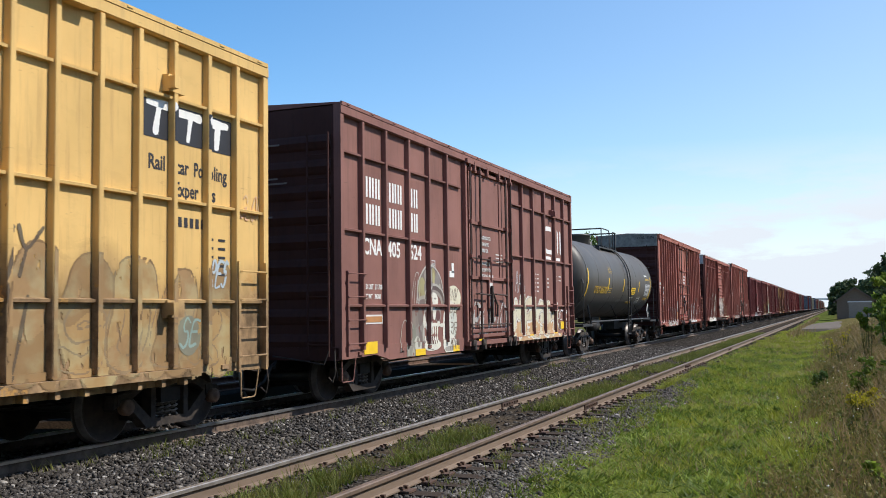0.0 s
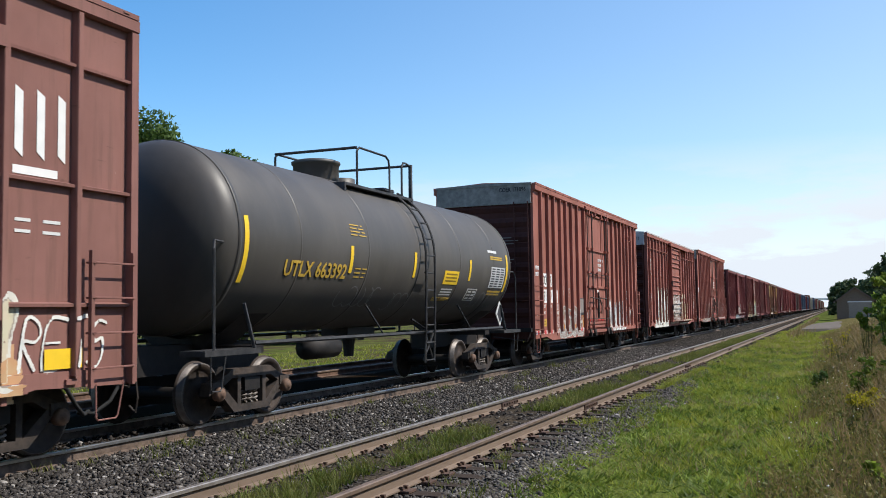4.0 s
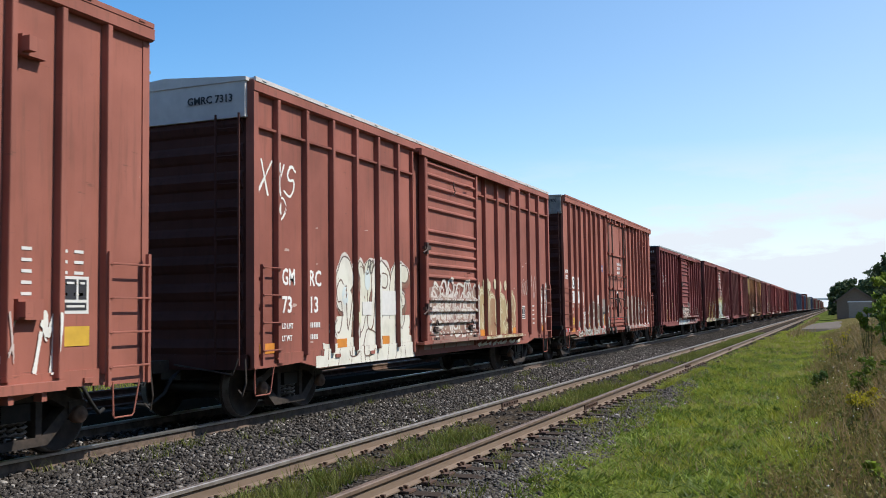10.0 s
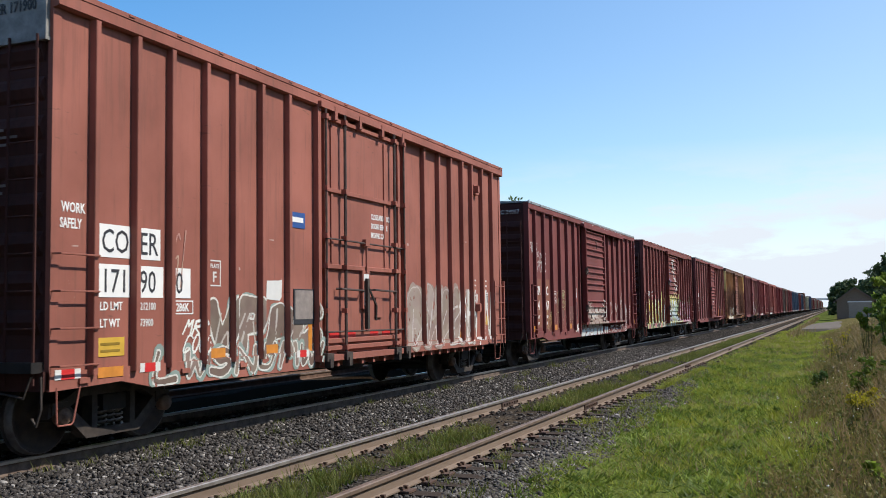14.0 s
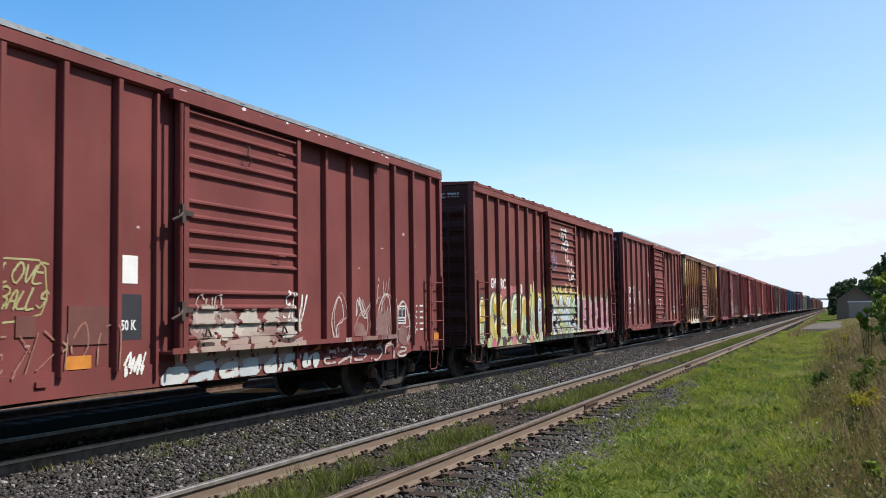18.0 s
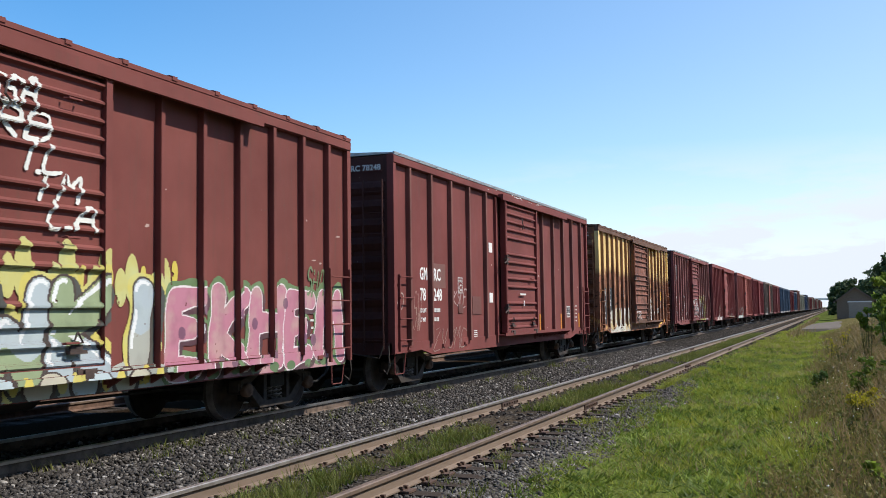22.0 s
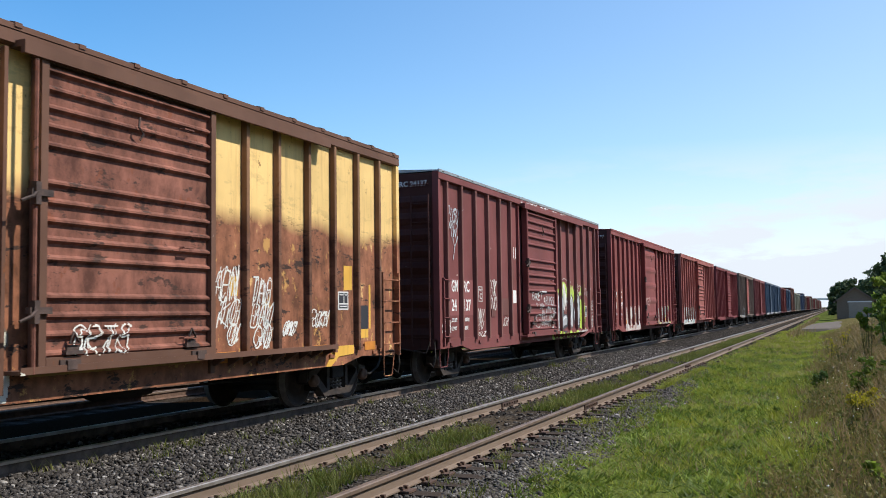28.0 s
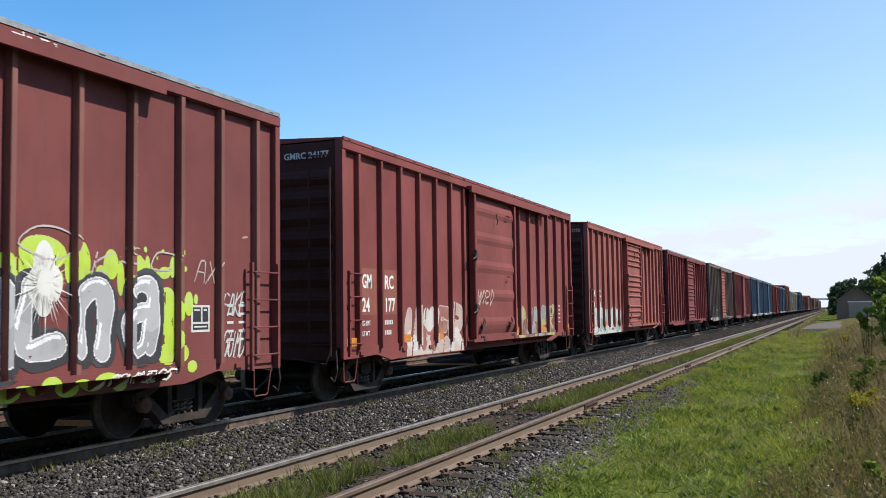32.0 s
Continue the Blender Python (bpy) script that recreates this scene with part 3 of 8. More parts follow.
    for e, yy in ((-1, start), (1, L)):
        def Y(a, b):
            return tuple(sorted((yy - e * a, yy - e * b)))
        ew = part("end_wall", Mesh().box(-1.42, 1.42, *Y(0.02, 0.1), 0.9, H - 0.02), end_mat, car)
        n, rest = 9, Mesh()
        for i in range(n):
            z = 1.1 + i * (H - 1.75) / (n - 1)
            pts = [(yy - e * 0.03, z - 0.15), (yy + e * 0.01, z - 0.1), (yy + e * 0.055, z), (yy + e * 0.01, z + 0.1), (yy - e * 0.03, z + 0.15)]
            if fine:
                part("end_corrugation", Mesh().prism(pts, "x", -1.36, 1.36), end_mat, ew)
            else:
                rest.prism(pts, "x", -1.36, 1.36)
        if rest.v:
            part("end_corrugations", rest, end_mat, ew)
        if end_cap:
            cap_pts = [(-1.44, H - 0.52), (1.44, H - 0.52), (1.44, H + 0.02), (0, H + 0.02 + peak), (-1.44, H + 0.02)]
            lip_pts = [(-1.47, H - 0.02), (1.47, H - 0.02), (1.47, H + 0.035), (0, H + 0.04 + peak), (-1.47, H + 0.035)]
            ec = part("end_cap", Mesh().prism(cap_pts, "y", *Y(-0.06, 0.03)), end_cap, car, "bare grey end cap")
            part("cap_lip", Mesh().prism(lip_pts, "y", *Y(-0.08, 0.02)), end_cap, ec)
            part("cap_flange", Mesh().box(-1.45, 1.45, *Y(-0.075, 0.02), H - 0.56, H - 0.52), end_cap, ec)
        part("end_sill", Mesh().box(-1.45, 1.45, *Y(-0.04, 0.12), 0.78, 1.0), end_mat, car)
        if fine:
            m = Mesh()
            for x in (0.95, 1.36):
                m.tube([(x, yy + e * 0.1, 0.85), (x, yy + e * 0.1, H - 0.5)], 0.018, 5)
            el = part("end_ladder", m, end_mat, car)
            for i in range(9):
                part("rung", Mesh().tube([(0.95, yy + e * 0.1, 1.05 + 0.41 * i), (1.36, yy + e * 0.1, 1.05 + 0.41 * i)], 0.013, 5), end_mat, el)
            part("cut_lever", Mesh().tube([(1.38, yy + e * 0.14, 0.95), (1.3, yy + e * 0.16, 0.72), (0.9, yy + e * 0.18, 0.78), (0.3, yy + e * 0.2, 0.86)], 0.014, 5), M_TRUCK, car)
            part("uncoupling_handle", Mesh().tube([(1.46, yy + e * 0.08, 0.95), (1.49, yy + e * 0.1, 0.6), (1.44, yy + e * 0.12, 0.42), (1.36, yy + e * 0.1, 0.5)], 0.014, 5), M_TRUCK, car)
        coupler(car, yy, e)
    rf = Mesh()
    rf.prism([(-1.545, H + 0.004), (1.545, H + 0.004), (1.545, H + 0.03), (0.0, H + 0.11), (-1.545, H + 0.03)], "y", start + 0.02, L - 0.02)
    r = part("roof", rf, roof, car)
    for s in (1, -1):
        p, q = sorted((s * 1.545, s * 1.578))
        part("roof_edge", Mesh().box(p, q, start + 0.02, L - 0.02, H - 0.018, H + 0.045), roof, r)
    k, rr = 17, Mesh()
    for i in range(k):
        y = start + 0.25 + i * (L - start - 0.5) / (k - 1)
        rr = Mesh() if fine else rr
        rr.prism([(-1.59, H + 0.01), (1.59, H + 0.01), (1.59, H + seam - 0.015), (1.53, H + seam), (0.0, H + seam + 0.07), (-1.53, H + seam), (-1.59, H + seam - 0.015)], "y", y - 0.05, y + 0.05)
        if fine or i == k - 1:
            part("roof_rib" if fine else "roof_ribs", rr, roof, r)
    uf = Mesh().box(-0.18, 0.18, 0.1, L - 0.1, 0.62, 1.02).box(-1.42, 1.42, 0.1, L - 0.1, 0.985, 1.1)
    for i in range(8):
        y = 3.2 + i * (L - 6.4) / 7
        uf.box(-1.42, 1.42, y - 0.06, y + 0.06, 0.76, 1.0)
    part("underframe", uf, M_DARK, car)
    part("brake_reservoir", Mesh().lathe([(-0.6, 0.0), (-0.58, 0.16), (-0.5, 0.2), (0.5, 0.2), (0.58, 0.16), (0.6, 0.0)], "y", (0.7, L * 0.55, 0.72), 12), M_DARK, car, smooth=True)
    part("brake_rod", Mesh().tube([(0.35, 2.4, 0.5), (0.5, L * 0.4, 0.6), (0.35, L - 2.4, 0.5)], 0.02, 5), M_DARK, car)
    for y in (1.74, L - 1.66):
        truck(car, y, fine, fine)
    return car


def tank_car():
    car = thing("tank_car", "black tank car with yellow markings and a top walkway", "tank car", "cars of the freight train")
    car.location = (X_FAR, 31.24, 0)
    car["run_from"] = 31.24
    L, R, ZC = 13.79, 1.47, 2.75
    a, b = 0.85, 13.15
    prof = [(a - 0.62 + 0.62 * (1 - math.cos(t)), R * math.sin(t)) for t in np.linspace(0, math.pi / 2, 9)]
    prof += [(a + (b - a) * i / 10, R) for i in range(1, 10)]
    prof += [(b + 0.62 * math.sin(t), R * math.cos(t)) for t in np.linspace(0, math.pi / 2, 9)]
    shell = part("tank_shell", Mesh().lathe(prof, "y", (0, 0, ZC), 64), M_TANK, car, "black painted steel tank", True)
    for y in (2.6, 5.0, 7.3, 9.6, 11.9):
        part("weld_seam", Mesh().lathe([(y - 0.03, R - 0.004), (y - 0.02, R + 0.006), (y + 0.02, R + 0.006), (y + 0.03, R - 0.004)], "y", (0, 0, ZC), 64), M_TANK, shell, smooth=True)
    for y in (a + 0.02, b - 0.06):
        part("head_band", Mesh().lathe([(y - 0.02, R - 0.004), (y - 0.02, R + 0.012), (y + 0.06, R + 0.012), (y + 0.06, R - 0.004)], "y", (0, 0, ZC), 64), M_TANK, shell, smooth=True)

    def decal(name, y0, y1, t0, t1, mat, seg=8, label=""):
        m = Mesh().lathe([(y0, R + 0.009), (y1, R + 0.009)], "y", (0, 0, ZC), seg, radians(t0), radians(t1))
        return part(name, m, mat, shell, label)
    for y, z0, z1 in ((1.0, -28, 11), (12.82, -27, 11), (4.27, -18, 1), (7.02, -18, 2), (10.18, -17.5, 1.5)):
        decal("reflective_strip", y, y + 0.11, z0, z1, M_YEL, label="yellow reflective strip")
    decal("yellow_placard", 8.7, 9.55, -22, -10, M_YEL)
    for t in (-13.5, -16.5, -19.5):
        part("placard_line", Mesh().lathe([(8.8, R + 0.012), (9.45, R + 0.012)], "y", (0, 0, ZC), 3, radians(t), radians(t + 1.3)), M_DULLYEL, shell)
    decal("notice_panel", 11.68, 12.72, -23, -2.5, M_SILVER)
    for i in range(8):
        for q in range(3):
            part("notice_line", Mesh().lathe([(11.74 + q * 0.33, R + 0.012), (11.98 + q * 0.33, R + 0.012)], "y", (0, 0, ZC), 2, radians(-21.8 + i * 2.4), radians(-20.6 + i * 2.4)), M_GREYTX, shell)
    for t in (-26, -28.6, -31.2):
        decal("warning_line", 8.75, 9.4, t - 1.3, t, M_PALE)
    for t in (-14, -17, -20):
        decal("warning_line", 4.5, 4.72, t - 0.9, t, M_YELTX)
        decal("warning_line", 4.78, 5.1 + 0.01 * t, t - 0.9, t, M_YELTX)
    for i in range(4):
        decal("stencil_line", 4.3, 4.55 + 0.1 * (i % 2), 8.5 + i * 2.4, 9.3 + i * 2.4, M_YELTX)
        decal("stencil_line", 4.62 + 0.1 * (i % 2), 4.9 - 0.04 * i, 8.5 + i * 2.4, 9.3 + i * 2.4, M_YELTX)
    for i in range(2):
        decal("stencil_line", 11.6, 12.5, 4.4 + i * 2.0, 5.8 + i * 2.0, M_YELTX)
        decal("stencil_line", 11.75, 12.7, -31 + i * 3.0, -29 + i * 3.0, M_YELTX)
    decal("white_bar", 11.48, 12.12, 11.0, 13.5, M_PALE)
    decal("test_panel", 10.35, 11.0, -37.5, -25, M_PALE)
    part("test_panel_fill", Mesh().lathe([(10.39, R + 0.011), (10.96, R + 0.011)], "y", (0, 0, ZC), 4, radians(-36.7), radians(-25.8)), M_TANK, shell)
    for q in (10.44, 10.72):
        for z in (-35.6, -32.2, -28.8):
            part("test_line", Mesh().lathe([(q, R + 0.013), (q + 0.2, R + 0.013)], "y", (0, 0, ZC), 2, radians(z), radians(z + 1.6)), M_PALE, shell)

    def wrapped(ob, a0):
        """Bends lettering round the shell, its base line at a0 degrees."""
        for v in ob.data.vertices:
            t, r = radians(a0) + v.co.z / R, R + 0.012 + v.co.x
            v.co = (r * math.cos(t), v.co.y, ZC + r * math.sin(t))
    wrapped(lettering("reporting_mark", "UTLX 663392", 0.36, M_YELTX, shell, 2.15, 0, x=0, squeeze=0.98), -22.0)
    wrapped(lettering("tank_class", "DOT 111A100W1", 0.13, M_YELTX, shell, 8.5, 0, x=0), -38.0)
    for sd, y, t, n in ((1, 10.9, -37, 6), (2, 4.4, -36, 5), (3, 6.4, -40, 3)):
        rnd = random.Random(sd)
        m = Mesh()
        for i in range(n):
            cy, a0, q = y + 0.32 * i, rnd.uniform(0, 6), rnd.choice((-1, 1)) * rnd.uniform(3, 5)
            pts = [(cy + 0.2 * math.cos(a0 + q * k / 9), 0.22 * math.sin(a0 + q * k / 9)) for k in range(10)]
            m.ribbon(pts, 0.018, 0.0)
        wrapped(part("chalk_scribble", m, M_CHALK, shell), t)
    for yy, e in ((0.0, -1), (L, 1)):
        coupler(car, yy, e)
    for y in (0.0, L - 3.2):
        part("stub_sill", Mesh().box(-0.25, 0.25, y, y + 3.2, 0.72, 1.15), M_DARK, car)
    for yc in (1.75, L - 1.75):
        part("saddle", Mesh().prism([(-1.15, 1.6), (-0.4, 1.05), (0.4, 1.05), (1.15, 1.6), (0.8, 1.35), (0, 1.22), (-0.8, 1.35)], "y", yc - 0.35, yc + 0.35).box(-1.2, 1.2, yc - 0.15, yc + 0.15, 1.0, 1.12), M_DARK, car)
        truck(car, yc, True, True)
    for s in (1, -1):
        x = 1.5 * s
        part("running_rail", Mesh().tube([(x, 1.2, 1.17), (x, L - 1.5, 1.17)], 0.035, 6), M_RAILING, car, "long grey hand rail along the sill")
        for y0 in (0.0, L - 1.35):
            p = sorted((s * 1.1, s * 1.52))
            part("end_platform", Mesh().box(*p, y0, y0 + 1.35, 1.02, 1.10), M_RAILING, car)
            stirrup(car, y0 + (0.15 if y0 == 0 else 0.85), y0 + (0.5 if y0 == 0 else 1.2), s * 1.5, 1.04, M_RAILING, 0.5)
            ye = y0 + (0.25 if y0 == 0 else 1.1)
            yt = y0 + (1.2 if y0 == 0 else 0.15)
            part("corner_grab", Mesh().tube([(s * 1.48, ye, 1.1), (s * 1.48, ye, 2.5), (s * 1.44, ye + (0.06 if y0 == 0 else -0.06), 2.62), (s * 1.2, yt, 2.62)], 0.02, 6), M_RAILING, car)
            part("brace", Mesh().tube([(s * 1.5, yt, 1.1), (s * 1.42, yt - 0.15, 1.75)], 0.03, 5), M_RAILING, car)
    for y in (5.0, 9.6):
        part("brace", Mesh().tube([(1.5, y + 0.5, 1.17), (1.36, y, 1.75)], 0.018, 5), M_RAILING, car)
    # ladder over the shell, with its lower cage
    yl = 7.35
    lad = Mesh()
    for y in (yl, yl + 0.46):
        pts = [(1.53, y, 0.55), (1.56, y, 1.2), (1.58, y, 2.2)]
        pts += [(1.58 * math.cos(t), y, ZC + 1.56 * math.sin(t)) for t in np.linspace(0.05, 1.1, 9)]
        lad.tube(pts, 0.026, 6)
    lo = part("ladder", lad, M_RAILING, car, "steel ladder curved over the shell")
    for i in range(12):
        t = i * 0.14 - 0.02
        z, x = (0.6 + i * 0.36, 1.55)
        if z > 2.7:
            t = (z - ZC) / 1.57
            x, z = 1.58 * math.cos(t), ZC + 1.56 * math.sin(t)
        part("rung", Mesh().tube([(x, yl, z), (x, yl + 0.46, z)], 0.018, 5), M_RAILING, lo)
    for k in (-1, 1):
        part("brace", Mesh().tube([(1.53, yl + 0.23 + k * 0.23, 1.17), (1.5, yl + 0.23 - k * 0.25, 0.6)], 0.022, 5), M_RAILING, car)
        part("brace", Mesh().tube([(1.5, yl - 0.6, 1.45), (1.55, yl + 0.2, 1.2), (1.5, yl - 0.6, 1.17)], 0.022, 5), M_RAILING, car)
    # walkway, rails and dome fittings on top
    z0, zw = ZC + R, ZC + 1.24
    y0, y1 = 5.58, 8.1
    for s in (-1, 1):
        xa, xb = sorted((s * 0.6, s * 0.97))
        wk = part("walkway", Mesh().box(xa, xb, y0 - 0.6, y1, zw, zw + 0.05).box(xa, xb, y0 - 0.6, y0 - 0.54, zw - 0.12, zw).box(xa, xb, y1 - 0.06, y1, zw - 0.12, zw), M_RAILING, car, "steel walkway grating")
        x = s * 0.92
        part("hand_rail", Mesh().tube([(x, y0, zw), (x, y0, z0 + 0.5), (x, y0 + 0.1, z0 + 0.57), (x, 6.85, z0 + 0.57), (x, 6.98, z0 + 0.5), (x, 7.02, z0 + 0.36), (x, 7.02, zw)], 0.024, 6), M_RAILING, wk)
        part("hand_rail", Mesh().tube([(x, 7.62, zw), (x, 7.62, z0 + 0.46), (x, 7.7, z0 + 0.55), (x, 7.85, z0 + 0.56), (x, 8.05, z0 + 0.52)], 0.024, 6), M_RAILING, wk)
        part("rail_post", Mesh().box(x - 0.03, x + 0.03, 8.03, 8.11, zw - 0.2, z0 + 0.56), M_RAILING, wk)
    for y, z in ((y0, z0 + 0.56), (8.06, z0 + 0.54)):
        part("cross_rail", Mesh().tube([(-0.92, y, z), (0.92, y, z)], 0.028, 6), M_RAILING, car)
    part("walkway_cross", Mesh().box(-0.5, 0.5, y1 - 0.5, y1, zw + 0.22, zw + 0.27), M_RAILING, car)
    part("dome", Mesh().lathe([(z0 - 0.2, 0.45), (z0 + 0.26, 0.45), (z0 + 0.28, 0.48), (z0 + 0.33, 0.48), (z0 + 0.36, 0.4), (z0 + 0.37, 0.0)], "z", (0, 5.6, 0), 24), M_TANK, car, smooth=True)
    part("manway", Mesh().lathe([(z0 - 0.1, 0.3), (z0 + 0.12, 0.3), (z0 + 0.16, 0.0)], "z", (0, 6.6, 0), 18), M_TANK, car, smooth=True)
    part("bottom_outlet", Mesh().lathe([(0.7, 0.1), (0.95, 0.12), (1.3, 0.2)], "z", (0, 6.9, 0), 12).box(-0.3, 0.3, 6.3, 7.5, 1.1, 1.3), M_DARK, car)
    part("brake_reservoir", Mesh().lathe([(-0.55, 0.0), (-0.5, 0.2), (0.5, 0.2), (0.55, 0.0)], "y", (0.75, 4.4, 0.98), 12), M_DARK, car, smooth=True)
    part("placard_holder", Mesh().prism([(12.12, 1.52), (12.4, 1.2), (12.68, 1.52), (12.4, 1.84)], "x", 1.4, 1.42), M_PALE, car, "diamond placard")
    part("placard_holder", Mesh().prism([(12.2, 1.52), (12.4, 1.28), (12.6, 1.52), (12.4, 1.76)], "x", 1.421, 1.425), M_GREYTX, car)
    return car


M_PLATEPAINT = plain("dull_plate_paint", (0.14, 0.055, 0.045), 0.6, vary=0.3)
M_SIGNBLUE = plain("blue_sign", (0.03, 0.08, 0.25), 0.4)
M_CHALK = plain("grey_chalk", (0.2, 0.2, 0.2))
M_DULLYEL = plain("printed_line", (0.25, 0.16, 0.02))
M_YELTX = plain("faded_yellow_stencil", (0.50, 0.32, 0.05), 0.55, vary=0.35)
M_SILVER = plain("silver_notice", (0.5, 0.5, 0.5), 0.5)
M_RAILING = soot_metal("grey_black_railing", (0.016, 0.016, 0.017), (0.07, 0.066, 0.064), 0.6, 0.2)
kt = Mat("black_tank_paint", 0.6, 0.0, 0.42)
f_ = kt.noise(kt.scaled(0.7, 0.7, 0.25), 1.4, 6)
d_ = kt.noise(kt.scaled(0.5, 1.2, 0.4), 1.5, 7, 0.65)
kt.colour(kt.mix(kt.math("MULTIPLY", kt.span(d_, 0.45, 0.8), 0.4), kt.mix(kt.span(f_, 0.3, 0.7), (0.056, 0.050, 0.044), (0.080, 0.071, 0.062)), (0.14, 0.122, 0.10)))
kt.rough(kt.span(f_, 0.3, 0.7, 0.46, 0.58)).bump(kt.noise(kt.co, 1.2, 3), 0.12, 0.02)
M_TANK = kt.m

# ---- paints of the cars ----
W1, W2 = (0.72, 0.71, 0.66), (0.55, 0.56, 0.54)
DK, GR = (0.05, 0.05, 0.055), (0.30, 0.30, 0.30)
P_TTX = car_paint("yellow_paint", (0.62, 0.405, 0.15), 0.2, 0.2, dirt=(0.34, 0.21, 0.095), band=(2.4, 1.6, (0.265, 0.172, 0.092), 0.7, 0.3))
P_CNA = car_paint("dark_maroon_paint", (0.212, 0.100, 0.082), 0.08, 0.25)
P_COA = car_paint("red_brown_paint", (0.268, 0.097, 0.070), 0.06, 0.3)
P_GMA = car_paint("faded_red_brown_paint", (0.240, 0.084, 0.062), 0.1, 0.3)
P_COB = car_paint("red_brown_paint_dusty", (0.262, 0.093, 0.067), 0.06, 0.3)
P_GMB = car_paint("deep_red_brown_paint", (0.150, 0.040, 0.036), 0.1, 0.28)
P_GMC = car_paint("brown_red_paint", (0.155, 0.045, 0.037), 0.1, 0.28)
P_GMD = car_paint("even_red_brown_paint", (0.157, 0.041, 0.036), 0.12, 0.25)
P_YEL = car_paint("rusted_yellow_paint", (0.72, 0.49, 0.19), 0.5, 0.25, dirt=(0.38, 0.21, 0.09), band=(3.15, 0.9, (0.25, 0.102, 0.055), 0.28, 1.15))
P_YDOOR = car_paint("rusty_door_paint", (0.27, 0.108, 0.072), 0.4, 0.35, dirt=(0.06, 0.035, 0.03), band=(6.0, 0.5, (0.20, 0.082, 0.057)))
P_YPOST = car_paint("rusty_post_paint", (0.20, 0.105, 0.055), 0.5, 0.5, dirt=(0.10, 0.055, 0.035), band=(3.3, 2.5, (0.15, 0.072, 0.045), 0.5, 0.9))
P_YDARK = car_paint("dark_rusted_frame_paint", (0.11, 0.055, 0.036), 0.5, 0.4)
P_GME = car_paint("wine_red_paint", (0.164, 0.049, 0.046), 0.08, 0.25)
P_WORNPOST = car_paint("worn_post_paint", (0.18, 0.075, 0.062), 0.3, 0.4)
P_DULLPOST = car_paint("dull_post_paint", (0.165, 0.066, 0.053), 0.25, 0.35)
P_GMF = car_paint("bright_red_brown_paint", (0.19, 0.049, 0.044), 0.08, 0.25)
P_SAL = car_paint("salmon_red_paint", (0.25, 0.078, 0.063), 0.1, 0.25)
P_RED2 = car_paint("dark_wine_paint", (0.16, 0.035, 0.034), 0.1, 0.25)
P_DRAB = car_paint("grey_brown_paint", (0.13, 0.095, 0.075), 0.3, 0.3, [(0.8, 5.5, 0.7, 1.6, 0.5, 0.6, [W2, GR, (0.14, 0.1, 0.08)], (0.2, 0.18, 0.15), 1.7)])
P_BLUE = car_paint("blue_paint", (0.06, 0.09, 0.13), 0.1, 0.25, [(0.5, 14.8, 0.68, 0.95, 0.1, 0.7, [W2, GR], (0.3, 0.3, 0.3), 3.2)])
P_NAVY = car_paint("navy_paint", (0.042, 0.065, 0.115), 0.1, 0.25)
P_CREAM = car_paint("dusty_cream_paint", (0.24, 0.235, 0.18), 0.2, 0.25)
P_TALL = car_paint("chestnut_paint", (0.16, 0.07, 0.05), 0.1, 0.25)

# end paints are darkened: the ends' shade is put into their colour
P_END = car_paint("shade_dark_end_paint", (0.062, 0.024, 0.020), 0.1, 0.3, dirt=(0.02, 0.015, 0.013), rough=0.85)
P_CNEND = car_paint("shade_dark_maroon_end_paint", (0.062, 0.026, 0.021), 0.1, 0.3, dirt=(0.03, 0.02, 0.017), rough=0.85)
P_YEND = car_paint("rusted_yellow_end_paint", (0.50, 0.30, 0.11), 0.6, 0.4, dirt=(0.10, 0.055, 0.035), band=(6.0, 0.5, (0.20, 0.09, 0.05), 0.1, 0.7), rough=0.85)
GM_L, GM_R = [0.68, 1.54, 2.41, 3.27, 4.14, 5.01], [9.98, 10.88, 11.79, 12.67, 13.56, 14.45]
M_ENDMARK = plain("faded_end_stencil", (0.20, 0.17, 0.16), 0.8, vary=0.4, scale=30)
CO_L, CO_R = [0.9, 1.61, 2.27, 3.0, 3.66, 4.35, 5.1], [10.36, 11.16, 11.84, 12.56, 13.16, 13.86, 14.57]
CN_L, CN_R = [0.85, 1.81, 2.86, 3.88, 4.87], [10.28, 11.29, 12.42, 13.5, 14.53]
TTX_R = [9.6, 10.1, 10.68, 11.3, 11.98, 12.65, 13.32, 14.04, 14.7]
WD_L, WD_R = [0.79, 1.88, 3.0, 4.13, 5.27], [10.09, 11.23, 12.34, 13.42, 14.54]


def reflectors(car, ys, z, mat=None, w=0.45, h=0.13, x=1.503):
    for y in ys:
        part("reflective_strip", Mesh().box(x, x + 0.004, y, y + w, z, z + h), mat or M_ORANGE, car)
        if mat is M_RED:
            for q in (y - 0.09, y + w):
                part("reflective_strip", Mesh().box(x, x + 0.004, q, q + 0.09, z, z + h), M_PALE, car)


def data_block(car, y, z, mat=None, w=0.5, rows=5):
    for i in range(rows):
        for a, b in ((0, 0.3), (0.55, 0.9)):
            part("stencil_line", Mesh().box(1.478, 1.481, y + w * a, y + w * b, z - i * 0.12, z - i * 0.12 + 0.035), mat or M_PALE, car)


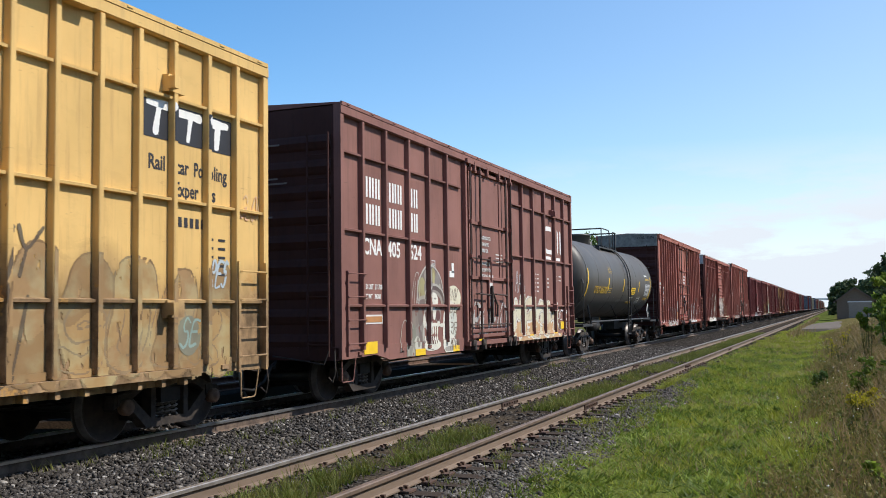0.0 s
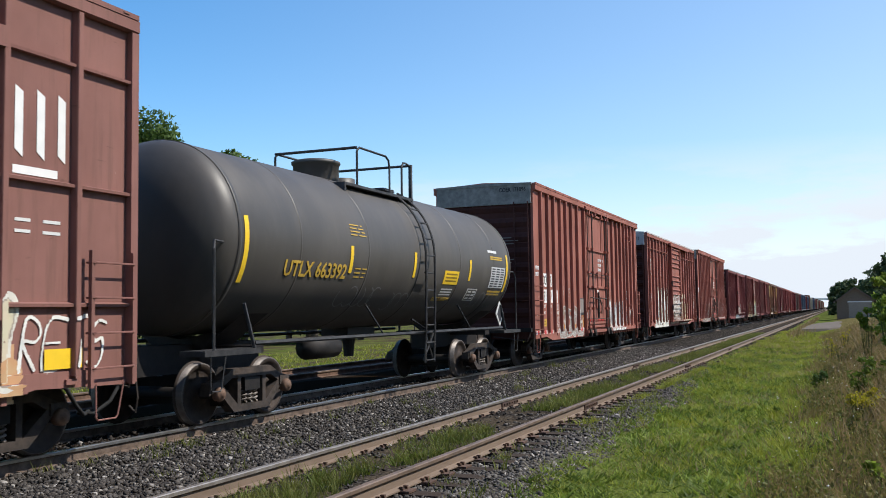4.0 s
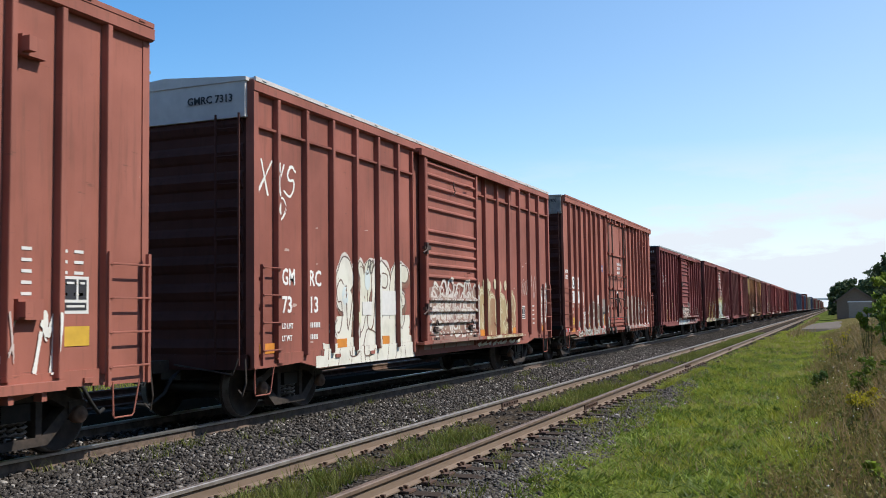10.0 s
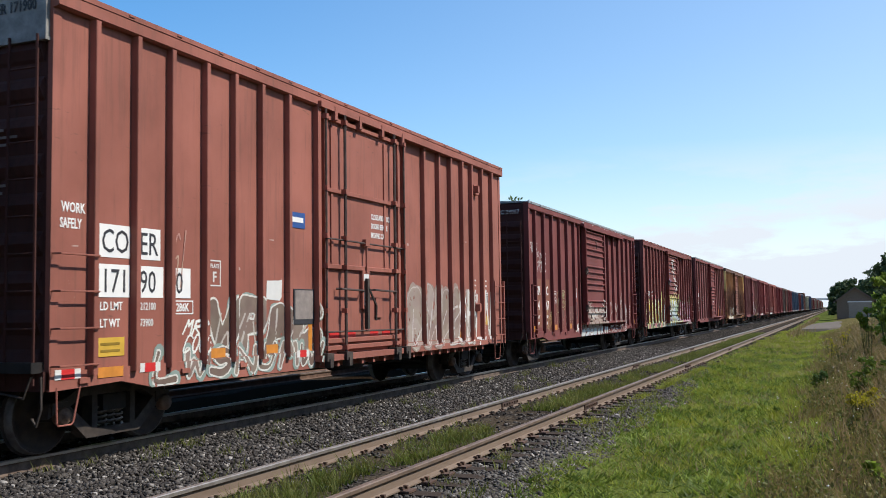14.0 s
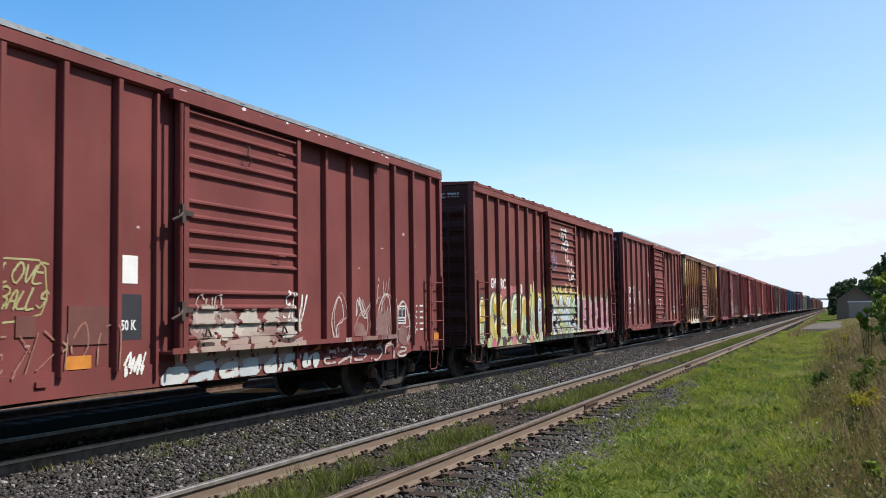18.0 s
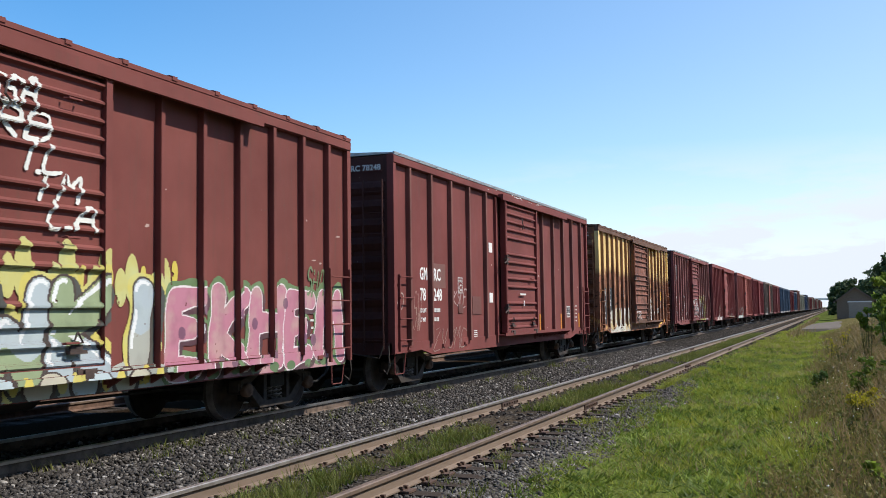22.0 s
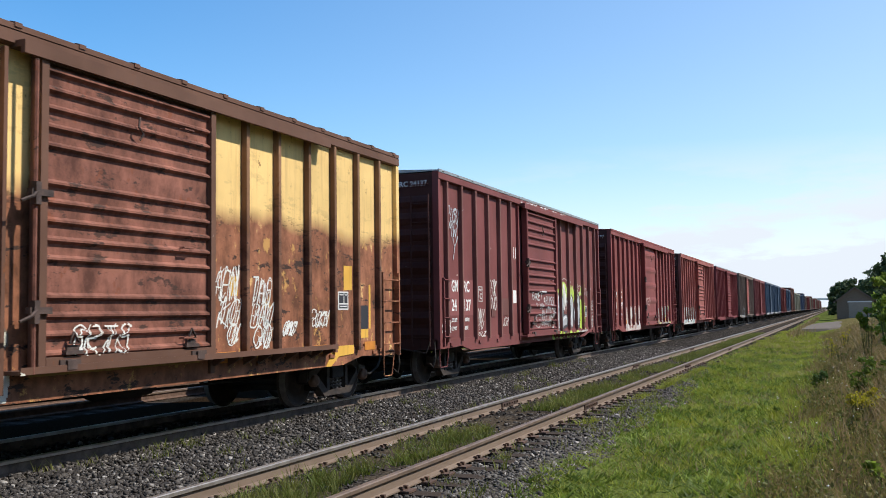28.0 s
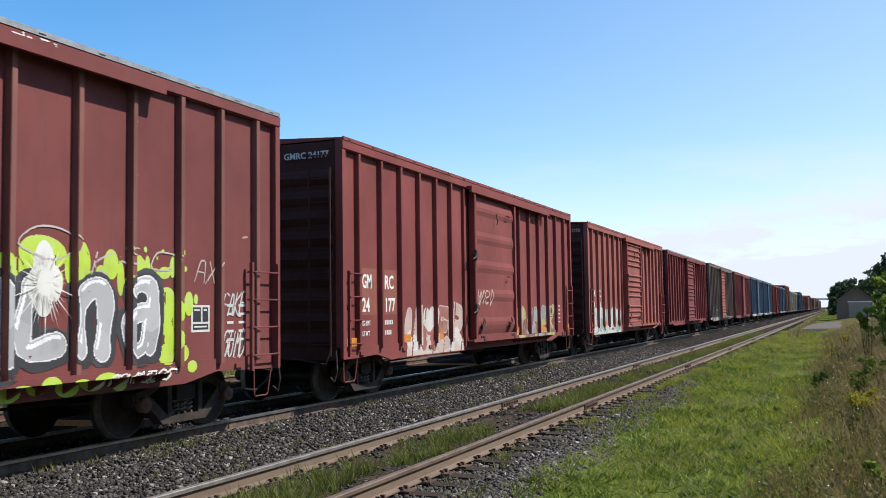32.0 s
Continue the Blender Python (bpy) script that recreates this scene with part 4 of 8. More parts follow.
def panel_sign(car, y, z, w=0.4, h=0.36):
    """A pale data panel with dark cells and their lines."""
    p = part("data_panel", Mesh().box(1.4765, 1.479, y, y + w, z, z + h), M_PALE, car, "white framed data panel")
    for a, b, c, d in ((0.09, 0.52, 0.38, 0.92), (0.60, 0.91, 0.38, 0.92), (0.09, 0.91, 0.09, 0.30)):
        part("panel_cell", Mesh().box(1.4795, 1.481, y + a * w, y + b * w, z + c * h, z + d * h), M_GREYTX, p)
        part("panel_line", Mesh().box(1.4815, 1.483, y + (a + 0.06) * w, y + (b - 0.08) * w, z + (d - 0.13) * h, z + (d - 0.07) * h), M_PALE, p)


def plate_sign(car, y, z, letter, w=0.27, h=0.36):
    """The outlined clearance stencil with its letter."""
    m, e = Mesh(), 0.018
    m.box(1.477, 1.480, y, y + w, z, z + e).box(1.477, 1.480, y, y + w, z + h - e, z + h)
    m.box(1.477, 1.480, y, y + e, z + e, z + h - e).box(1.477, 1.480, y + w - e, y + w, z + e, z + h - e)
    p = part("clearance_stencil", m, M_PALE, car)
    lettering("clearance_word", "PLATE", 0.085, M_PALE, p, y + 0.035, z + h - 0.11, squeeze=0.85)
    lettering("clearance_letter", letter, 0.2, M_PALE, p, y + w * 0.31, z + 0.06)


def flaked(car, y0, y1, H, n, seed):
    """Flakes of pale primer along the top chord."""
    rnd = random.Random(seed)
    m = Mesh()
    for _ in range(n):
        y, z, a, c = rnd.uniform(y0, y1), H - rnd.choice((0.045, 0.06, 0.08, 0.12)) + rnd.uniform(-0.015, 0.01), rnd.uniform(0.02, 0.13), rnd.uniform(0.008, 0.026)
        pts = [(y + a * math.cos(k * 1.047) * rnd.uniform(0.5, 1.0), z + c * math.sin(k * 1.047) * rnd.uniform(0.5, 1.0)) for k in range(6)]
        m.prism(pts, "x", 1.571, 1.573 + rnd.uniform(0, 0.001))
    part("flaked_paint", m, M_PALE, car, "pale patches of flaked paint", kind="stuff")


M_SCUFF = plain("pale_scuff", (0.42, 0.30, 0.26), 0.8, vary=0.35, scale=15)


def scuffs(car, n, seed, z1=3.2):
    """Pale scrapes and paper remnants on the side sheets."""
    ribs, (d0, d1), H, door, L, dz = SURFACE[car.name]
    rnd = random.Random(seed)
    m = Mesh()
    while n:
        y, z, w, h = rnd.uniform(0.3, L - 0.4), rnd.uniform(1.05, z1), rnd.uniform(0.03, 0.16), rnd.uniform(0.015, 0.06)
        if d0 - 0.4 < y + w and y < d1 + 0.3 or any(y - 0.1 < r < y + w + 0.1 for r in ribs):
            continue
        pts = [(y, z + rnd.uniform(0, 0.4) * h), (y + w * 0.4, z), (y + w, z + rnd.uniform(0, 0.5) * h), (y + w * rnd.uniform(0.8, 1), z + h), (y + w * 0.3, z + h * rnd.uniform(0.7, 1.1))]
        m.prism(pts, "x", 1.4757, 1.477)
        n -= 1
    part("scuff_mark", m, M_SCUFF, car, "pale scrapes", kind="stuff")


# ---- sprayed paint ----
SPRAYS = {}
rng_paint = np.random.default_rng(12)
layers = {}


def spray(c):
    if c not in SPRAYS:
        k = Mat("spray_paint", 0.5, 0.0, 0.3)
        vivid = min(1.0, (max(c) - min(c)) * 3)
        other = tuple(v * (1 - 0.5 * vivid) + 0.5 * vivid * (0.42 * o + 0.3 * v) for v, o in zip(c, (0.85, 1.0, 0.62)))
        col = k.mix(k.span(k.noise(k.scaled(0.6, 1.0, 1.3), 2.3, 3, 0.5), 0.46, 0.62, 0, 0.8), c, other)
        col = k.mix(k.span(k.noise(k.scaled(1, 1, 0.8, (3, 9, 4)), 3.1, 4), 0.5, 0.7, 0, 0.45), col, tuple(v * 0.62 for v in c))
        col = k.mix(k.span(k.noise(k.co, 26, 5, 0.7), 0.6, 0.75, 0, 0.3), col, tuple(v * 0.7 + 0.02 for v in c))
        k.colour(col)
        SPRAYS[c] = k.m
    return SPRAYS[c]


FORMS = (((0.1, 0.0, 0.3, 1.0), (0.3, 1.0, 0.8, 0.85), (0.8, 0.85, 0.7, 0.1)),
         ((0.8, 0.9, 0.25, 0.8), (0.25, 0.8, 0.3, 0.5), (0.3, 0.5, 0.8, 0.4), (0.8, 0.4, 0.6, 0.05), (0.6, 0.05, 0.1, 0.1)),
         ((0.2, 0.0, 0.25, 1.0), (0.2, 0.5, 0.85, 0.95), (0.3, 0.5, 0.85, 0.0)),
         ((0.15, 0.1, 0.2, 0.9), (0.2, 0.9, 0.75, 0.2), (0.8, 0.1, 0.85, 1.0)),
         ((0.8, 0.85, 0.35, 0.95), (0.35, 0.95, 0.15, 0.5), (0.15, 0.5, 0.4, 0.05), (0.4, 0.05, 0.85, 0.2)),
         ((0.5, 0.0, 0.2, 0.45), (0.2, 0.45, 0.5, 1.0), (0.5, 1.0, 0.85, 0.5), (0.85, 0.5, 0.5, 0.0)))


# letter strokes on a ten-by-ten grid: points are pairs of digits, strokes are parted by bars
GLYPHS = {"A": "00 28 49 68 90|24 74", "B": "00 09 69 87 55 15 75 92 60 00", "C": "88 59 19 03 10 60 82", "D": "00 09 58 85 61 00", "E": "80 00 09 89|05 65", "F": "00 09 89|05 65",
          "G": "88 49 07 02 40 81 85 55", "H": "00 09|80 89|05 85", "I": "40 49", "J": "79 73 50 10 02", "K": "00 09|89 04 90", "L": "09 00 80", "M": "00 19 45 79 90", "N": "00 09 80 89",
          "O": "40 04 29 69 95 70 40", "P": "00 09 69 87 65 05", "R": "00 09 69 87 65 05 80", "S": "88 49 17 35 75 82 50 01", "T": "40 49|09 89", "U": "09 02 40 72 89", "V": "09 40 89",
          "W": "09 20 45 70 99", "X": "00 89|09 80", "Y": "09 45 89|45 30", "Z": "09 89 00 90", "1": "20 05 29 48 55 24 20|20 12 00 22", "2": "05 18 35 28 55 45 88", "3": "00 16 49 78 90|30 38|60 67", "4": "00 17 58 83 60", "a": "18 49 87 80|85 35 03 20 60 84", "n": "00 08|06 39 78 70", "d": "08 49 88 82 80|83 50 11 14 46 76", "l": "09 01 91"}


def letters(word, y0, y1, z0, z1, thick, seed, slant=0.1, soft=True):
    """A row of sprayed letters, each a list of strokes."""
    rnd = random.Random(seed)
    w = (y1 - y0) / len(word)
    rows = []
    for i, ch in enumerate(word):
        if ch == " ":
            continue
        lift, tall, wide = rnd.uniform(0, 0.08), rnd.uniform(0.86, 1.04), rnd.uniform(0.82, 0.98)
        inner, H = max(0.25 * w, w * wide - 1.2 * thick), z1 - z0 - 2 * thick
        row = []
        for stroke in GLYPHS[ch].split("|"):
            P = [(int(p[0]) / 9, int(p[1]) / 9) for p in stroke.split()]
            P = [(y0 + i * w + thick * 0.6 + inner * (u + rnd.uniform(-0.04, 0.04)) + slant * v, z0 + thick + H * (v * tall + lift * (1 - v) + rnd.uniform(-0.03, 0.03))) for u, v in P]
            if soft and len(P) > 2:
                Q = [P[0], *P, P[-1]]
                R_ = []
                for a, b, c, d in zip(Q, Q[1:], Q[2:], Q[3:]):
                    for k in range(4):
                        t = k / 4
                        R_.append(tuple(0.5 * (2 * q + (r - p) * t + (2 * p - 5 * q + 4 * r - s_) * t * t + (3 * q - p - 3 * r + s_) * t ** 3) for p, q, r, s_ in zip(a, b, c, d)))
                P = [*R_, P[-1]]
            row += [(*p, *q) for p, q in zip(P, P[1:])]
        rows.append(row)
    return rows


def cut(Y, Z, a, b, c, d):
    """Distance to a stroke from (a, b) to (c, d)."""
    ux, uz = c - a, d - b
    t = np.clip(((Y - a) * ux + (Z - b) * uz) / (ux * ux + uz * uz + 1e-9), 0, 1)
    return np.hypot(Y - a - t * ux, Z - b - t * uz)


def shapes(n, y0, y1, z0, z1, thick, seed, slant=0.12):
    """A row of n overlapping stroke shapes, each a list of strokes."""
    rnd = random.Random(seed)
    w = (y1 - y0) / n
    rows = []

    def bent(path):
        """The path's corners rounded into arcs."""
        P = [path[0], *path, path[-1]]
        pts = []
        for a, b, c, d in zip(P, P[1:], P[2:], P[3:]):
            for k in range(4):
                t = k / 4
                pts.append(tuple(0.5 * (2 * q + (r - p) * t + (2 * p - 5 * q + 4 * r - s) * t * t + (3 * q - p - 3 * r + s) * t ** 3) for p, q, r, s in zip(a, b, c, d)))
        pts.append(path[-1])
        return [(*p, *q) for p, q in zip(pts, pts[1:])]
    for i in range(n):
        form = rnd.choice(FORMS)
        a, lift, tall = y0 + i * w, rnd.uniform(0, 0.12), rnd.uniform(0.82, 1.05)
        H = z1 - z0 - 2 * thick
        j = [rnd.uniform(-0.09, 0.09) for _ in range(4)]
        flip = rnd.random() < 0.4
        out = []
        for p, q, r, s in form:
            if flip:
                p, r = 1 - p, 1 - r
            out.append((a + w * (p * 1.0 + j[0]) + slant * q, z0 + thick + H * (q * tall + lift + j[1] * 0.5), a + w * (r * 1.0 + j[2]) + slant * s, z0 + thick + H * (s * tall + lift + j[3] * 0.5)))
        paths = []
        for s in out:
            if paths and math.hypot(paths[-1][-1][0] - s[0], paths[-1][-1][1] - s[1]) < 0.25 * w:
                paths[-1].append(s[2:])
            else:
                paths.append([s[:2], s[2:]])
        rows.append([s for p in paths for s in bent(p)])
    return rows


def graffiti(car, y0, y1, z0, z1, n, thick, fills, line, halo=None, lw=0.022, margin=0.09, seed=1, base=None, dots=0, wear=0.06, h=0.0185, label="sprayed graffiti", blobs=(), shine=None, shade=None, drips=None, word="", soft=True, slant=0.1, line2=None, panel=None):
    """Paint on the car's side: filled shapes with outlines, on sheet, posts and door alike.
    base: (z, colour) fills everything below z; halo: a glow of one colour round the shapes; blobs: (y, z, ry, rz, colour)."""
    ribs, (d0, d1), H, door, L, dz = SURFACE[car.name]
    pad = margin + thick + 0.05
    ny, nz = int((y1 - y0 + 2 * pad) / h), int((z1 - z0 + 2 * pad) / h)
    gy, gz = y0 - pad + h * np.arange(ny + 1), z0 - pad + h * np.arange(nz + 1)
    rnd = random.Random(seed * 7 + 1)
    ph = [rnd.uniform(0, 6.28) for _ in range(6)]
    spots = [(rnd.uniform(y0 - 0.1, y1 + 0.1), rnd.uniform(z0, z1 + margin), rnd.uniform(0.04, 0.1)) for _ in range(dots)]
    rows = letters(word, y0, y1, z0, z1, thick, seed, slant, soft) if word else shapes(n, y0, y1, z0, z1, thick, seed) if n else []
    cols = []

    def slot(c):
        if c not in cols:
            cols.append(c)
        return cols.index(c)

    def coat(Y, Z):
        """Colour number at each point, and the distance to the nearest paint edge."""
        wob = min(1.0, thick / 0.13) * (0.02 * np.sin(Y * 7 + ph[0]) + 0.02 * np.sin(Z * 9 + ph[1] + Y * 3))
        idx, near = np.full(Y.shape, -1), np.full(Y.shape, 9.0)

        def edge(near, d):
            return np.where(np.abs(d) < np.abs(near), d, near)
        ds = [np.min([cut(Y, Z, *s) for s in row], axis=0) - thick + wob for row in rows]
        if base:
            top = base[0] + 0.06 * np.sin(Y * 2.3 + ph[2]) + 0.05 * np.sin(Y * 5.1 + ph[3])
            idx[(Z < top) & (Y > y0 + wob) & (Y < y1 + wob)] = slot(base[1])
            near = edge(near, Z - top)
            if drips:
                for q in range(int((y1 - y0) / 0.3)):
                    dy = np.abs(Y - (y0 + 0.3 * q + 0.1 * math.sin(q * 5.0)) - 0.05 * np.sin(Z * 5 + q)) - 0.011
                    idx[(dy < 0) & (Z < top - 0.1)] = slot(drips)
                    near = np.where(Z < top - 0.1, edge(near, dy), near)
        if panel:
            idx[(Z > z0) & (Z < z1) & (Y > y0) & (Y < y1)] = slot(panel)
        if halo and ds:
            d = np.min(ds, axis=0) - margin + 0.03 * np.sin(Y * 11 + ph[4]) * np.sin(Z * 8 + ph[5])
            idx[d < 0] = slot(halo)
            near = edge(near, d)
        for cy, cz, r in spots:
            d = np.hypot(Y - cy, Z - cz) - r
            idx[d < 0] = slot(halo or line)
            near = edge(near, d)
        if shade:
            for row in rows:
                d = np.min([cut(Y - 0.07, Z + 0.06, *s) for s in row], axis=0) - thick
                idx[d < 0] = slot(shade)
        for i, d in enumerate(ds):
            if line:
                idx[d < 0] = slot(line)
                near = edge(near, d)
            f = fills[i % len(fills)]
            if line2:
                idx[d < -lw] = slot(line2[0])
                d = d + line2[1]
            if f:
                idx[d < -lw] = slot(f)
                g = fills[(i + 1) % len(fills)]
                if g and len(fills) > 2:
                    low = z0 + (z1 - z0) * (0.42 + 0.1 * math.sin(i * 2.1)) + 0.08 * np.sin(Y * 9 + i)
                    idx[(d < -lw) & (Z < low)] = slot(g)
                if shine:
                    du, dv = np.gradient(d, h)
                    idx[(d < -lw - 0.02) & (d > -lw - 0.02 - 0.28 * thick) & (dv - 0.5 * du > 0.55)] = slot(shine)
            else:
                idx[d < -lw] = -1
            near = edge(near, d + lw)
        for cy, cz, ry, rz, c in blobs:
            d = (np.hypot((Y - cy) / ry, (Z - cz) / rz) - 1) * min(ry, rz) + wob * 0.5
            idx[d < 0] = -1 if c is None else slot(c)
            near = edge(near, d)
        return idx, near
    Y, Z = np.meshgrid(gy, gz, indexing="ij")
    near = coat(Y, Z)[1]
    ci = coat(Y[:-1, :-1] + h / 2, Z[:-1, :-1] + h / 2)[0]
    gyy, gzz = np.gradient(near, h)
    mv = np.abs(near) < 0.6 * h
    VY = np.where(mv, Y - near * np.clip(gyy, -1, 1), Y)
    VZ = np.where(mv, Z - near * np.clip(gzz, -1, 1), Z)
    cy, cz = gy[:-1, None] + h / 2 + 0 * ci, gz[None, :-1] + h / 2 + 0 * ci
    worn = lumps(cy * 2, cz * 3, 4.0, seed) + 0.12 * rng_paint.uniform(-1, 1, cy.shape) * (lumps(cy, cz * 2, 3.0, seed + 50) > 0.1)
    ok = (ci >= 0) & (worn < 1.25 - wear * 5) & (cz > 0.71) & (cz < H - 0.25) & (cy > 0.13) & (cy < L - 0.13)
    x = np.full(ci.shape, 1.4795)
    for r in ribs:
        a = np.abs(cy - r)
        x[(a < 0.036) & (cz > 0.93)] = 1.574
        ok &= ~((a >= 0.036) & (a < 0.051) & (cz > 0.93))
    x[cz < 0.99] = np.where(x[cz < 0.99] > 1.5, 1.574, 1.504)
    on_door = (cy > d0 + 0.12) & (cy < d1 - 0.12) & (cz > dz + 0.01)
    if door == "plug":
        x[on_door] = 1.529
    else:
        k = 5 if door == "flat" else 16
        p = (H - 0.24 - dz) / k
        u = ((cz - dz) / p) % 1.0
        row = ((cz - dz) // p).astype(int)
        g = 0.03 if door == "flat" else 0.05
        lift = np.clip(np.minimum((u - 0.24) / 0.16, (0.68 - u) / 0.16), 0, 1) * g
        if door != "flat":
            lift = np.where((row == 4) | (row == 10), 0, lift)
        x[on_door] = (1.545 + 0.055 + lift + 0.007)[on_door]
    edge_bar = ((cy > d0 + 0.02) & (cy < d0 + 0.12)) | ((cy > d1 - 0.12) & (cy < d1 - 0.02))
    if door == "plug":
        x[((cy > d0 - 0.13) & (cy < d0 + 0.13)) | ((cy > d1 - 0.13) & (cy < d1 + 0.13))] = 1.602
    else:
        x[edge_bar & (cz > dz - 0.03)] = 1.673
    zt = dz - 0.1
    if door == "plug":
        x[(cz > 0.80) & (cz < 0.90) & (cy > d0 - 0.15) & (cy < d1 + 4.6)] = 1.648
    else:
        x[(cz > zt + 0.04) & (cz < dz + 0.06) & (cy > d0 + 0.12) & (cy < d1 - 0.12)] = 1.678
        x[(cz > zt) & (cz < zt + 0.075) & (cy > d0 - 0.25) & (cy < d1 + 3.3)] = 1.718
    I, J = np.nonzero(ok)
    if not len(I):
        return
    layers[car.name] = layers.get(car.name, 0) + 1
    x = x + 0.0007 * layers[car.name]
    P = [np.stack([x[I, J], VY[I + a, J + b], VZ[I + a, J + b]], -1) for a, b in ((0, 0), (1, 0), (1, 1), (0, 1))]
    V = np.stack(P, 1).reshape(-1, 3)
    F = np.arange(len(V)).reshape(-1, 4)
    me = scatter_mesh("graffiti", spray(cols[0]), [V], [F])
    for c in cols[1:]:
        me.materials.append(spray(c))
    me.polygons.foreach_set("material_index", ci[I, J].astype(np.int32))
    part("graffiti", me, None, car, label, kind="stuff")



def tag(car, y, z, w, h, seed, c=(0.72, 0.71, 0.66), strokes=5, thick=0.02, word="", **more):
    """A thin sprayed scribble."""
    graffiti(car, y, y + w, z, z + h, strokes, thick, [c], c, seed=seed, h=0.012, label="sprayed scribble", word=word, **more)


def plates(car, spots, mat=None):
    """Bolted repair plates on the side sheet: (y, z, width, height)."""
    for y, z, w, h in spots:
        part("repair_plate", Mesh().box(1.475, 1.492, y, y + w, z, z + h), mat or M_PLATEPAINT, car, "bolted repair plate")


def upright_strips(car, ys, z=1.02):
    for y in ys:
        part("reflective_strip", Mesh().box(1.478, 1.482, y, y + 0.13, z, z + 0.46), M_ORANGE, car)


M_DULLPATCH = plain("dull_grey_patch", (0.23, 0.195, 0.175), 0.8, vary=0.45, scale=9)
M_DULLPLATE = plain("dull_yellow_plate", (0.55, 0.34, 0.045), 0.6, vary=0.25)
M_CAPGREY = soot_metal("dull_grey_cap", (0.15, 0.14, 0.128), (0.32, 0.305, 0.28), 0.65, 0.1)
M_CAP = plain("dirty_white_cap_paint", (0.50, 0.47, 0.45), 0.7, vary=0.2)

# ---- the train, from its front to its far end ----
train = []
ttx = boxcar("box_car", "yellow box car with grimy lower sides and rusty scrapes", -3.4, 15.48, 5.31, [0.85, 1.5, 2.2, 2.9, 3.6, 4.3, 5.0], TTX_R, "plug", P_TTX, (1.77, 3.08, 4.4), end_cap=None, roof=P_TTX)
graffiti(ttx, 12.8, 14.66, 3.84, 4.32, 3, 0.055, [(0.74, 0.73, 0.70)], (0.74, 0.73, 0.70), seed=2, panel=(0.035, 0.035, 0.04), word="TTT", soft=False, slant=0.05, wear=0.0, h=0.012, label="black panel with white shapes")
for words, y, z, q in (("Rail", 12.88, 3.44, 0.85), ("car", 13.42, 3.44, 0.8), ("Po", 13.8, 3.44, 0.7), ("oling", 14.12, 3.44, 0.82), ("Exper", 13.4, 3.14, 0.78), ("ts", 14.12, 3.14, 0.85)):
    lettering("slogan", words, 0.27, M_GREYTX, ttx, y, z, squeeze=q)
for i in range(6):
    bars("address_line", M_GREYTX, ttx, 13.36 + 0.12 * i, 2.74, 0.07, 0.13)
# brown washes of old sprayed shapes, then dark scribbles over them
WASH = (0.32, 0.20, 0.095)
graffiti(ttx, 10.6, 14.75, 0.75, 2.35, 5, 0.26, [WASH, (0.27, 0.17, 0.08), (0.36, 0.23, 0.10)], (0.22, 0.135, 0.065), lw=0.03, seed=5, wear=0.1, word="AOMAO")
graffiti(ttx, 11.4, 14.5, 0.9, 1.75, 4, 0.12, [None], (0.24, 0.165, 0.095), lw=0.03, seed=6, wear=0.12, word="SUBR")
for k, (y_, z_, w_, h_, t_) in enumerate(((9.75, 1.75, 0.75, 0.75, "YU"), (10.3, 1.95, 0.9, 0.6, "WY"), (9.9, 0.95, 0.5, 0.7, "O"), (10.35, 0.9, 0.6, 0.95, "ZV"), (9.7, 2.2, 0.4, 0.4, "K"))):
    tag(ttx, y_, z_, w_, h_, 300 + k, (0.12, 0.085, 0.055), thick=0.024, word=t_, wear=0.05)
graffiti(ttx, 13.4, 14.0, 1.05, 1.6, 0, 0.1, [], DK, seed=7, wear=0.1, blobs=[(13.7, 1.32, 0.24, 0.26, (0.20, 0.19, 0.14))])
tag(ttx, 13.5, 1.15, 0.4, 0.4, 8, (0.24, 0.33, 0.30), thick=0.02, word="SE")
tag(ttx, 14.12, 1.95, 0.4, 0.4, 9, (0.40, 0.47, 0.52), thick=0.02, word="RES", wear=0.1)
tag(ttx, 14.85, 2.95, 0.5, 0.4, 10, (0.60, 0.36, 0.22), thick=0.014, word="SLOT", wear=0.14)
data_block(ttx, 14.1, 2.6, M_GREYTX, 0.45)
train.append(ttx)

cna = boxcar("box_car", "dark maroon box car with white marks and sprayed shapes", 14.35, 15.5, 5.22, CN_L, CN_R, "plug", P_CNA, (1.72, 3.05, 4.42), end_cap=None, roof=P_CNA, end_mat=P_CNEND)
# the company name as plain upright bars
for y, n in ((0.98, 3), (1.96, 3), (2.98, 2)):
    for z in (3.9, 3.4):
        for i in range(n):
            for a in (y + 0.25 * i, y + 0.25 * i + 0.115):
                part("name_bar", Mesh().box(1.478, 1.482, a, a + 0.068, z - 0.19, z + 0.19), M_WHITE, cna)
lettering("reporting_mark", "CNA", 0.42, M_WHITE, cna, 0.97, 2.66, squeeze=0.85)
lettering("reporting_mark", "405", 0.42, M_WHITE, cna, 1.98, 2.66, squeeze=0.95)
lettering("reporting_mark", "624", 0.42, M_WHITE, cna, 3.0, 2.66, squeeze=0.95)
lettering("load_limit", "LD LMT  211700", 0.13, M_WHITE, cna, 1.02, 2.02, squeeze=0.8)
lettering("load_limit", "LT WT   74300", 0.13, M_WHITE, cna, 1.02, 1.84, squeeze=0.8)
logo = Mesh().ribbon([(13.32, 4.02), (12.85, 4.02), (12.68, 3.97), (12.62, 3.86), (12.62, 3.5), (12.7, 3.38), (12.85, 3.33), (13.35, 3.33)], 0.13, 1.482)
part("logo_shape", logo, M_WHITE, cna, "white bent stroke")
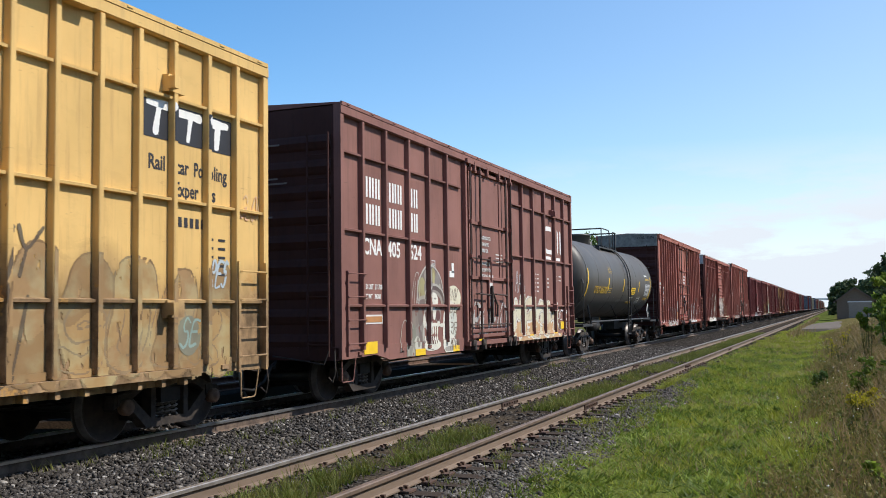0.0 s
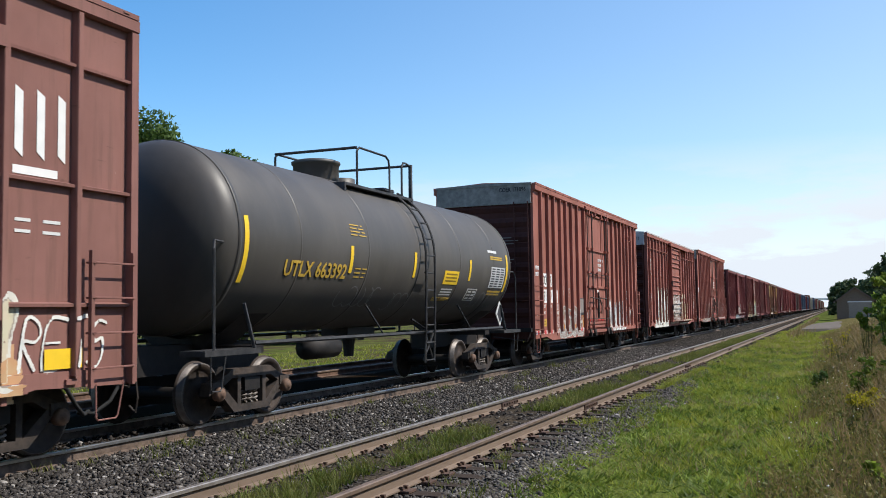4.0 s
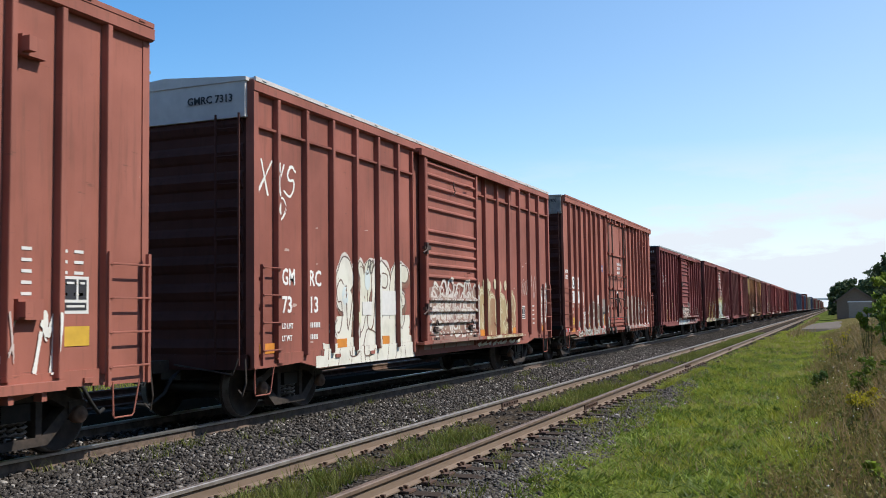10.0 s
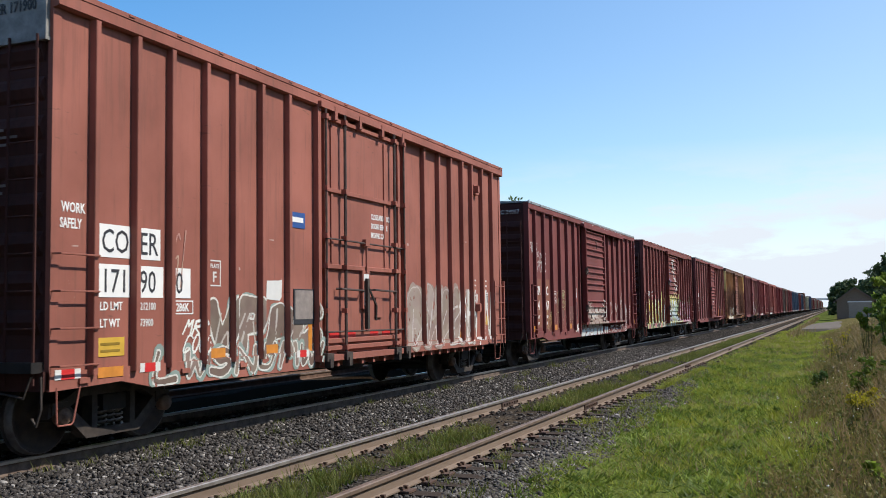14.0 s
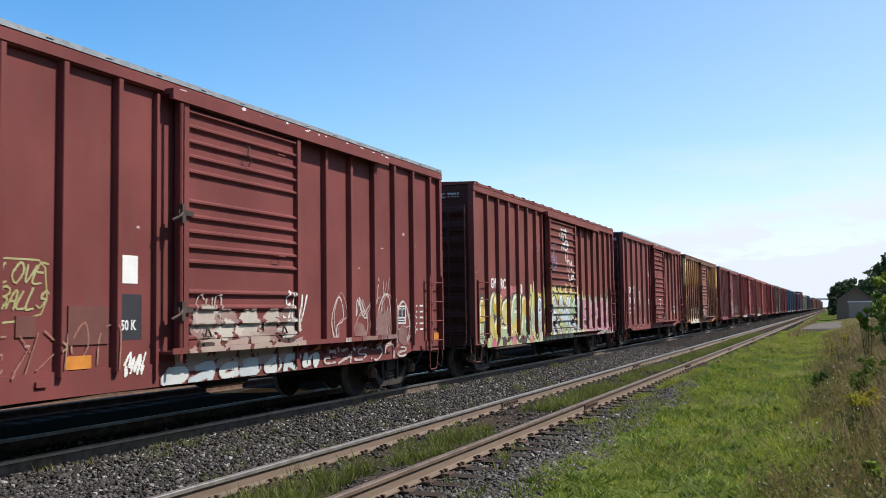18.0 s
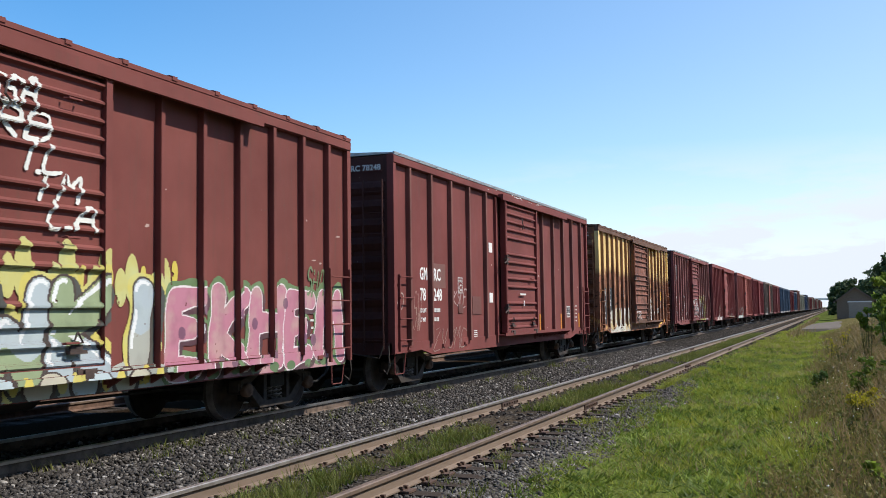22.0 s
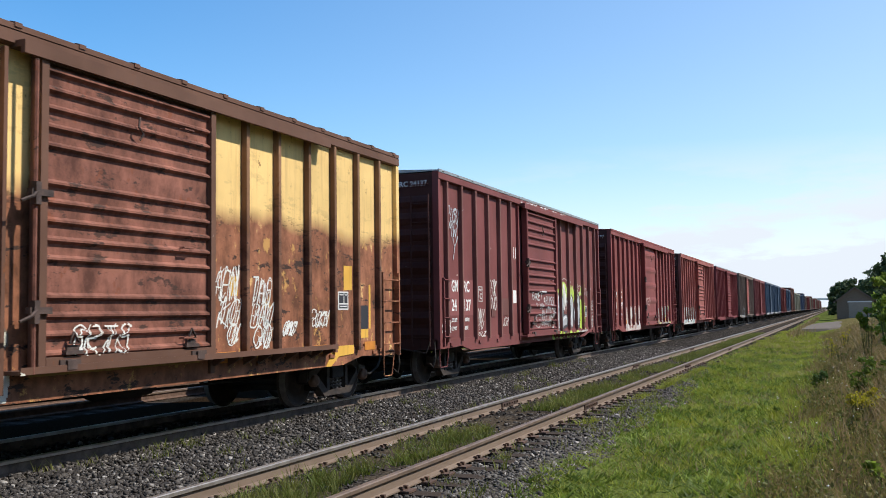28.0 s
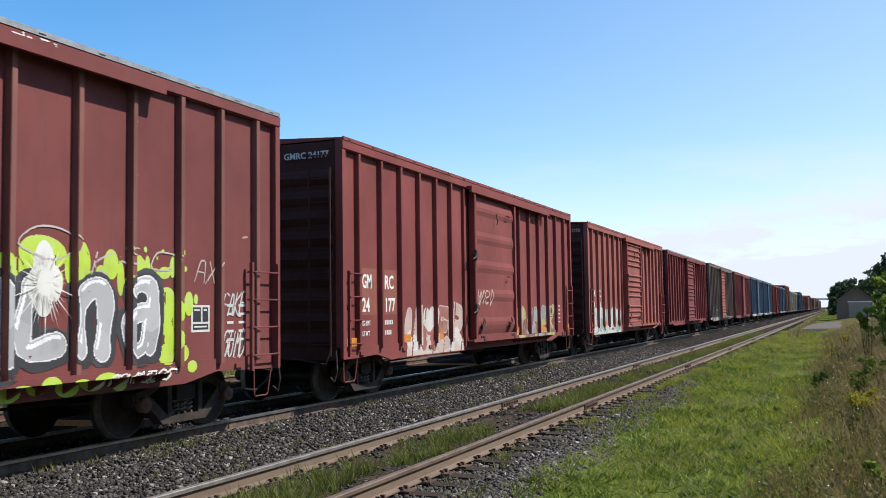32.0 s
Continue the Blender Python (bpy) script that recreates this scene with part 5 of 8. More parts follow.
for a in (13.68, 13.98, 14.28):
    part("logo_shape", Mesh().prism([(a, 3.36), (a + 0.11, 3.28), (a + 0.11, 3.98), (a, 4.04)], "x", 1.479, 1.482), M_WHITE, cna, "white upright bar")
bars("address_line", M_WHITE, cna, 12.56, 3.1, 0.7, 0.09)
bars("address_line", M_WHITE, cna, 13.66, 3.1, 0.62, 0.09)
for i, w in enumerate(("CLOSE AND LOCK", "DOOR BEFORE", "MOVING CAR", "", "VERROUILLER LA", "PORTE AVANT DE", "DEPLACER LE WAGON")):
    if w:
        lettering("door_notice", w, 0.12, M_PALE, cna, 7.0, 3.32 - 0.155 * i, x=1.53, squeeze=0.72)
tag(cna, 5.0, 0.85, 0.5, 1.2, 97, (0.2, 0.17, 0.16), strokes=3, thick=0.01)
bars("stencil_line", M_PALE, cna, 8.1, 2.98, 0.5, 0.03, 3, x=1.53)
data_block(cna, 11.5, 2.6)
data_block(cna, 12.55, 2.5, rows=3)
data_block(cna, 13.7, 2.6, rows=2, w=0.7)
bars("notice_frame", M_PALE, cna, 0.98, 1.38, 0.76, 0.17)
bars("notice_bar", plain("tan_notice", (0.42, 0.20, 0.08)), cna, 1.01, 1.41, 0.7, 0.11, x=1.4815)
bars("white_notice", M_WHITE, cna, 5.1, 2.35, 0.3, 0.14)
bars("white_notice", M_WHITE, cna, 5.25, 2.45, 0.14, 0.22)
plate_sign(cna, 4.05, 2.32, "F")
for y, z, w in ((0.93, 0.84, 0.53), (3.18, 0.71, 0.5), (5.2, 0.71, 0.38), (14.1, 1.02, 0.55)):
    part("reflective_strip", Mesh().box(1.505, 1.51, y, y + w, z, z + 0.22 if w > 0.5 else z + 0.13), M_YEL, cna)
reflectors(cna, (6.5, 10.5, 12.9), 0.84, M_YEL, 0.35, 0.1, 1.64)
BONE, SOCKET = (0.68, 0.66, 0.58), (0.12, 0.055, 0.05)
SMOKE, OLIVE, DUST, IRON = (0.25, 0.225, 0.20), (0.31, 0.26, 0.12), (0.38, 0.35, 0.28), (0.17, 0.13, 0.12)
# shoulder and collar, helmet with its patches and brim, the bony face, the pale column
graffiti(cna, 2.7, 4.0, 0.72, 1.9, 0, 0.1, [], DK, seed=3, h=0.013, wear=0.1, label="grey sprayed figure", blobs=[
    (3.32, 1.12, 0.36, 0.44, SMOKE), (3.05, 0.82, 0.28, 0.34, (0.28, 0.26, 0.22)), (3.2, 1.45, 0.2, 0.18, (0.22, 0.17, 0.15)), (3.5, 1.5, 0.12, 0.18, IRON), (3.12, 1.15, 0.14, 0.2, (0.20, 0.20, 0.16)), (3.5, 0.9, 0.1, 0.3, IRON), (3.33, 0.92, 0.16, 0.18, (0.50, 0.49, 0.42)), (3.36, 0.98, 0.07, 0.1, (0.24, 0.21, 0.18)), (3.08, 0.76, 0.05, 0.12, DUST), (2.86, 0.8, 0.04, 0.16, DUST)])
graffiti(cna, 3.2, 4.9, 1.5, 2.6, 0, 0.1, [], DK, seed=31, h=0.012, wear=0.04, label="sprayed helmet shape", blobs=[
    (4.04, 1.94, 0.71, 0.64, (0.46, 0.44, 0.40)), (4.05, 1.93, 0.68, 0.61, IRON), (3.6, 2.05, 0.19, 0.27, OLIVE), (4.15, 2.36, 0.17, 0.15, OLIVE), (3.85, 2.34, 0.15, 0.13, (0.30, 0.27, 0.24)), (4.42, 2.22, 0.14, 0.2, (0.22, 0.19, 0.18)), (3.82, 2.08, 0.12, 0.16, (0.21, 0.18, 0.17)), (4.22, 2.25, 0.06, 0.16, (0.40, 0.36, 0.18)), (4.55, 2.08, 0.06, 0.14, DUST),
    (4.05, 1.5, 0.78, 0.34, None), (3.66, 1.84, 0.3, 0.09, (0.34, 0.31, 0.27)), (3.66, 1.80, 0.25, 0.06, IRON), (4.26, 1.88, 0.53, 0.32, (0.42, 0.39, 0.35)), (4.26, 1.86, 0.50, 0.29, (0.11, 0.075, 0.07)), (4.24, 1.80, 0.45, 0.26, (0.30, 0.26, 0.23)), (4.2, 1.72, 0.42, 0.26, None), (4.3, 1.45, 0.56, 0.3, None)])
graffiti(cna, 3.4, 4.8, 0.72, 2.1, 0, 0.1, [], DK, seed=32, h=0.011, wear=0.05, label="pale sprayed bone shapes", blobs=[
    (4.18, 1.84, 0.25, 0.17, BONE), (4.1, 1.88, 0.05, 0.02, SMOKE), (4.27, 1.87, 0.06, 0.02, SMOKE), (3.86, 1.52, 0.2, 0.17, (0.33, 0.29, 0.26)), (3.86, 1.5, 0.15, 0.12, SOCKET), (4.42, 1.52, 0.17, 0.15, (0.30, 0.26, 0.23)), (4.42, 1.5, 0.13, 0.11, SOCKET), (3.7, 1.42, 0.06, 0.13, BONE), (4.04, 1.52, 0.07, 0.17, BONE), (4.22, 1.54, 0.09, 0.14, BONE), (4.11, 1.4, 0.05, 0.1, SOCKET), (3.82, 1.3, 0.1, 0.06, (0.52, 0.49, 0.43)), (4.45, 1.33, 0.09, 0.06, BONE), (4.14, 1.32, 0.34, 0.05, BONE),
    *[(3.86 + 0.105 * k, 1.22, 0.036, 0.10, BONE) for k in range(6)], (4.05, 0.89, 0.42, 0.13, BONE), (4.05, 0.99, 0.36, 0.09, SOCKET), *[(3.74 + 0.105 * k, 0.98, 0.034, 0.09, BONE) for k in range(7)], (3.66, 1.1, 0.03, 0.14, (0.45, 0.42, 0.37)), (4.05, 0.80, 0.12, 0.03, SMOKE)])
graffiti(cna, 4.5, 5.85, 0.72, 2.25, 0, 0.1, [], DK, seed=33, h=0.012, wear=0.04, label="pale sprayed column", blobs=[
    (5.34, 1.88, 0.41, 0.29, (0.66, 0.62, 0.48)), (5.2, 1.42, 0.31, 0.42, (0.62, 0.59, 0.50)), (5.3, 1.3, 0.2, 0.3, (0.55, 0.56, 0.50)), (5.05, 0.9, 0.39, 0.24, BONE), (4.8, 1.15, 0.11, 0.4, BONE), (4.62, 1.3, 0.14, 0.05, BONE), (5.1, 0.78, 0.3, 0.05, (0.36, 0.34, 0.30))])
for k, (w_, z_) in enumerate((("ANW", 1.82), ("RP", 1.42), ("RR", 1.08), ("MIVM", 0.74))):
    tag(cna, 5.02, z_, 0.5, 0.3, 98 + k, (0.16, 0.12, 0.09), thick=0.012, word=w_, soft=False)
tag(cna, 3.05, 1.65, 0.4, 0.75, 104, (0.42, 0.38, 0.34), thick=0.012, word="3", wear=0.1)
tag(cna, 2.45, 0.76, 0.55, 0.8, 105, (0.42, 0.38, 0.34), thick=0.012, word="4", wear=0.1)
tag(cna, 9.75, 2.05, 0.75, 0.6, 96, (0.50, 0.50, 0.50), thick=0.014, word="AAA", soft=False)
CREAM = (0.62, 0.57, 0.43)
graffiti(cna, 9.5, 13.7, 0.84, 1.95, 4, 0.13, [CREAM, (0.58, 0.50, 0.36)], (0.34, 0.29, 0.24), seed=5, base=(1.32, (0.54, 0.32, 0.17)), lw=0.02, word="MEGH", halo=(0.64, 0.62, 0.55), margin=0.05)
graffiti(cna, 9.5, 13.7, 0.84, 1.3, 0, 0.1, [], DK, seed=51, blobs=[(9.9 + 0.62 * k, 1.02 + 0.08 * (k % 2), 0.22, 0.16, (0.52, 0.30, 0.155)) for k in range(7)], wear=0.1)
graffiti(cna, 6.4, 8.9, 0.95, 1.75, 4, 0.055, [(0.42, 0.38, 0.36)], (0.42, 0.38, 0.36), seed=8, wear=0.16, word="BUHO")
tag(cna, 13.75, 1.0, 1.3, 0.6, 9, thick=0.02, word="RETS", wear=0.1)
end_stencils(cna, 0.0, ((-0.4, 4.55, 0.95, 1), (-0.48, 3.95, 1.0, 2), (-0.3, 3.36, 0.52, 2)))
train.append(cna)

train.append(tank_car())


def coer(y0, L, number, paint):
    car = boxcar("box_car", "tall red-brown box car with grey end cap and graffiti", y0, L, 5.2, CO_L, CO_R, "plug", paint, end_cap=M_CAPGREY, roof=paint, door_span=(6.05, 9.25), start=0.28)
    a, b, c = number
    for y, w, words, z in ((1.01, 0.54, "CO", 2.34), (1.67, 0.44, "ER", 2.34), (1.01, 0.54, a, 1.87), (1.67, 0.5, b, 1.87), (2.36, 0.36, c, 1.87)):
        part("mark_panel", Mesh().box(1.477, 1.480, y - 0.02, y + w, z - 0.06, z + 0.33), M_WHITE, car, "white panel with dark characters")
        lettering("reporting_mark", words, 0.4, M_GREYTX, car, y + 0.05, z, x=1.482, squeeze=0.78, bold=0.0)
    lettering("safety_notice", "WORK", 0.16, M_WHITE, car, 0.44, 2.76, squeeze=0.72)
    lettering("safety_notice", "SAFELY", 0.16, M_WHITE, car, 0.42, 2.58, squeeze=0.64)
    lettering("load_limit", "LD LMT", 0.14, M_WHITE, car, 1.05, 1.66, squeeze=0.8)
    lettering("load_limit", "LT WT", 0.14, M_WHITE, car, 1.05, 1.46, squeeze=0.8)
    lettering("load_limit", "212100", 0.13, M_PALE, car, 1.74, 1.66, squeeze=0.75)
    lettering("load_limit", "73900", 0.13, M_PALE, car, 1.74, 1.46, squeeze=0.75)
    part("notice_plate", Mesh().box(1.478, 1.483, 0.99, 1.46, 1.12, 1.34), M_DULLPLATE, car)
    bars("plate_line", M_DULLYEL, car, 1.06, 1.25, 0.32, 0.03, 2, 0.05, x=1.4835)
    plate_sign(car, 3.12, 1.98, "F")
    for i, w in enumerate(("CLOSE AND LOCK", "DOORS BEFORE", "MOVING CAR")):
        lettering("door_notice", w, 0.14, M_WHITE, car, 7.93, 3.3 - 0.17 * i, x=1.53, squeeze=0.68)
    for y in (5.75, 9.44):
        part("reflective_strip", Mesh().box(1.478, 1.482, y, y + 0.12, 0.98, 1.5), M_ORANGE, car)
    for y in (6.35, 6.95, 7.85, 8.35):
        part("reflective_strip", Mesh().box(1.527, 1.531, y, y + 0.34, 1.14, 1.26), M_RED, car)
    if c == "0":
        part("blue_sign", Mesh().box(1.478, 1.484, 5.2, 5.66, 2.95, 3.2), M_SIGNBLUE, car, "blue plate with a white bar")
        part("sign_bar", Mesh().box(1.485, 1.487, 5.26, 5.6, 3.04, 3.12), M_WHITE, car)
    reflectors(car, (0.44, 1.8, 5.45) if c == "0" else (0.44, 1.15, 1.8, 5.45), 0.9, M_RED, 0.2, 0.11)
    if c == "0":
        reflectors(car, (1.0,), 0.88, M_ORANGE, 0.42, 0.12)
    reflectors(car, (3.1, 4.45, 10.25, 12.45), 1.0, M_ORANGE, 0.4, 0.13, 1.478)
    data_block(car, 13.15, 2.3, w=0.4)
    data_block(car, 13.9, 2.3, w=0.4)
    panel_sign(car, 13.95, 1.62, 0.4, 0.42)
    part("notice_plate", Mesh().box(1.478, 1.483, 13.94, 14.36, 1.26, 1.48), M_DULLPLATE, car)
    end_stencils(car, 0.28, ((0.0, 3.66, 1.05, 3), (0.16, 3.12, 0.76, 4)))
    for i, w in enumerate(("COER", a + b + c)):
        lettering("end_number", w, 0.17, M_GREYTX, car, 0.5 + 0.4 * i, 5.0, x=0.212, end=True, squeeze=0.8)
    part("steel_plate", Mesh().box(1.475, 1.49, 5.3, 5.92, 1.42, 1.98), M_GREYTX, car, "dark edged repair plate")
    part("grey_patch", Mesh().box(1.4905, 1.493, 5.34, 5.88, 1.5, 1.96), M_DULLPATCH, car)
    p = part("capacity_frame", Mesh().box(1.478, 1.480, 2.4, 2.78, 1.6, 1.615).box(1.478, 1.480, 2.4, 2.78, 1.765, 1.78).box(1.478, 1.480, 2.4, 2.415, 1.615, 1.765).box(1.478, 1.480, 2.765, 2.78, 1.615, 1.765), M_WHITE, car)
    lettering("capacity", "286K", 0.15, M_WHITE, p, 2.43, 1.64, squeeze=0.8)
    scuffs(car, 14, int(c) + 3)
    if c == "6":
        graffiti(car, 2.9, 5.8, 0.74, 1.72, 4, 0.15, [(0.265, 0.165, 0.135), None], (0.58, 0.55, 0.50), seed=11, lw=0.022, line2=((0.21, 0.165, 0.145), 0.055), word="ZEFB", wear=0.07, h=0.013)
        graffiti(car, 3.0, 5.8, 0.8, 1.6, 5, 0.03, [(0.50, 0.46, 0.42)], (0.50, 0.46, 0.42), seed=211, word="SWUMB", wear=0.11, h=0.013, slant=0.3)
        graffiti(car, 2.8, 5.9, 0.72, 1.1, 6, 0.05, [(0.32, 0.27, 0.24)], W2, seed=19, lw=0.022, wear=0.1, word="UCUSOJ", h=0.014)
        tag(car, 3.75, 2.0, 0.35, 0.28, 112, (0.55, 0.45, 0.42), thick=0.012, word="CAS", wear=0.1)
        for k, w_ in enumerate(("VVIN", "NTE", "NEO", "VVY")):
            tag(car, 2.48, 1.42 - 0.18 * k, 0.28, 0.16, 120 + k, thick=0.009, word=w_, soft=False)
        graffiti(car, 9.7, 12.1, 0.8, 1.98, 5, 0.085, [(0.66, 0.66, 0.65), (0.42, 0.40, 0.40), (0.58, 0.58, 0.58)], W1, seed=13, lw=0.022, line2=((0.10, 0.09, 0.09), 0.02), word="AONIN", soft=False, wear=0.04, h=0.013)
        graffiti(car, 9.7, 12.1, 0.78, 1.15, 0, 0.1, [], W1, seed=113, blobs=[(9.8 + 0.29 * k, 0.86, 0.09, 0.14 + 0.05 * (k % 3), W1) for k in range(8)], wear=0.12)
        tag(car, 12.5, 2.0, 0.5, 0.35, 14, (0.55, 0.47, 0.44), thick=0.012, word="GOS")
        tag(car, 12.5, 0.98, 0.8, 0.7, 114, (0.52, 0.42, 0.38), thick=0.014, word="RSX", wear=0.12)
        tag(car, 13.55, 0.92, 0.3, 0.8, 115, thick=0.03, word="M", wear=0.1)
    else:
        UMB = (0.155, 0.105, 0.085)
        TEAL = (0.23, 0.29, 0.26)
        graffiti(car, 3.05, 6.0, 0.92, 1.85, 4, 0.15, [UMB, (0.20, 0.14, 0.115)], (0.62, 0.60, 0.55), lw=0.03, seed=17, wear=0.05, word="VPAC", halo=TEAL, margin=0.012, soft=False, h=0.014)
        graffiti(car, 3.1, 5.9, 0.95, 1.7, 4, 0.02, [(0.42, 0.38, 0.34)], (0.42, 0.38, 0.34), seed=217, word="WNVZ", wear=0.12, h=0.013, slant=0.3)
        graffiti(car, 1.95, 6.0, 0.72, 1.2, 7, 0.06, [UMB, (0.24, 0.17, 0.14)], (0.60, 0.58, 0.53), lw=0.025, seed=16, wear=0.07, word="LWSNUMW", halo=TEAL, margin=0.03, h=0.014)
        tag(car, 2.55, 1.32, 0.4, 0.22, 19, thick=0.016, word="MR", soft=False)
        tag(car, 2.55, 1.08, 0.5, 0.25, 20, thick=0.016, word="COG")
        tag(car, 2.3, 1.9, 0.3, 0.8, 10, (0.42, 0.22, 0.18), thick=0.012, word="SI")
        part("paper_remnant", Mesh().prism([(4.53, 1.81), (4.9, 1.79), (4.96, 1.85), (4.97, 2.12), (4.9, 2.1), (4.55, 2.09)], "x", 1.478, 1.48), M_PALE, car, "torn white paper notice")
        graffiti(car, 9.5, 13.4, 0.84, 2.15, 4, 0.24, [(0.30, 0.225, 0.19), (0.34, 0.27, 0.235), (0.26, 0.185, 0.155)], (0.46, 0.39, 0.35), lw=0.022, seed=18, wear=0.09, word="AUNI", halo=(0.28, 0.20, 0.17), margin=0.05)
        graffiti(car, 9.5, 13.2, 0.85, 1.7, 4, 0.02, [(0.52, 0.47, 0.44)], (0.52, 0.47, 0.44), seed=38, wear=0.13, word="VWZU", slant=0.4)
        graffiti(car, 12.3, 14.6, 0.8, 2.1, 4, 0.045, [(0.62, 0.60, 0.56)], (0.62, 0.60, 0.56), seed=39, word="SHLN", soft=False, wear=0.09)
    return car


train.append(coer(46.2, 15.35, ("171", "89", "6"), P_COA))


def gmrc(label, y0, L, H, left, right, paint, top, bottom, end_words, horiz=(), cap=None, more_strips=False, mark=(0.2, 0.15, 0.0), **more):
    car = boxcar("box_car", label, y0, L, H, left, right, more.pop("door", "slide"), paint, horiz, end_cap=cap, **more)
    if top:
        da, db, dz = mark
        for (a, b), z in ((top, 2.04 + dz), (bottom, 1.61 + dz)):
            lettering("reporting_mark", a, 0.36, M_WHITE, car, left[0] + da, z, squeeze=0.72 if a == "GM" else 0.84)
            lettering("reporting_mark", b, 0.36, M_WHITE, car, left[1] + db, z, squeeze=0.86)
        lettering("load_limit", "LD LMT", 0.12, M_WHITE, car, left[0] + da, 1.36 + dz, squeeze=0.8)
        lettering("load_limit", "LT WT", 0.12, M_WHITE, car, left[0] + da, 1.17 + dz, squeeze=0.8)
        for i in range(2):
            for q in range(5 if i == 0 else 4):
                bars("stencil_digit", M_PALE, car, left[1] + db + 0.075 * q, 1.36 + dz - 0.19 * i, 0.05, 0.085)
    if end_words:
        for i, w in enumerate(end_words.split()):
            lettering("end_number", w, 0.16, M_PALE if not cap else M_GREYTX, car, 0.42 + 0.5 * i, H - 0.31, x=-0.075 if cap else -0.06, end=True)
    if not more_strips:
        reflectors(car, (0.2, 2.5, 4.2, 9.5, 11.9, 14.6), 1.0, M_ORANGE, 0.42, 0.15, 1.504)
    data_block(car, 13.65, 1.7, w=0.5, rows=5)
    panel_sign(car, 12.85, 1.36)
    return car


g = gmrc("faded red-brown box car with big white sprayed letters", 63.77, 15.5, 5.05, GM_L, GM_R, P_GMA, ("GM", "RC"), ("73", "13"), "GMRC 7313", (4.38,), M_CAP, door_z=1.03, roof=M_CAP, corner=P_GMA, peak=0.11)
tag(g, 0.2, 3.38, 1.1, 0.55, 21, thick=0.02, word="XVS")
tag(g, 0.62, 3.02, 0.35, 0.36, 25, thick=0.02, word="O")
scuffs(g, 16, 1)
tag(g, 12.75, 1.95, 0.7, 0.45, 22, (0.48, 0.38, 0.35), strokes=4, thick=0.014)
tag(g, 13.6, 1.85, 0.6, 0.7, 26, (0.48, 0.38, 0.35), strokes=2, thick=0.014)
tag(g, 14.6, 1.1, 0.7, 1.3, 23, strokes=3, thick=0.025)
plates(g, ((3.55, 1.55, 0.36, 0.24), (4.32, 1.54, 0.66, 0.46)), M_PALE)
PALEBLUE, CREAMY = (0.56, 0.62, 0.62), (0.67, 0.65, 0.57)
graffiti(g, 2.45, 5.5, 0.95, 2.55, 4, 0.2, [CREAMY, (0.62, 0.60, 0.50)], (0.10, 0.06, 0.05), lw=0.03, halo=(0.60, 0.55, 0.50), margin=0.035, seed=21, word="SYBF", shade=(0.22, 0.10, 0.075), wear=0.03, h=0.015)
graffiti(g, 2.1, 5.75, 0.72, 1.3, 0, 0.1, [], W1, seed=121, base=(1.17, CREAMY), drips=(0.16, 0.09, 0.07), wear=0.04, blobs=[(2.0, 0.78, 0.28, 0.12, CREAMY), (2.75, 1.28, 0.3, 0.3, CREAMY), (3.7, 1.3, 0.34, 0.3, CREAMY), (4.7, 1.25, 0.3, 0.26, (0.64, 0.62, 0.53)), (5.4, 1.35, 0.2, 0.45, CREAMY)])
for k, (y_, z_, w_, h_, t_) in enumerate(((2.5, 1.25, 0.7, 0.95, "SV"), (3.3, 1.2, 0.8, 1.2, "CU"), (4.2, 1.7, 0.8, 0.7, "RJ"), (4.9, 1.2, 0.5, 0.9, "S"), (3.0, 0.8, 1.1, 0.5, "JC"))):
    tag(g, y_, z_, w_, h_, 420 + k, (0.14, 0.08, 0.065), thick=0.014, word=t_)
graffiti(g, 2.4, 5.5, 1.3, 2.3, 0, 0.1, [], W1, seed=122, wear=0.14, blobs=[(2.9, 1.9, 0.12, 0.16, PALEBLUE), (3.75, 2.2, 0.1, 0.2, PALEBLUE), (4.45, 1.75, 0.1, 0.2, PALEBLUE), (3.3, 1.5, 0.1, 0.1, (0.62, 0.60, 0.42))])
tag(g, 3.72, 2.28, 0.22, 0.3, 123, (0.10, 0.09, 0.08), thick=0.012, word="BO")
tag(g, 4.4, 1.6, 0.5, 0.3, 124, (0.07, 0.06, 0.055), thick=0.02, word="NWZ", wear=0.06)
MUD = (0.30, 0.17, 0.13)
graffiti(g, 6.25, 9.15, 1.05, 2.3, 0, 0.1, [], MUD, seed=22, wear=0.12, base=(2.0, (0.27, 0.155, 0.125)), h=0.016)
for k, (za, zb, q, th) in enumerate(((1.4, 2.3, "SOBERS", 0.04), (1.15, 2.05, "BSRGABS", 0.034), (1.02, 1.7, "OUSEBSA", 0.032), (1.3, 2.2, "GRSCUBE", 0.02))):
    graffiti(g, 6.3, 9.15, za, zb, 7, th, [(0.60, 0.55, 0.50)], (0.36, 0.25, 0.21), lw=0.01, seed=29 + 71 * k, wear=0.09, h=0.013, word=q)
graffiti(g, 9.4, 12.3, 0.76, 2.05, 4, 0.19, [(0.37, 0.26, 0.13), (0.31, 0.18, 0.10)], (0.52, 0.46, 0.30), lw=0.04, seed=23, wear=0.08, shine=(0.50, 0.44, 0.29), word="OARS", halo=(0.34, 0.24, 0.14), margin=0.04)
graffiti(g, 9.3, 12.6, 0.74, 0.98, 8, 0.05, [(0.5, 0.46, 0.36)], (0.5, 0.46, 0.36), seed=24, wear=0.1)
graffiti(g, 9.4, 12.0, 2.0, 2.3, 0, 0.1, [], W2, seed=28, blobs=[(9.55 + 0.4 * k, 2.2 + 0.05 * (k % 2), 0.09, 0.13, (0.56, 0.50, 0.34)) for k in range(7)])
train.append(g)
train.append(coer(80.85, 15.35, ("171", "90", "0"), P_COB))
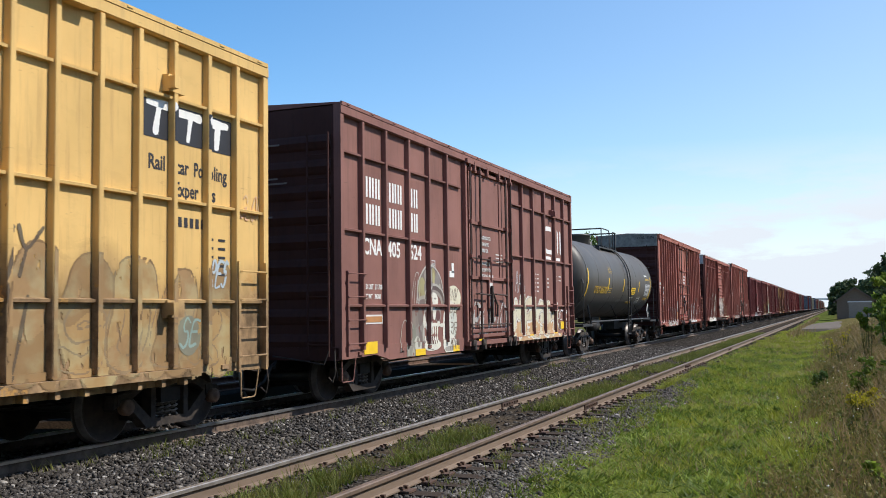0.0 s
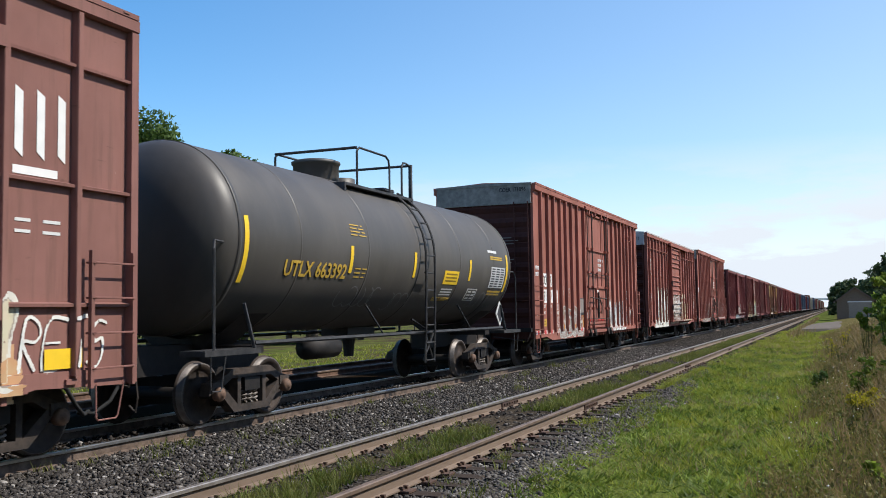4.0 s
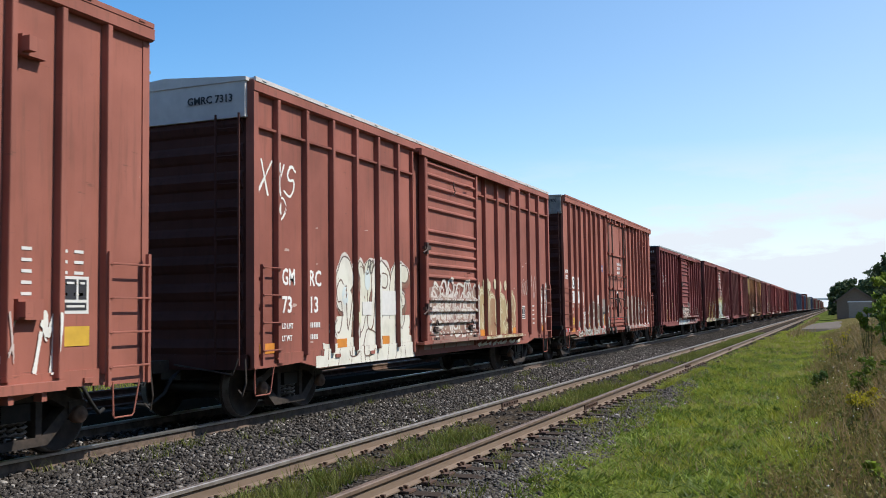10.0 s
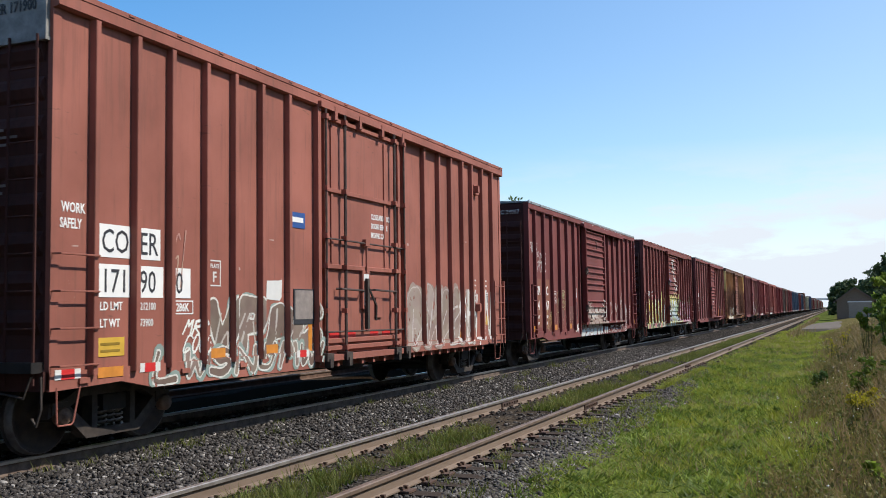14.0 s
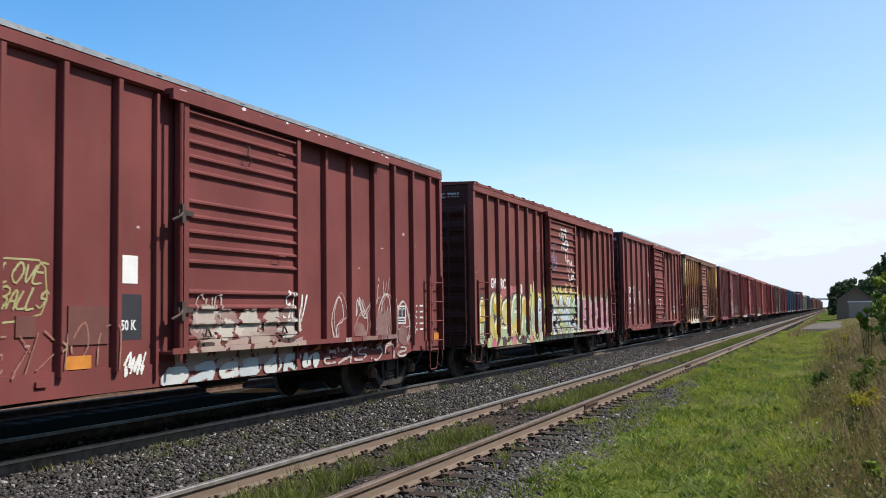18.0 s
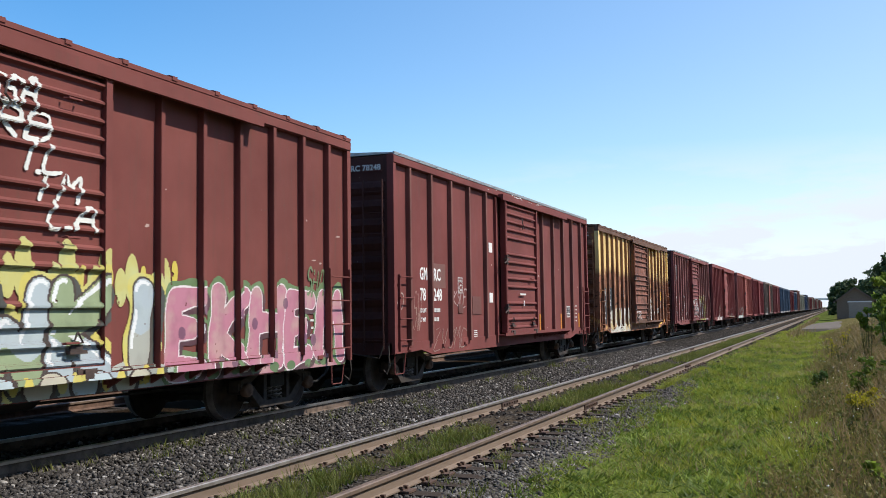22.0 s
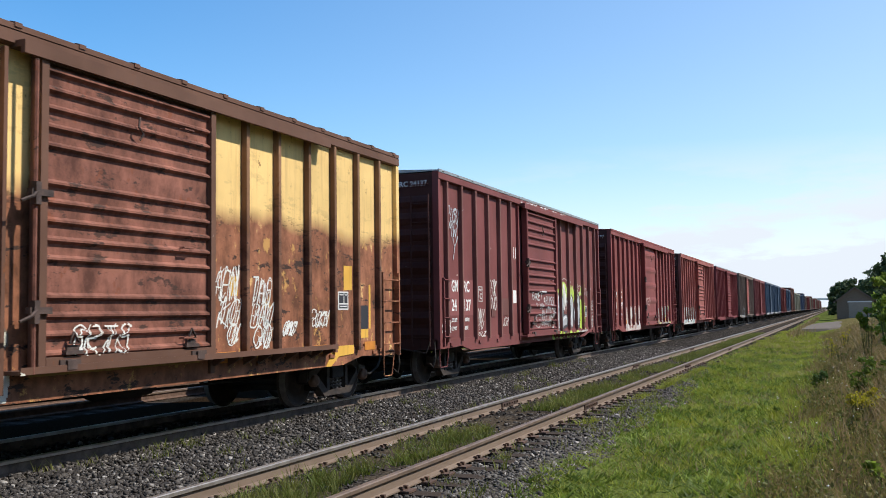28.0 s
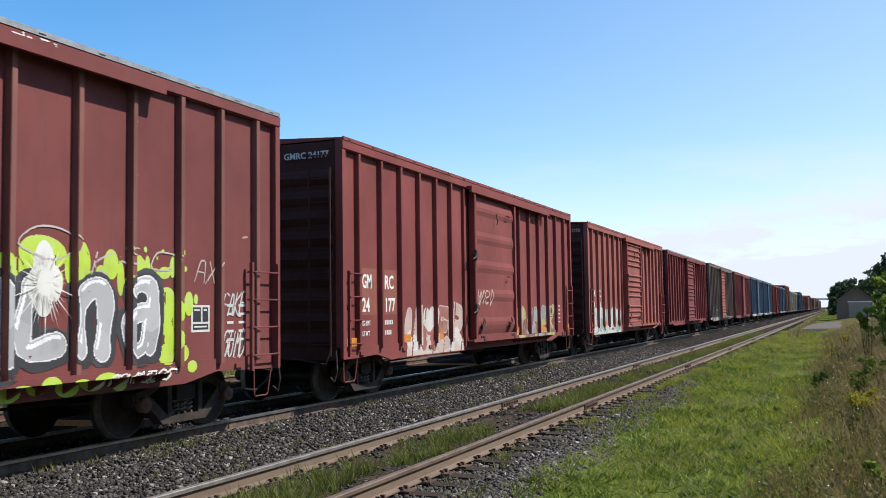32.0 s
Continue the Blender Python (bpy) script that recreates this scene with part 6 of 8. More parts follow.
g = gmrc("deep red-brown box car with white outline graffiti", 98.4, 15.0, 4.6, GM_L, [9.97, 10.86, 11.77, 12.64, 13.51, 14.38], P_GMB, ("GM", "RC"), ("24", "067"), "GMRC 24067", roof=M_GALV, seam=0.03, door_z=1.2, door_span=(6.05, 8.98))
for k, (y_, z_, w_) in enumerate(((0.25, 3.2, "AVE"), (0.8, 2.95, "JPOS"), (0.85, 2.68, "SPOO"))):
    tag(g, y_, z_, 0.75, 0.32, 36 + 100 * k, (0.6, 0.58, 0.56), thick=0.011, word=w_, wear=0.1)
plates(g, ((3.55, 1.38, 0.27, 0.22), (4.28, 1.27, 0.63, 0.44)))
M_OLIVE = spray((0.34, 0.30, 0.13))
part("tag_outline", Mesh().ribbon([(3.15, 1.52), (3.6, 1.55), (3.9, 1.62), (3.98, 1.78), (3.95, 2.12), (3.86, 2.2), (3.3, 2.2), (3.08, 2.1), (3.04, 1.75), (3.0, 1.5), (3.15, 1.52)], 0.022, 1.479), M_OLIVE, g)
tag(g, 3.3, 1.93, 0.62, 0.24, 236, (0.34, 0.30, 0.13), thick=0.013, word="LOVE")
tag(g, 3.28, 1.66, 0.66, 0.24, 237, (0.34, 0.30, 0.13), thick=0.013, word="BALLS")
tag(g, 3.08, 1.75, 0.14, 0.32, 238, (0.34, 0.30, 0.13), thick=0.013, word="I")
part("black_patch", Mesh().box(1.4762, 1.4775, 5.1, 5.5, 1.3, 1.85), M_GREYTX, g)
lettering("capacity", "50 K", 0.17, M_WHITE, g, 5.13, 1.42, x=1.479, squeeze=0.8)
tag(g, 5.12, 0.85, 0.35, 0.3, 37, strokes=3, thick=0.02)
PINKW = (0.56, 0.49, 0.46)
graffiti(g, 10.25, 13.6, 0.95, 2.0, 4, 0.014, [PINKW], PINKW, seed=31, h=0.011, wear=0.05, word="1234", slant=0.02)
graffiti(g, 10.3, 13.65, 0.93, 1.95, 4, 0.009, [(0.46, 0.36, 0.34)], (0.46, 0.36, 0.34), seed=431, h=0.01, wear=0.07, word="1234", slant=0.05)
graffiti(g, 10.9, 13.5, 0.95, 1.6, 4, 0.011, [(0.46, 0.36, 0.34)], (0.46, 0.36, 0.34), seed=131, h=0.011, wear=0.09, word="OWMS", slant=0.25)
graffiti(g, 10.9, 13.3, 0.9, 1.6, 0, 0.1, [], DK, seed=132, wear=0.14, blobs=[(11.2, 1.2, 0.3, 0.22, (0.21, 0.105, 0.095)), (12.2, 1.3, 0.55, 0.35, (0.22, 0.12, 0.11)), (13.1, 1.15, 0.2, 0.2, (0.20, 0.10, 0.09))])
tag(g, 11.8, 1.85, 0.7, 0.4, 133, (0.46, 0.36, 0.34), thick=0.01, word="VLVI", wear=0.14)
flaked(g, 6.0, 12.5, 4.6, 26, 3)
scuffs(g, 10, 4)
graffiti(g, 6.2, 8.95, 1.2, 1.7, 5, 0.13, [(0.44, 0.36, 0.31), (0.28, 0.17, 0.15), (0.52, 0.46, 0.40)], (0.26, 0.15, 0.13), seed=33, wear=0.13, word="OSMOB", lw=0.02)
graffiti(g, 6.1, 9.0, 1.1, 1.3, 0, 0.1, [], W2, seed=333, wear=0.15, base=(1.24, (0.36, 0.26, 0.22)))
tag(g, 8.5, 1.45, 0.9, 0.5, 233, thick=0.018, word="SUZV", wear=0.08)
tag(g, 6.3, 1.35, 0.6, 0.5, 234, (0.46, 0.36, 0.33), thick=0.013, word="GHB", wear=0.1)
graffiti(g, 5.8, 9.7, 0.66, 0.98, 7, 0.07, [(0.54, 0.55, 0.53), (0.46, 0.50, 0.51)], (0.30, 0.18, 0.16), seed=34, wear=0.12, lw=0.014)
graffiti(g, 9.8, 13.2, 0.70, 0.98, 6, 0.022, [(0.46, 0.38, 0.36)], (0.46, 0.38, 0.36), seed=334, wear=0.12)
graffiti(g, 1.55, 2.3, 0.95, 1.55, 4, 0.014, [(0.46, 0.25, 0.10)], (0.46, 0.25, 0.10), seed=35, wear=0.1, h=0.012)
graffiti(g, 2.6, 5.0, 0.95, 1.5, 6, 0.011, [(0.30, 0.14, 0.10)], (0.30, 0.14, 0.10), seed=135, wear=0.12, h=0.012)
M_TANOLD = plain("old_orange_patch", (0.205, 0.08, 0.05), 0.8, vary=0.3)
for ya, yb in ((0.66, 1.38), (1.54, 2.24)):
    part("tan_patch", Mesh().box(1.4758, 1.4768, ya, yb, 1.1, 2.5), M_TANOLD, g)
plate_sign(g, 2.7, 1.8, "C")
part("white_notice", Mesh().box(1.478, 1.482, 5.15, 5.42, 1.98, 2.32), M_WHITE, g)
train.append(g)
g = gmrc("brown-red box car with yellow, blue and pink graffiti", 115.35, 15.2, 4.6, [0.98, 1.8, 2.62, 3.43, 4.25, 5.06], [10.16, 11.03, 11.88, 12.76, 13.62, 14.44], P_GMC, ("GM", "RC"), ("70", "01"), "GMRC 7001", roof=P_GMC, seam=0.078, more_strips=True, mark=(0.38, 0.3, 0.12))
GOLD, SAGE, LEMON, ROSE, INK = (0.52, 0.34, 0.05), (0.29, 0.36, 0.22), (0.52, 0.48, 0.17), (0.48, 0.12, 0.17), (0.07, 0.05, 0.045)
graffiti(g, 1.9, 3.9, 1.7, 2.25, 0, 0.1, [], ROSE, seed=40, blobs=((2.85, 2.0, 0.5, 0.26, (0.36, 0.09, 0.10)), (3.3, 2.05, 0.35, 0.2, (0.36, 0.09, 0.10)), (2.3, 2.0, 0.22, 0.16, (0.36, 0.09, 0.10))))
graffiti(g, 1.0, 5.5, 0.72, 1.25, 0, 0.1, [], INK, seed=48, base=(1.16, (0.40, 0.42, 0.20)), drips=(0.30, 0.36, 0.20))
graffiti(g, 0.25, 5.55, 0.76, 2.05, 5, 0.21, [GOLD, SAGE, (0.48, 0.38, 0.09), (0.33, 0.40, 0.25)], INK, lw=0.045, seed=41, shade=INK, halo=INK, margin=0.03, shine=(0.74, 0.72, 0.58), line2=((0.72, 0.69, 0.50), 0.02), wear=0.03, word="IOSRKN", h=0.016)
graffiti(g, 1.3, 2.0, 1.3, 2.1, 0, 0.1, [], INK, seed=141, blobs=[(1.72, 1.75, 0.27, 0.31, INK), (1.72, 1.75, 0.23, 0.27, GOLD), (1.66, 1.86, 0.07, 0.09, (0.74, 0.66, 0.40))])
tag(g, 4.25, 0.85, 0.45, 0.3, 142, INK, thick=0.014, word="TMS")
graffiti(g, 1.0, 5.4, 0.72, 0.95, 0, 0.1, [], INK, seed=49, blobs=[(1.5 + 0.78 * k, 0.78, 0.17, 0.15, INK if k % 2 else ROSE) for k in range(5)])
ICE = (0.40, 0.46, 0.49)
graffiti(g, 4.3, 10.7, 1.7, 2.5, 0, 0.1, [], LEMON, seed=39, h=0.014, blobs=[(4.55 + 0.13 * k, 1.95 + 0.2 * math.sin(k * 2.4) + 0.12 * math.sin(k * 0.9), 0.05 + 0.03 * (k % 3), 0.10 + 0.06 * (k % 4), LEMON) for k in range(8)] + [(5.7 + 0.2 * k, 2.02 + 0.1 * math.sin(k * 1.9), 0.06 + 0.03 * (k % 3), 0.14 + 0.08 * (k % 3), LEMON if k % 3 else (0.58, 0.46, 0.08)) for k in range(25)])
graffiti(g, 4.95, 10.45, 0.76, 2.1, 5, 0.2, [ICE, (0.38, 0.39, 0.34), (0.42, 0.48, 0.50), (0.27, 0.33, 0.19)], INK, lw=0.035, halo=(0.58, 0.50, 0.13), margin=0.07, seed=42, base=(0.97, (0.40, 0.43, 0.38)), shade=(0.08, 0.08, 0.07), shine=(0.74, 0.75, 0.74), wear=0.03, word="RAWKI", soft=False, h=0.016)
graffiti(g, 5.2, 10.3, 0.71, 0.98, 0, 0.1, [], INK, seed=143, blobs=[(5.5 + 0.68 * k, 0.8, 0.24, 0.2, INK) for k in range(7)] + [(5.5 + 0.68 * k, 0.82, 0.19, 0.16, (0.48, 0.56, 0.58) if k % 2 else (0.50, 0.46, 0.36)) for k in range(7)] + [(5.85 + 0.68 * k, 0.86, 0.07, 0.12, (0.60, 0.50, 0.12)) for k in range(7)])
PINK, PLUM = (0.46, 0.19, 0.25), (0.20, 0.09, 0.14)
graffiti(g, 10.3, 15.0, 0.74, 2.0, 5, 0.16, [PINK], (0.70, 0.63, 0.63), lw=0.022, halo=(0.13, 0.20, 0.09), margin=0.07, seed=43, wear=0.03, shade=(0.10, 0.05, 0.06), base=(0.98, (0.42, 0.18, 0.23)), word="EKHEM", soft=False, h=0.016)
graffiti(g, 10.3, 14.8, 0.8, 1.95, 0, 0.1, [], PLUM, seed=144, blobs=[(10.65 + 0.42 * k, 1.35 + 0.42 * math.sin(k * 2.3), 0.075, 0.085, PLUM) for k in range(10)] + [(10.8 + 0.5 * k, 0.8, 0.12, 0.07, (0.12, 0.18, 0.09)) for k in range(8)], wear=0.08)
tag(g, 13.75, 1.85, 0.6, 0.5, 145, (0.15, 0.20, 0.10), thick=0.02, word="SHA", wear=0.1)
for k, (w_, z_, y_) in enumerate((("GSA", 3.75, 7.3), ("RB", 3.42, 7.5), ("IL", 3.1, 7.75), ("TM", 2.8, 7.95), ("LA", 2.5, 8.2))):
    tag(g, y_, z_, 0.75, 0.38, 44 + k, thick=0.026, word=w_, wear=0.1)
for k, (y_, z_, w_) in enumerate(((6.3, 3.1, "SE"), (6.4, 2.75, "UW"), (5.05, 3.0, "Y"))):
    tag(g, y_, z_, 0.5, 0.5, 246 + k, (0.27, 0.20, 0.36), thick=0.014, word=w_, wear=0.08)
for z_ in (2.45, 2.85):
    part("white_stroke", Mesh().box(1.478, 1.481, 5.28, 5.35, z_, z_ + 0.28), M_PALE, g)
part("white_notice", Mesh().box(1.478, 1.481, 3.75, 3.9, 2.05, 2.3), M_PALE, g)
scuffs(g, 14, 5)
train.append(g)
g = gmrc("even red-brown box car with a corrugated sliding door", 132.3, 15.4, 4.66, WD_L, WD_R, P_GMD, ("GM", "RC"), ("78", "248"), "GMRC 78248", roof=M_GALV, seam=0.03, post_mat=P_DULLPOST, frame_mat=P_GMD, door_z=1.06, door_span=(6.38, 9.2), more_strips=True, mark=(0.6, 0.22, 0.22))
part("brown_patch", Mesh().box(1.4758, 1.4772, 2.02, 2.78, 2.1, 2.62), plain("brown_patch_paint", (0.175, 0.08, 0.066)), g)
for z in (1.8, 3.04):
    part("white_notice", Mesh().box(1.478, 1.482, 5.62, 5.87, z, z + 0.24), M_WHITE, g)
plate_sign(g, 3.52, 2.0, "C")
plates(g, ((3.5, 1.55, 0.3, 0.2), (4.4, 1.52, 0.6, 0.42)))
lettering("door_mark", "0", 0.2, M_WHITE, g, 7.85, 1.72, x=1.652)
bars("door_stencil", M_PALE, g, 7.55, 2.0, 0.5, 0.045, x=1.652)
upright_strips(g, (0.88, 3.1, 5.36, 9.85, 12.12, 14.3))
tag(g, 3.2, 1.7, 0.8, 0.4, 52, (0.48, 0.36, 0.34), thick=0.012, word="KSLE")
tag(g, 1.0, 1.2, 0.4, 0.8, 53, (0.36, 0.2, 0.17), thick=0.01, word="SW", wear=0.1)
tag(g, 0.25, 1.6, 0.3, 0.4, 54, (0.42, 0.28, 0.25), thick=0.012, word="O")
flaked(g, 5.4, 10.5, 4.66, 22, 6)
scuffs(g, 7, 6)
graffiti(g, 2.0, 3.9, 0.76, 1.25, 5, 0.012, [(0.30, 0.185, 0.16)], (0.30, 0.185, 0.16), seed=51, wear=0.14, word="ZVSMC", h=0.012, slant=0.2)
bars("stencil_line", M_PALE, g, 4.5, 1.12, 0.22, 0.025, 6, 0.02)
train.append(g)
yel = boxcar("box_car", "rusted yellow box car with a brown corrugated door and white graffiti", 149.4, 15.1, 4.6, [0.74, 1.6, 2.44, 3.28, 4.12, 4.96], [9.95, 10.8, 11.7, 12.55, 13.4, 14.25], "slide", P_YEL, door_mat=P_YDOOR, end_mat=P_YEND, roof=P_YDARK, frame_mat=P_YDARK, door_z=1.1, chord_mat=P_YDARK, post_mat=P_YPOST, door_span=(5.95, 9.05), seam=0.075)
plate_sign(yel, 4.35, 2.0, "C")
for y in (0.8, 1.72):
    part("black_patch", Mesh().box(1.4762, 1.4775, y + 0.02, y + 0.66, 1.05, 2.4), M_GREYTX, yel, "black painted number panel")
for y, words, z in ((0.86, "GM", 2.1), (1.74, "RC", 2.1), (0.82, "100", 1.72), (1.74, "032", 1.72)):
    lettering("reporting_mark", words, 0.34, M_PALE, yel, y, z, x=1.479, squeeze=0.86)
for y in (0.9, 1.76):
    bars("stencil_line", M_PALE, yel, y, 1.42, 0.36, 0.06, 2, 0.12, x=1.479)
lettering("end_number", "GMRC 100032", 0.17, M_PALE, yel, 0.2, 4.25, x=-0.06, end=True)
CR = (0.62, 0.58, 0.48)
graffiti(yel, 2.0, 5.75, 0.74, 1.7, 5, 0.16, [CR, (0.58, 0.42, 0.2), (0.60, 0.57, 0.50)], (0.14, 0.11, 0.09), lw=0.025, shine=W1, seed=61, base=(1.05, (0.60, 0.56, 0.48)), wear=0.1, word="SMWR", soft=False)
for y_, z_, w_, h_, t_, sd in ((9.2, 1.75, 0.6, 0.5, "AEN", 62), (9.3, 1.4, 0.55, 0.4, "KG", 63), (9.5, 1.15, 0.3, 0.3, "O", 162), (10.1, 1.7, 0.55, 0.45, "TAS", 64), (10.1, 1.38, 0.6, 0.38, "BAK", 65), (10.15, 1.08, 0.5, 0.35, "OO", 163), (10.95, 1.25, 0.4, 0.22, "OMZ", 66), (11.78, 1.35, 0.6, 0.3, "FOKN", 67), (6.4, 1.15, 1.0, 0.35, "SRTS", 68)):
    tag(yel, y_, z_, w_, h_, sd, thick=0.012, word=t_, wear=0.1)
    tag(yel, y_ + 0.05, z_, w_ * 0.85, h_, sd + 200, strokes=4, thick=0.009, wear=0.1)
reflectors(yel, (2.5, 9.3, 11.9, 13.7), 0.92, M_ORANGE, 0.42, 0.15, 1.504)
panel_sign(yel, 12.77, 1.64, 0.37, 0.32)
# bare yellow patches left where placards and lettering were masked
M_MASKED = car_paint("masked_yellow_paint", (0.62, 0.35, 0.06), 0.35, 0.3, dirt=(0.16, 0.075, 0.035))
for y, z, w, h in ((12.98, 1.99, 0.30, 0.42), (13.93, 1.3, 0.07, 0.8), (11.77, 1.14, 0.10, 0.47), (9.13, 1.08, 0.13, 0.75), (0.30, 1.05, 0.14, 0.55), (9.62, 1.85, 0.2, 0.28)):
    part("yellow_patch", Mesh().box(1.4758, 1.4772, y, y + w, z, z + h), M_MASKED, yel, "bare yellow paint patch")
part("black_patch", Mesh().box(1.4758, 1.4772, 13.49, 13.9, 1.3, 1.72), M_GREYTX, yel, "black painted panel")
part("yellow_patch", Mesh().box(1.4758, 1.4772, 13.49, 13.9, 1.14, 1.295), M_MASKED, yel)
part("bolster_plate", Mesh().prism([(12.29, 0.70), (12.47, 0.70), (12.72, 0.85), (13.27, 0.88), (13.27, 1.03), (12.58, 1.03)], "x", 1.502, 1.512), M_MASKED, yel, "yellow painted sill gusset")
M_SILLPAINT = car_paint("worn_sill_paint", (0.30, 0.18, 0.06), 0.6, 0.5, dirt=(0.10, 0.055, 0.03))
for y, w in ((6.0, 2.9), (9.2, 2.0)):
    part("sill_paint", Mesh().box(1.502, 1.506, y, y + w, 0.955, 0.995), M_SILLPAINT, yel, "worn yellow paint on the sill")
train.append(yel)
g = gmrc("wine-red box car with silver and lime graffiti", 166.5, 14.9, 4.62, [0.52, 1.4, 2.3, 3.18, 4.06, 4.92], [9.8, 10.75, 11.65, 12.56, 13.43, 14.3], P_GME, ("GM", "RC"), ("24", "137"), "GMRC 24137", roof=M_GALV, seam=0.03, post_mat=P_WORNPOST, frame_mat=P_GME, door_span=(5.95, 8.95), more_strips=True, mark=(0.36, 0.2, 0.0))
LIME = (0.46, 0.62, 0.07)
graffiti(g, 8.9, 13.3, 0.71, 2.5, 0, 0.1, [], LIME, seed=69, h=0.014, blobs=[(9.1 + 0.16 * k, 1.95 + 0.12 * math.sin(k * 1.9) + 0.14 * min(1, k / 5), 0.06 + 0.035 * (k % 3), 0.09 + 0.05 * (k % 4), LIME) for k in range(22)] + [(9.05 + 0.1 * (k % 2), 1.05 + 0.2 * k, 0.13, 0.16, LIME) for k in range(5)] + [(8.85 + 0.09 * k, 2.15 + 0.13 * math.sin(k * 2.7), 0.018 + 0.01 * (k % 2), 0.02, LIME) for k in range(9)] + [(11.5 + 0.11 * k, 2.3 + 0.12 * math.sin(k * 2.1), 0.02 + 0.012 * (k % 2), 0.026, LIME) for k in range(12)] + [(8.95 + 0.42 * k, 0.80 + 0.05 * (k % 2), 0.14 + 0.03 * (k % 3), 0.10, LIME) for k in range(7)] + [(12.35 + 0.1 * (k % 2), 1.1 + 0.18 * k, 0.16, 0.14, LIME) for k in range(5)] + [(10.3, 2.27, 0.33, 0.2, LIME), (12.7, 1.1, 0.1, 0.1, LIME), (12.8, 1.75, 0.09, 0.15, LIME), (12.95, 1.8, 0.05, 0.08, LIME), (12.85, 0.92, 0.09, 0.07, LIME), (8.35, 2.36, 0.1, 0.08, LIME), (8.58, 2.18, 0.08, 0.07, LIME)])
graffiti(g, 9.15, 12.3, 1.0, 2.12, 4, 0.155, [(0.44, 0.445, 0.45), (0.34, 0.345, 0.35), (0.40, 0.405, 0.41)], (0.05, 0.05, 0.055), lw=0.03, halo=(0.07, 0.07, 0.075), margin=0.035, seed=72, shade=(0.05, 0.05, 0.055), shine=(0.78, 0.78, 0.78), word="alna", wear=0.03, h=0.014, line2=((0.70, 0.70, 0.71), 0.018), slant=0.05)
graffiti(g, 9.6, 11.0, 1.3, 2.5, 0, 0.1, [], W1, seed=73, h=0.012, blobs=[(10.3, 2.0, 0.17, 0.4, W1), (10.32, 1.95, 0.26, 0.24, W1)])
burst = Mesh()
for k in range(44):
    q, far = 2 * math.pi * k / 44, 0.40 + 0.12 * math.sin(k * 2.9) + (0.28 if 22 < k < 44 and k % 3 == 0 else 0.0)
    cy, cz = 10.31 + 0.5 * far * math.cos(q), 1.96 + far * math.sin(q) * 0.9
    py, pz = 0.013 * math.sin(q), 0.013 * math.cos(q)
    burst.prism([(10.31 - py, 1.96 + pz), (10.31 + py, 1.96 - pz), (10.31 + (cy - 10.31) * 1.5, cz)], "x", 1.508, 1.509 + 0.0001 * (k % 7))
part("paint_burst", burst, spray(W1), g, "white sprayed starburst", kind="stuff")
for k, (y_, z_, w_, h_, t_) in enumerate(((9.0, 2.3, 0.8, 0.04, "I"), (12.9, 2.0, 0.5, 0.35, "AX"), (11.0, 2.05, 0.3, 0.3, "K"), (11.5, 2.2, 0.3, 0.25, "S"), (9.9, 2.2, 0.9, 0.35, "O"), (12.0, 2.15, 0.6, 0.25, "C"))):
    tag(g, y_, z_, w_, h_, 73 + 30 * k, (0.50, 0.43, 0.42), thick=0.011, word=t_, wear=0.08)
tag(g, 13.5, 1.55, 0.55, 0.35, 274, W2, thick=0.012, word="FAKE")
tag(g, 13.5, 0.98, 0.55, 0.4, 275, W2, thick=0.014, word="GUMD")
tag(g, 11.0, 0.76, 1.4, 0.18, 276, W1, thick=0.013, word="SIMTSES")
tag(g, 11.05, 0.75, 1.3, 0.17, 277, W1, strokes=5, thick=0.01)
flaked(g, 5.6, 10.4, 4.62, 70, 7)
scuffs(g, 10, 8)
for k, (y_, z_, w_, h_, t_, q_) in enumerate(((6.45, 1.86, 1.0, 0.24, "RAKET", 0.014), (7.75, 1.72, 0.9, 0.3, "RUSS", 0.012), (7.2, 1.62, 0.32, 0.17, "SFL", 0.011), (7.25, 1.45, 0.32, 0.17, "JMS", 0.011), (7.68, 1.5, 0.6, 0.2, "JTD", 0.015), (6.8, 1.68, 0.4, 0.14, "N", 0.012), (8.3, 1.35, 0.45, 0.3, "OX", 0.014))):
    tag(g, y_, z_, w_, h_, 174 + k, (0.52, 0.56, 0.57) if k in (1, 4, 6) else W2, thick=q_, word=t_, wear=0.08)
tag(g, 6.75, 1.08, 1.9, 0.4, 68, W2, thick=0.013, word="GAWC", wear=0.09)
tag(g, 7.3, 1.12, 0.8, 0.36, 168, W2, strokes=5, thick=0.008, wear=0.09)
lettering("door_mark", "0", 0.2, M_WHITE, g, 7.5, 1.82, x=1.652)
bars("stencil_line", M_PALE, g, 7.3, 2.1, 0.5, 0.045, x=1.652)
CHROME = (0.46, 0.54, 0.58)
tag(g, 0.62, 3.55, 0.68, 0.4, 71, CHROME, thick=0.016, word="RUSU", wear=0.1)
tag(g, 0.66, 3.25, 0.55, 0.35, 66, CHROME, thick=0.013, word="MW", wear=0.1)
tag(g, 0.85, 2.75, 0.4, 0.55, 166, CHROME, thick=0.016, word="Y")
for y_, z_, w_, h_, t_, sd in ((3.26, 1.95, 0.55, 0.4, "SEOK", 76), (3.24, 1.62, 0.6, 0.35, "KNO", 77), (2.36, 1.3, 0.55, 0.38, "DNY", 116), (2.38, 1.12, 0.5, 0.25, "MV", 118), (0.2, 1.12, 0.4, 0.28, "KRSH", 79), (4.25, 1.2, 0.45, 0.24, "JCR", 117), (2.36, 0.98, 0.6, 0.13, "SILZ", 78)):
    tag(g, y_, z_, w_, h_, sd, thick=0.013, word=t_)
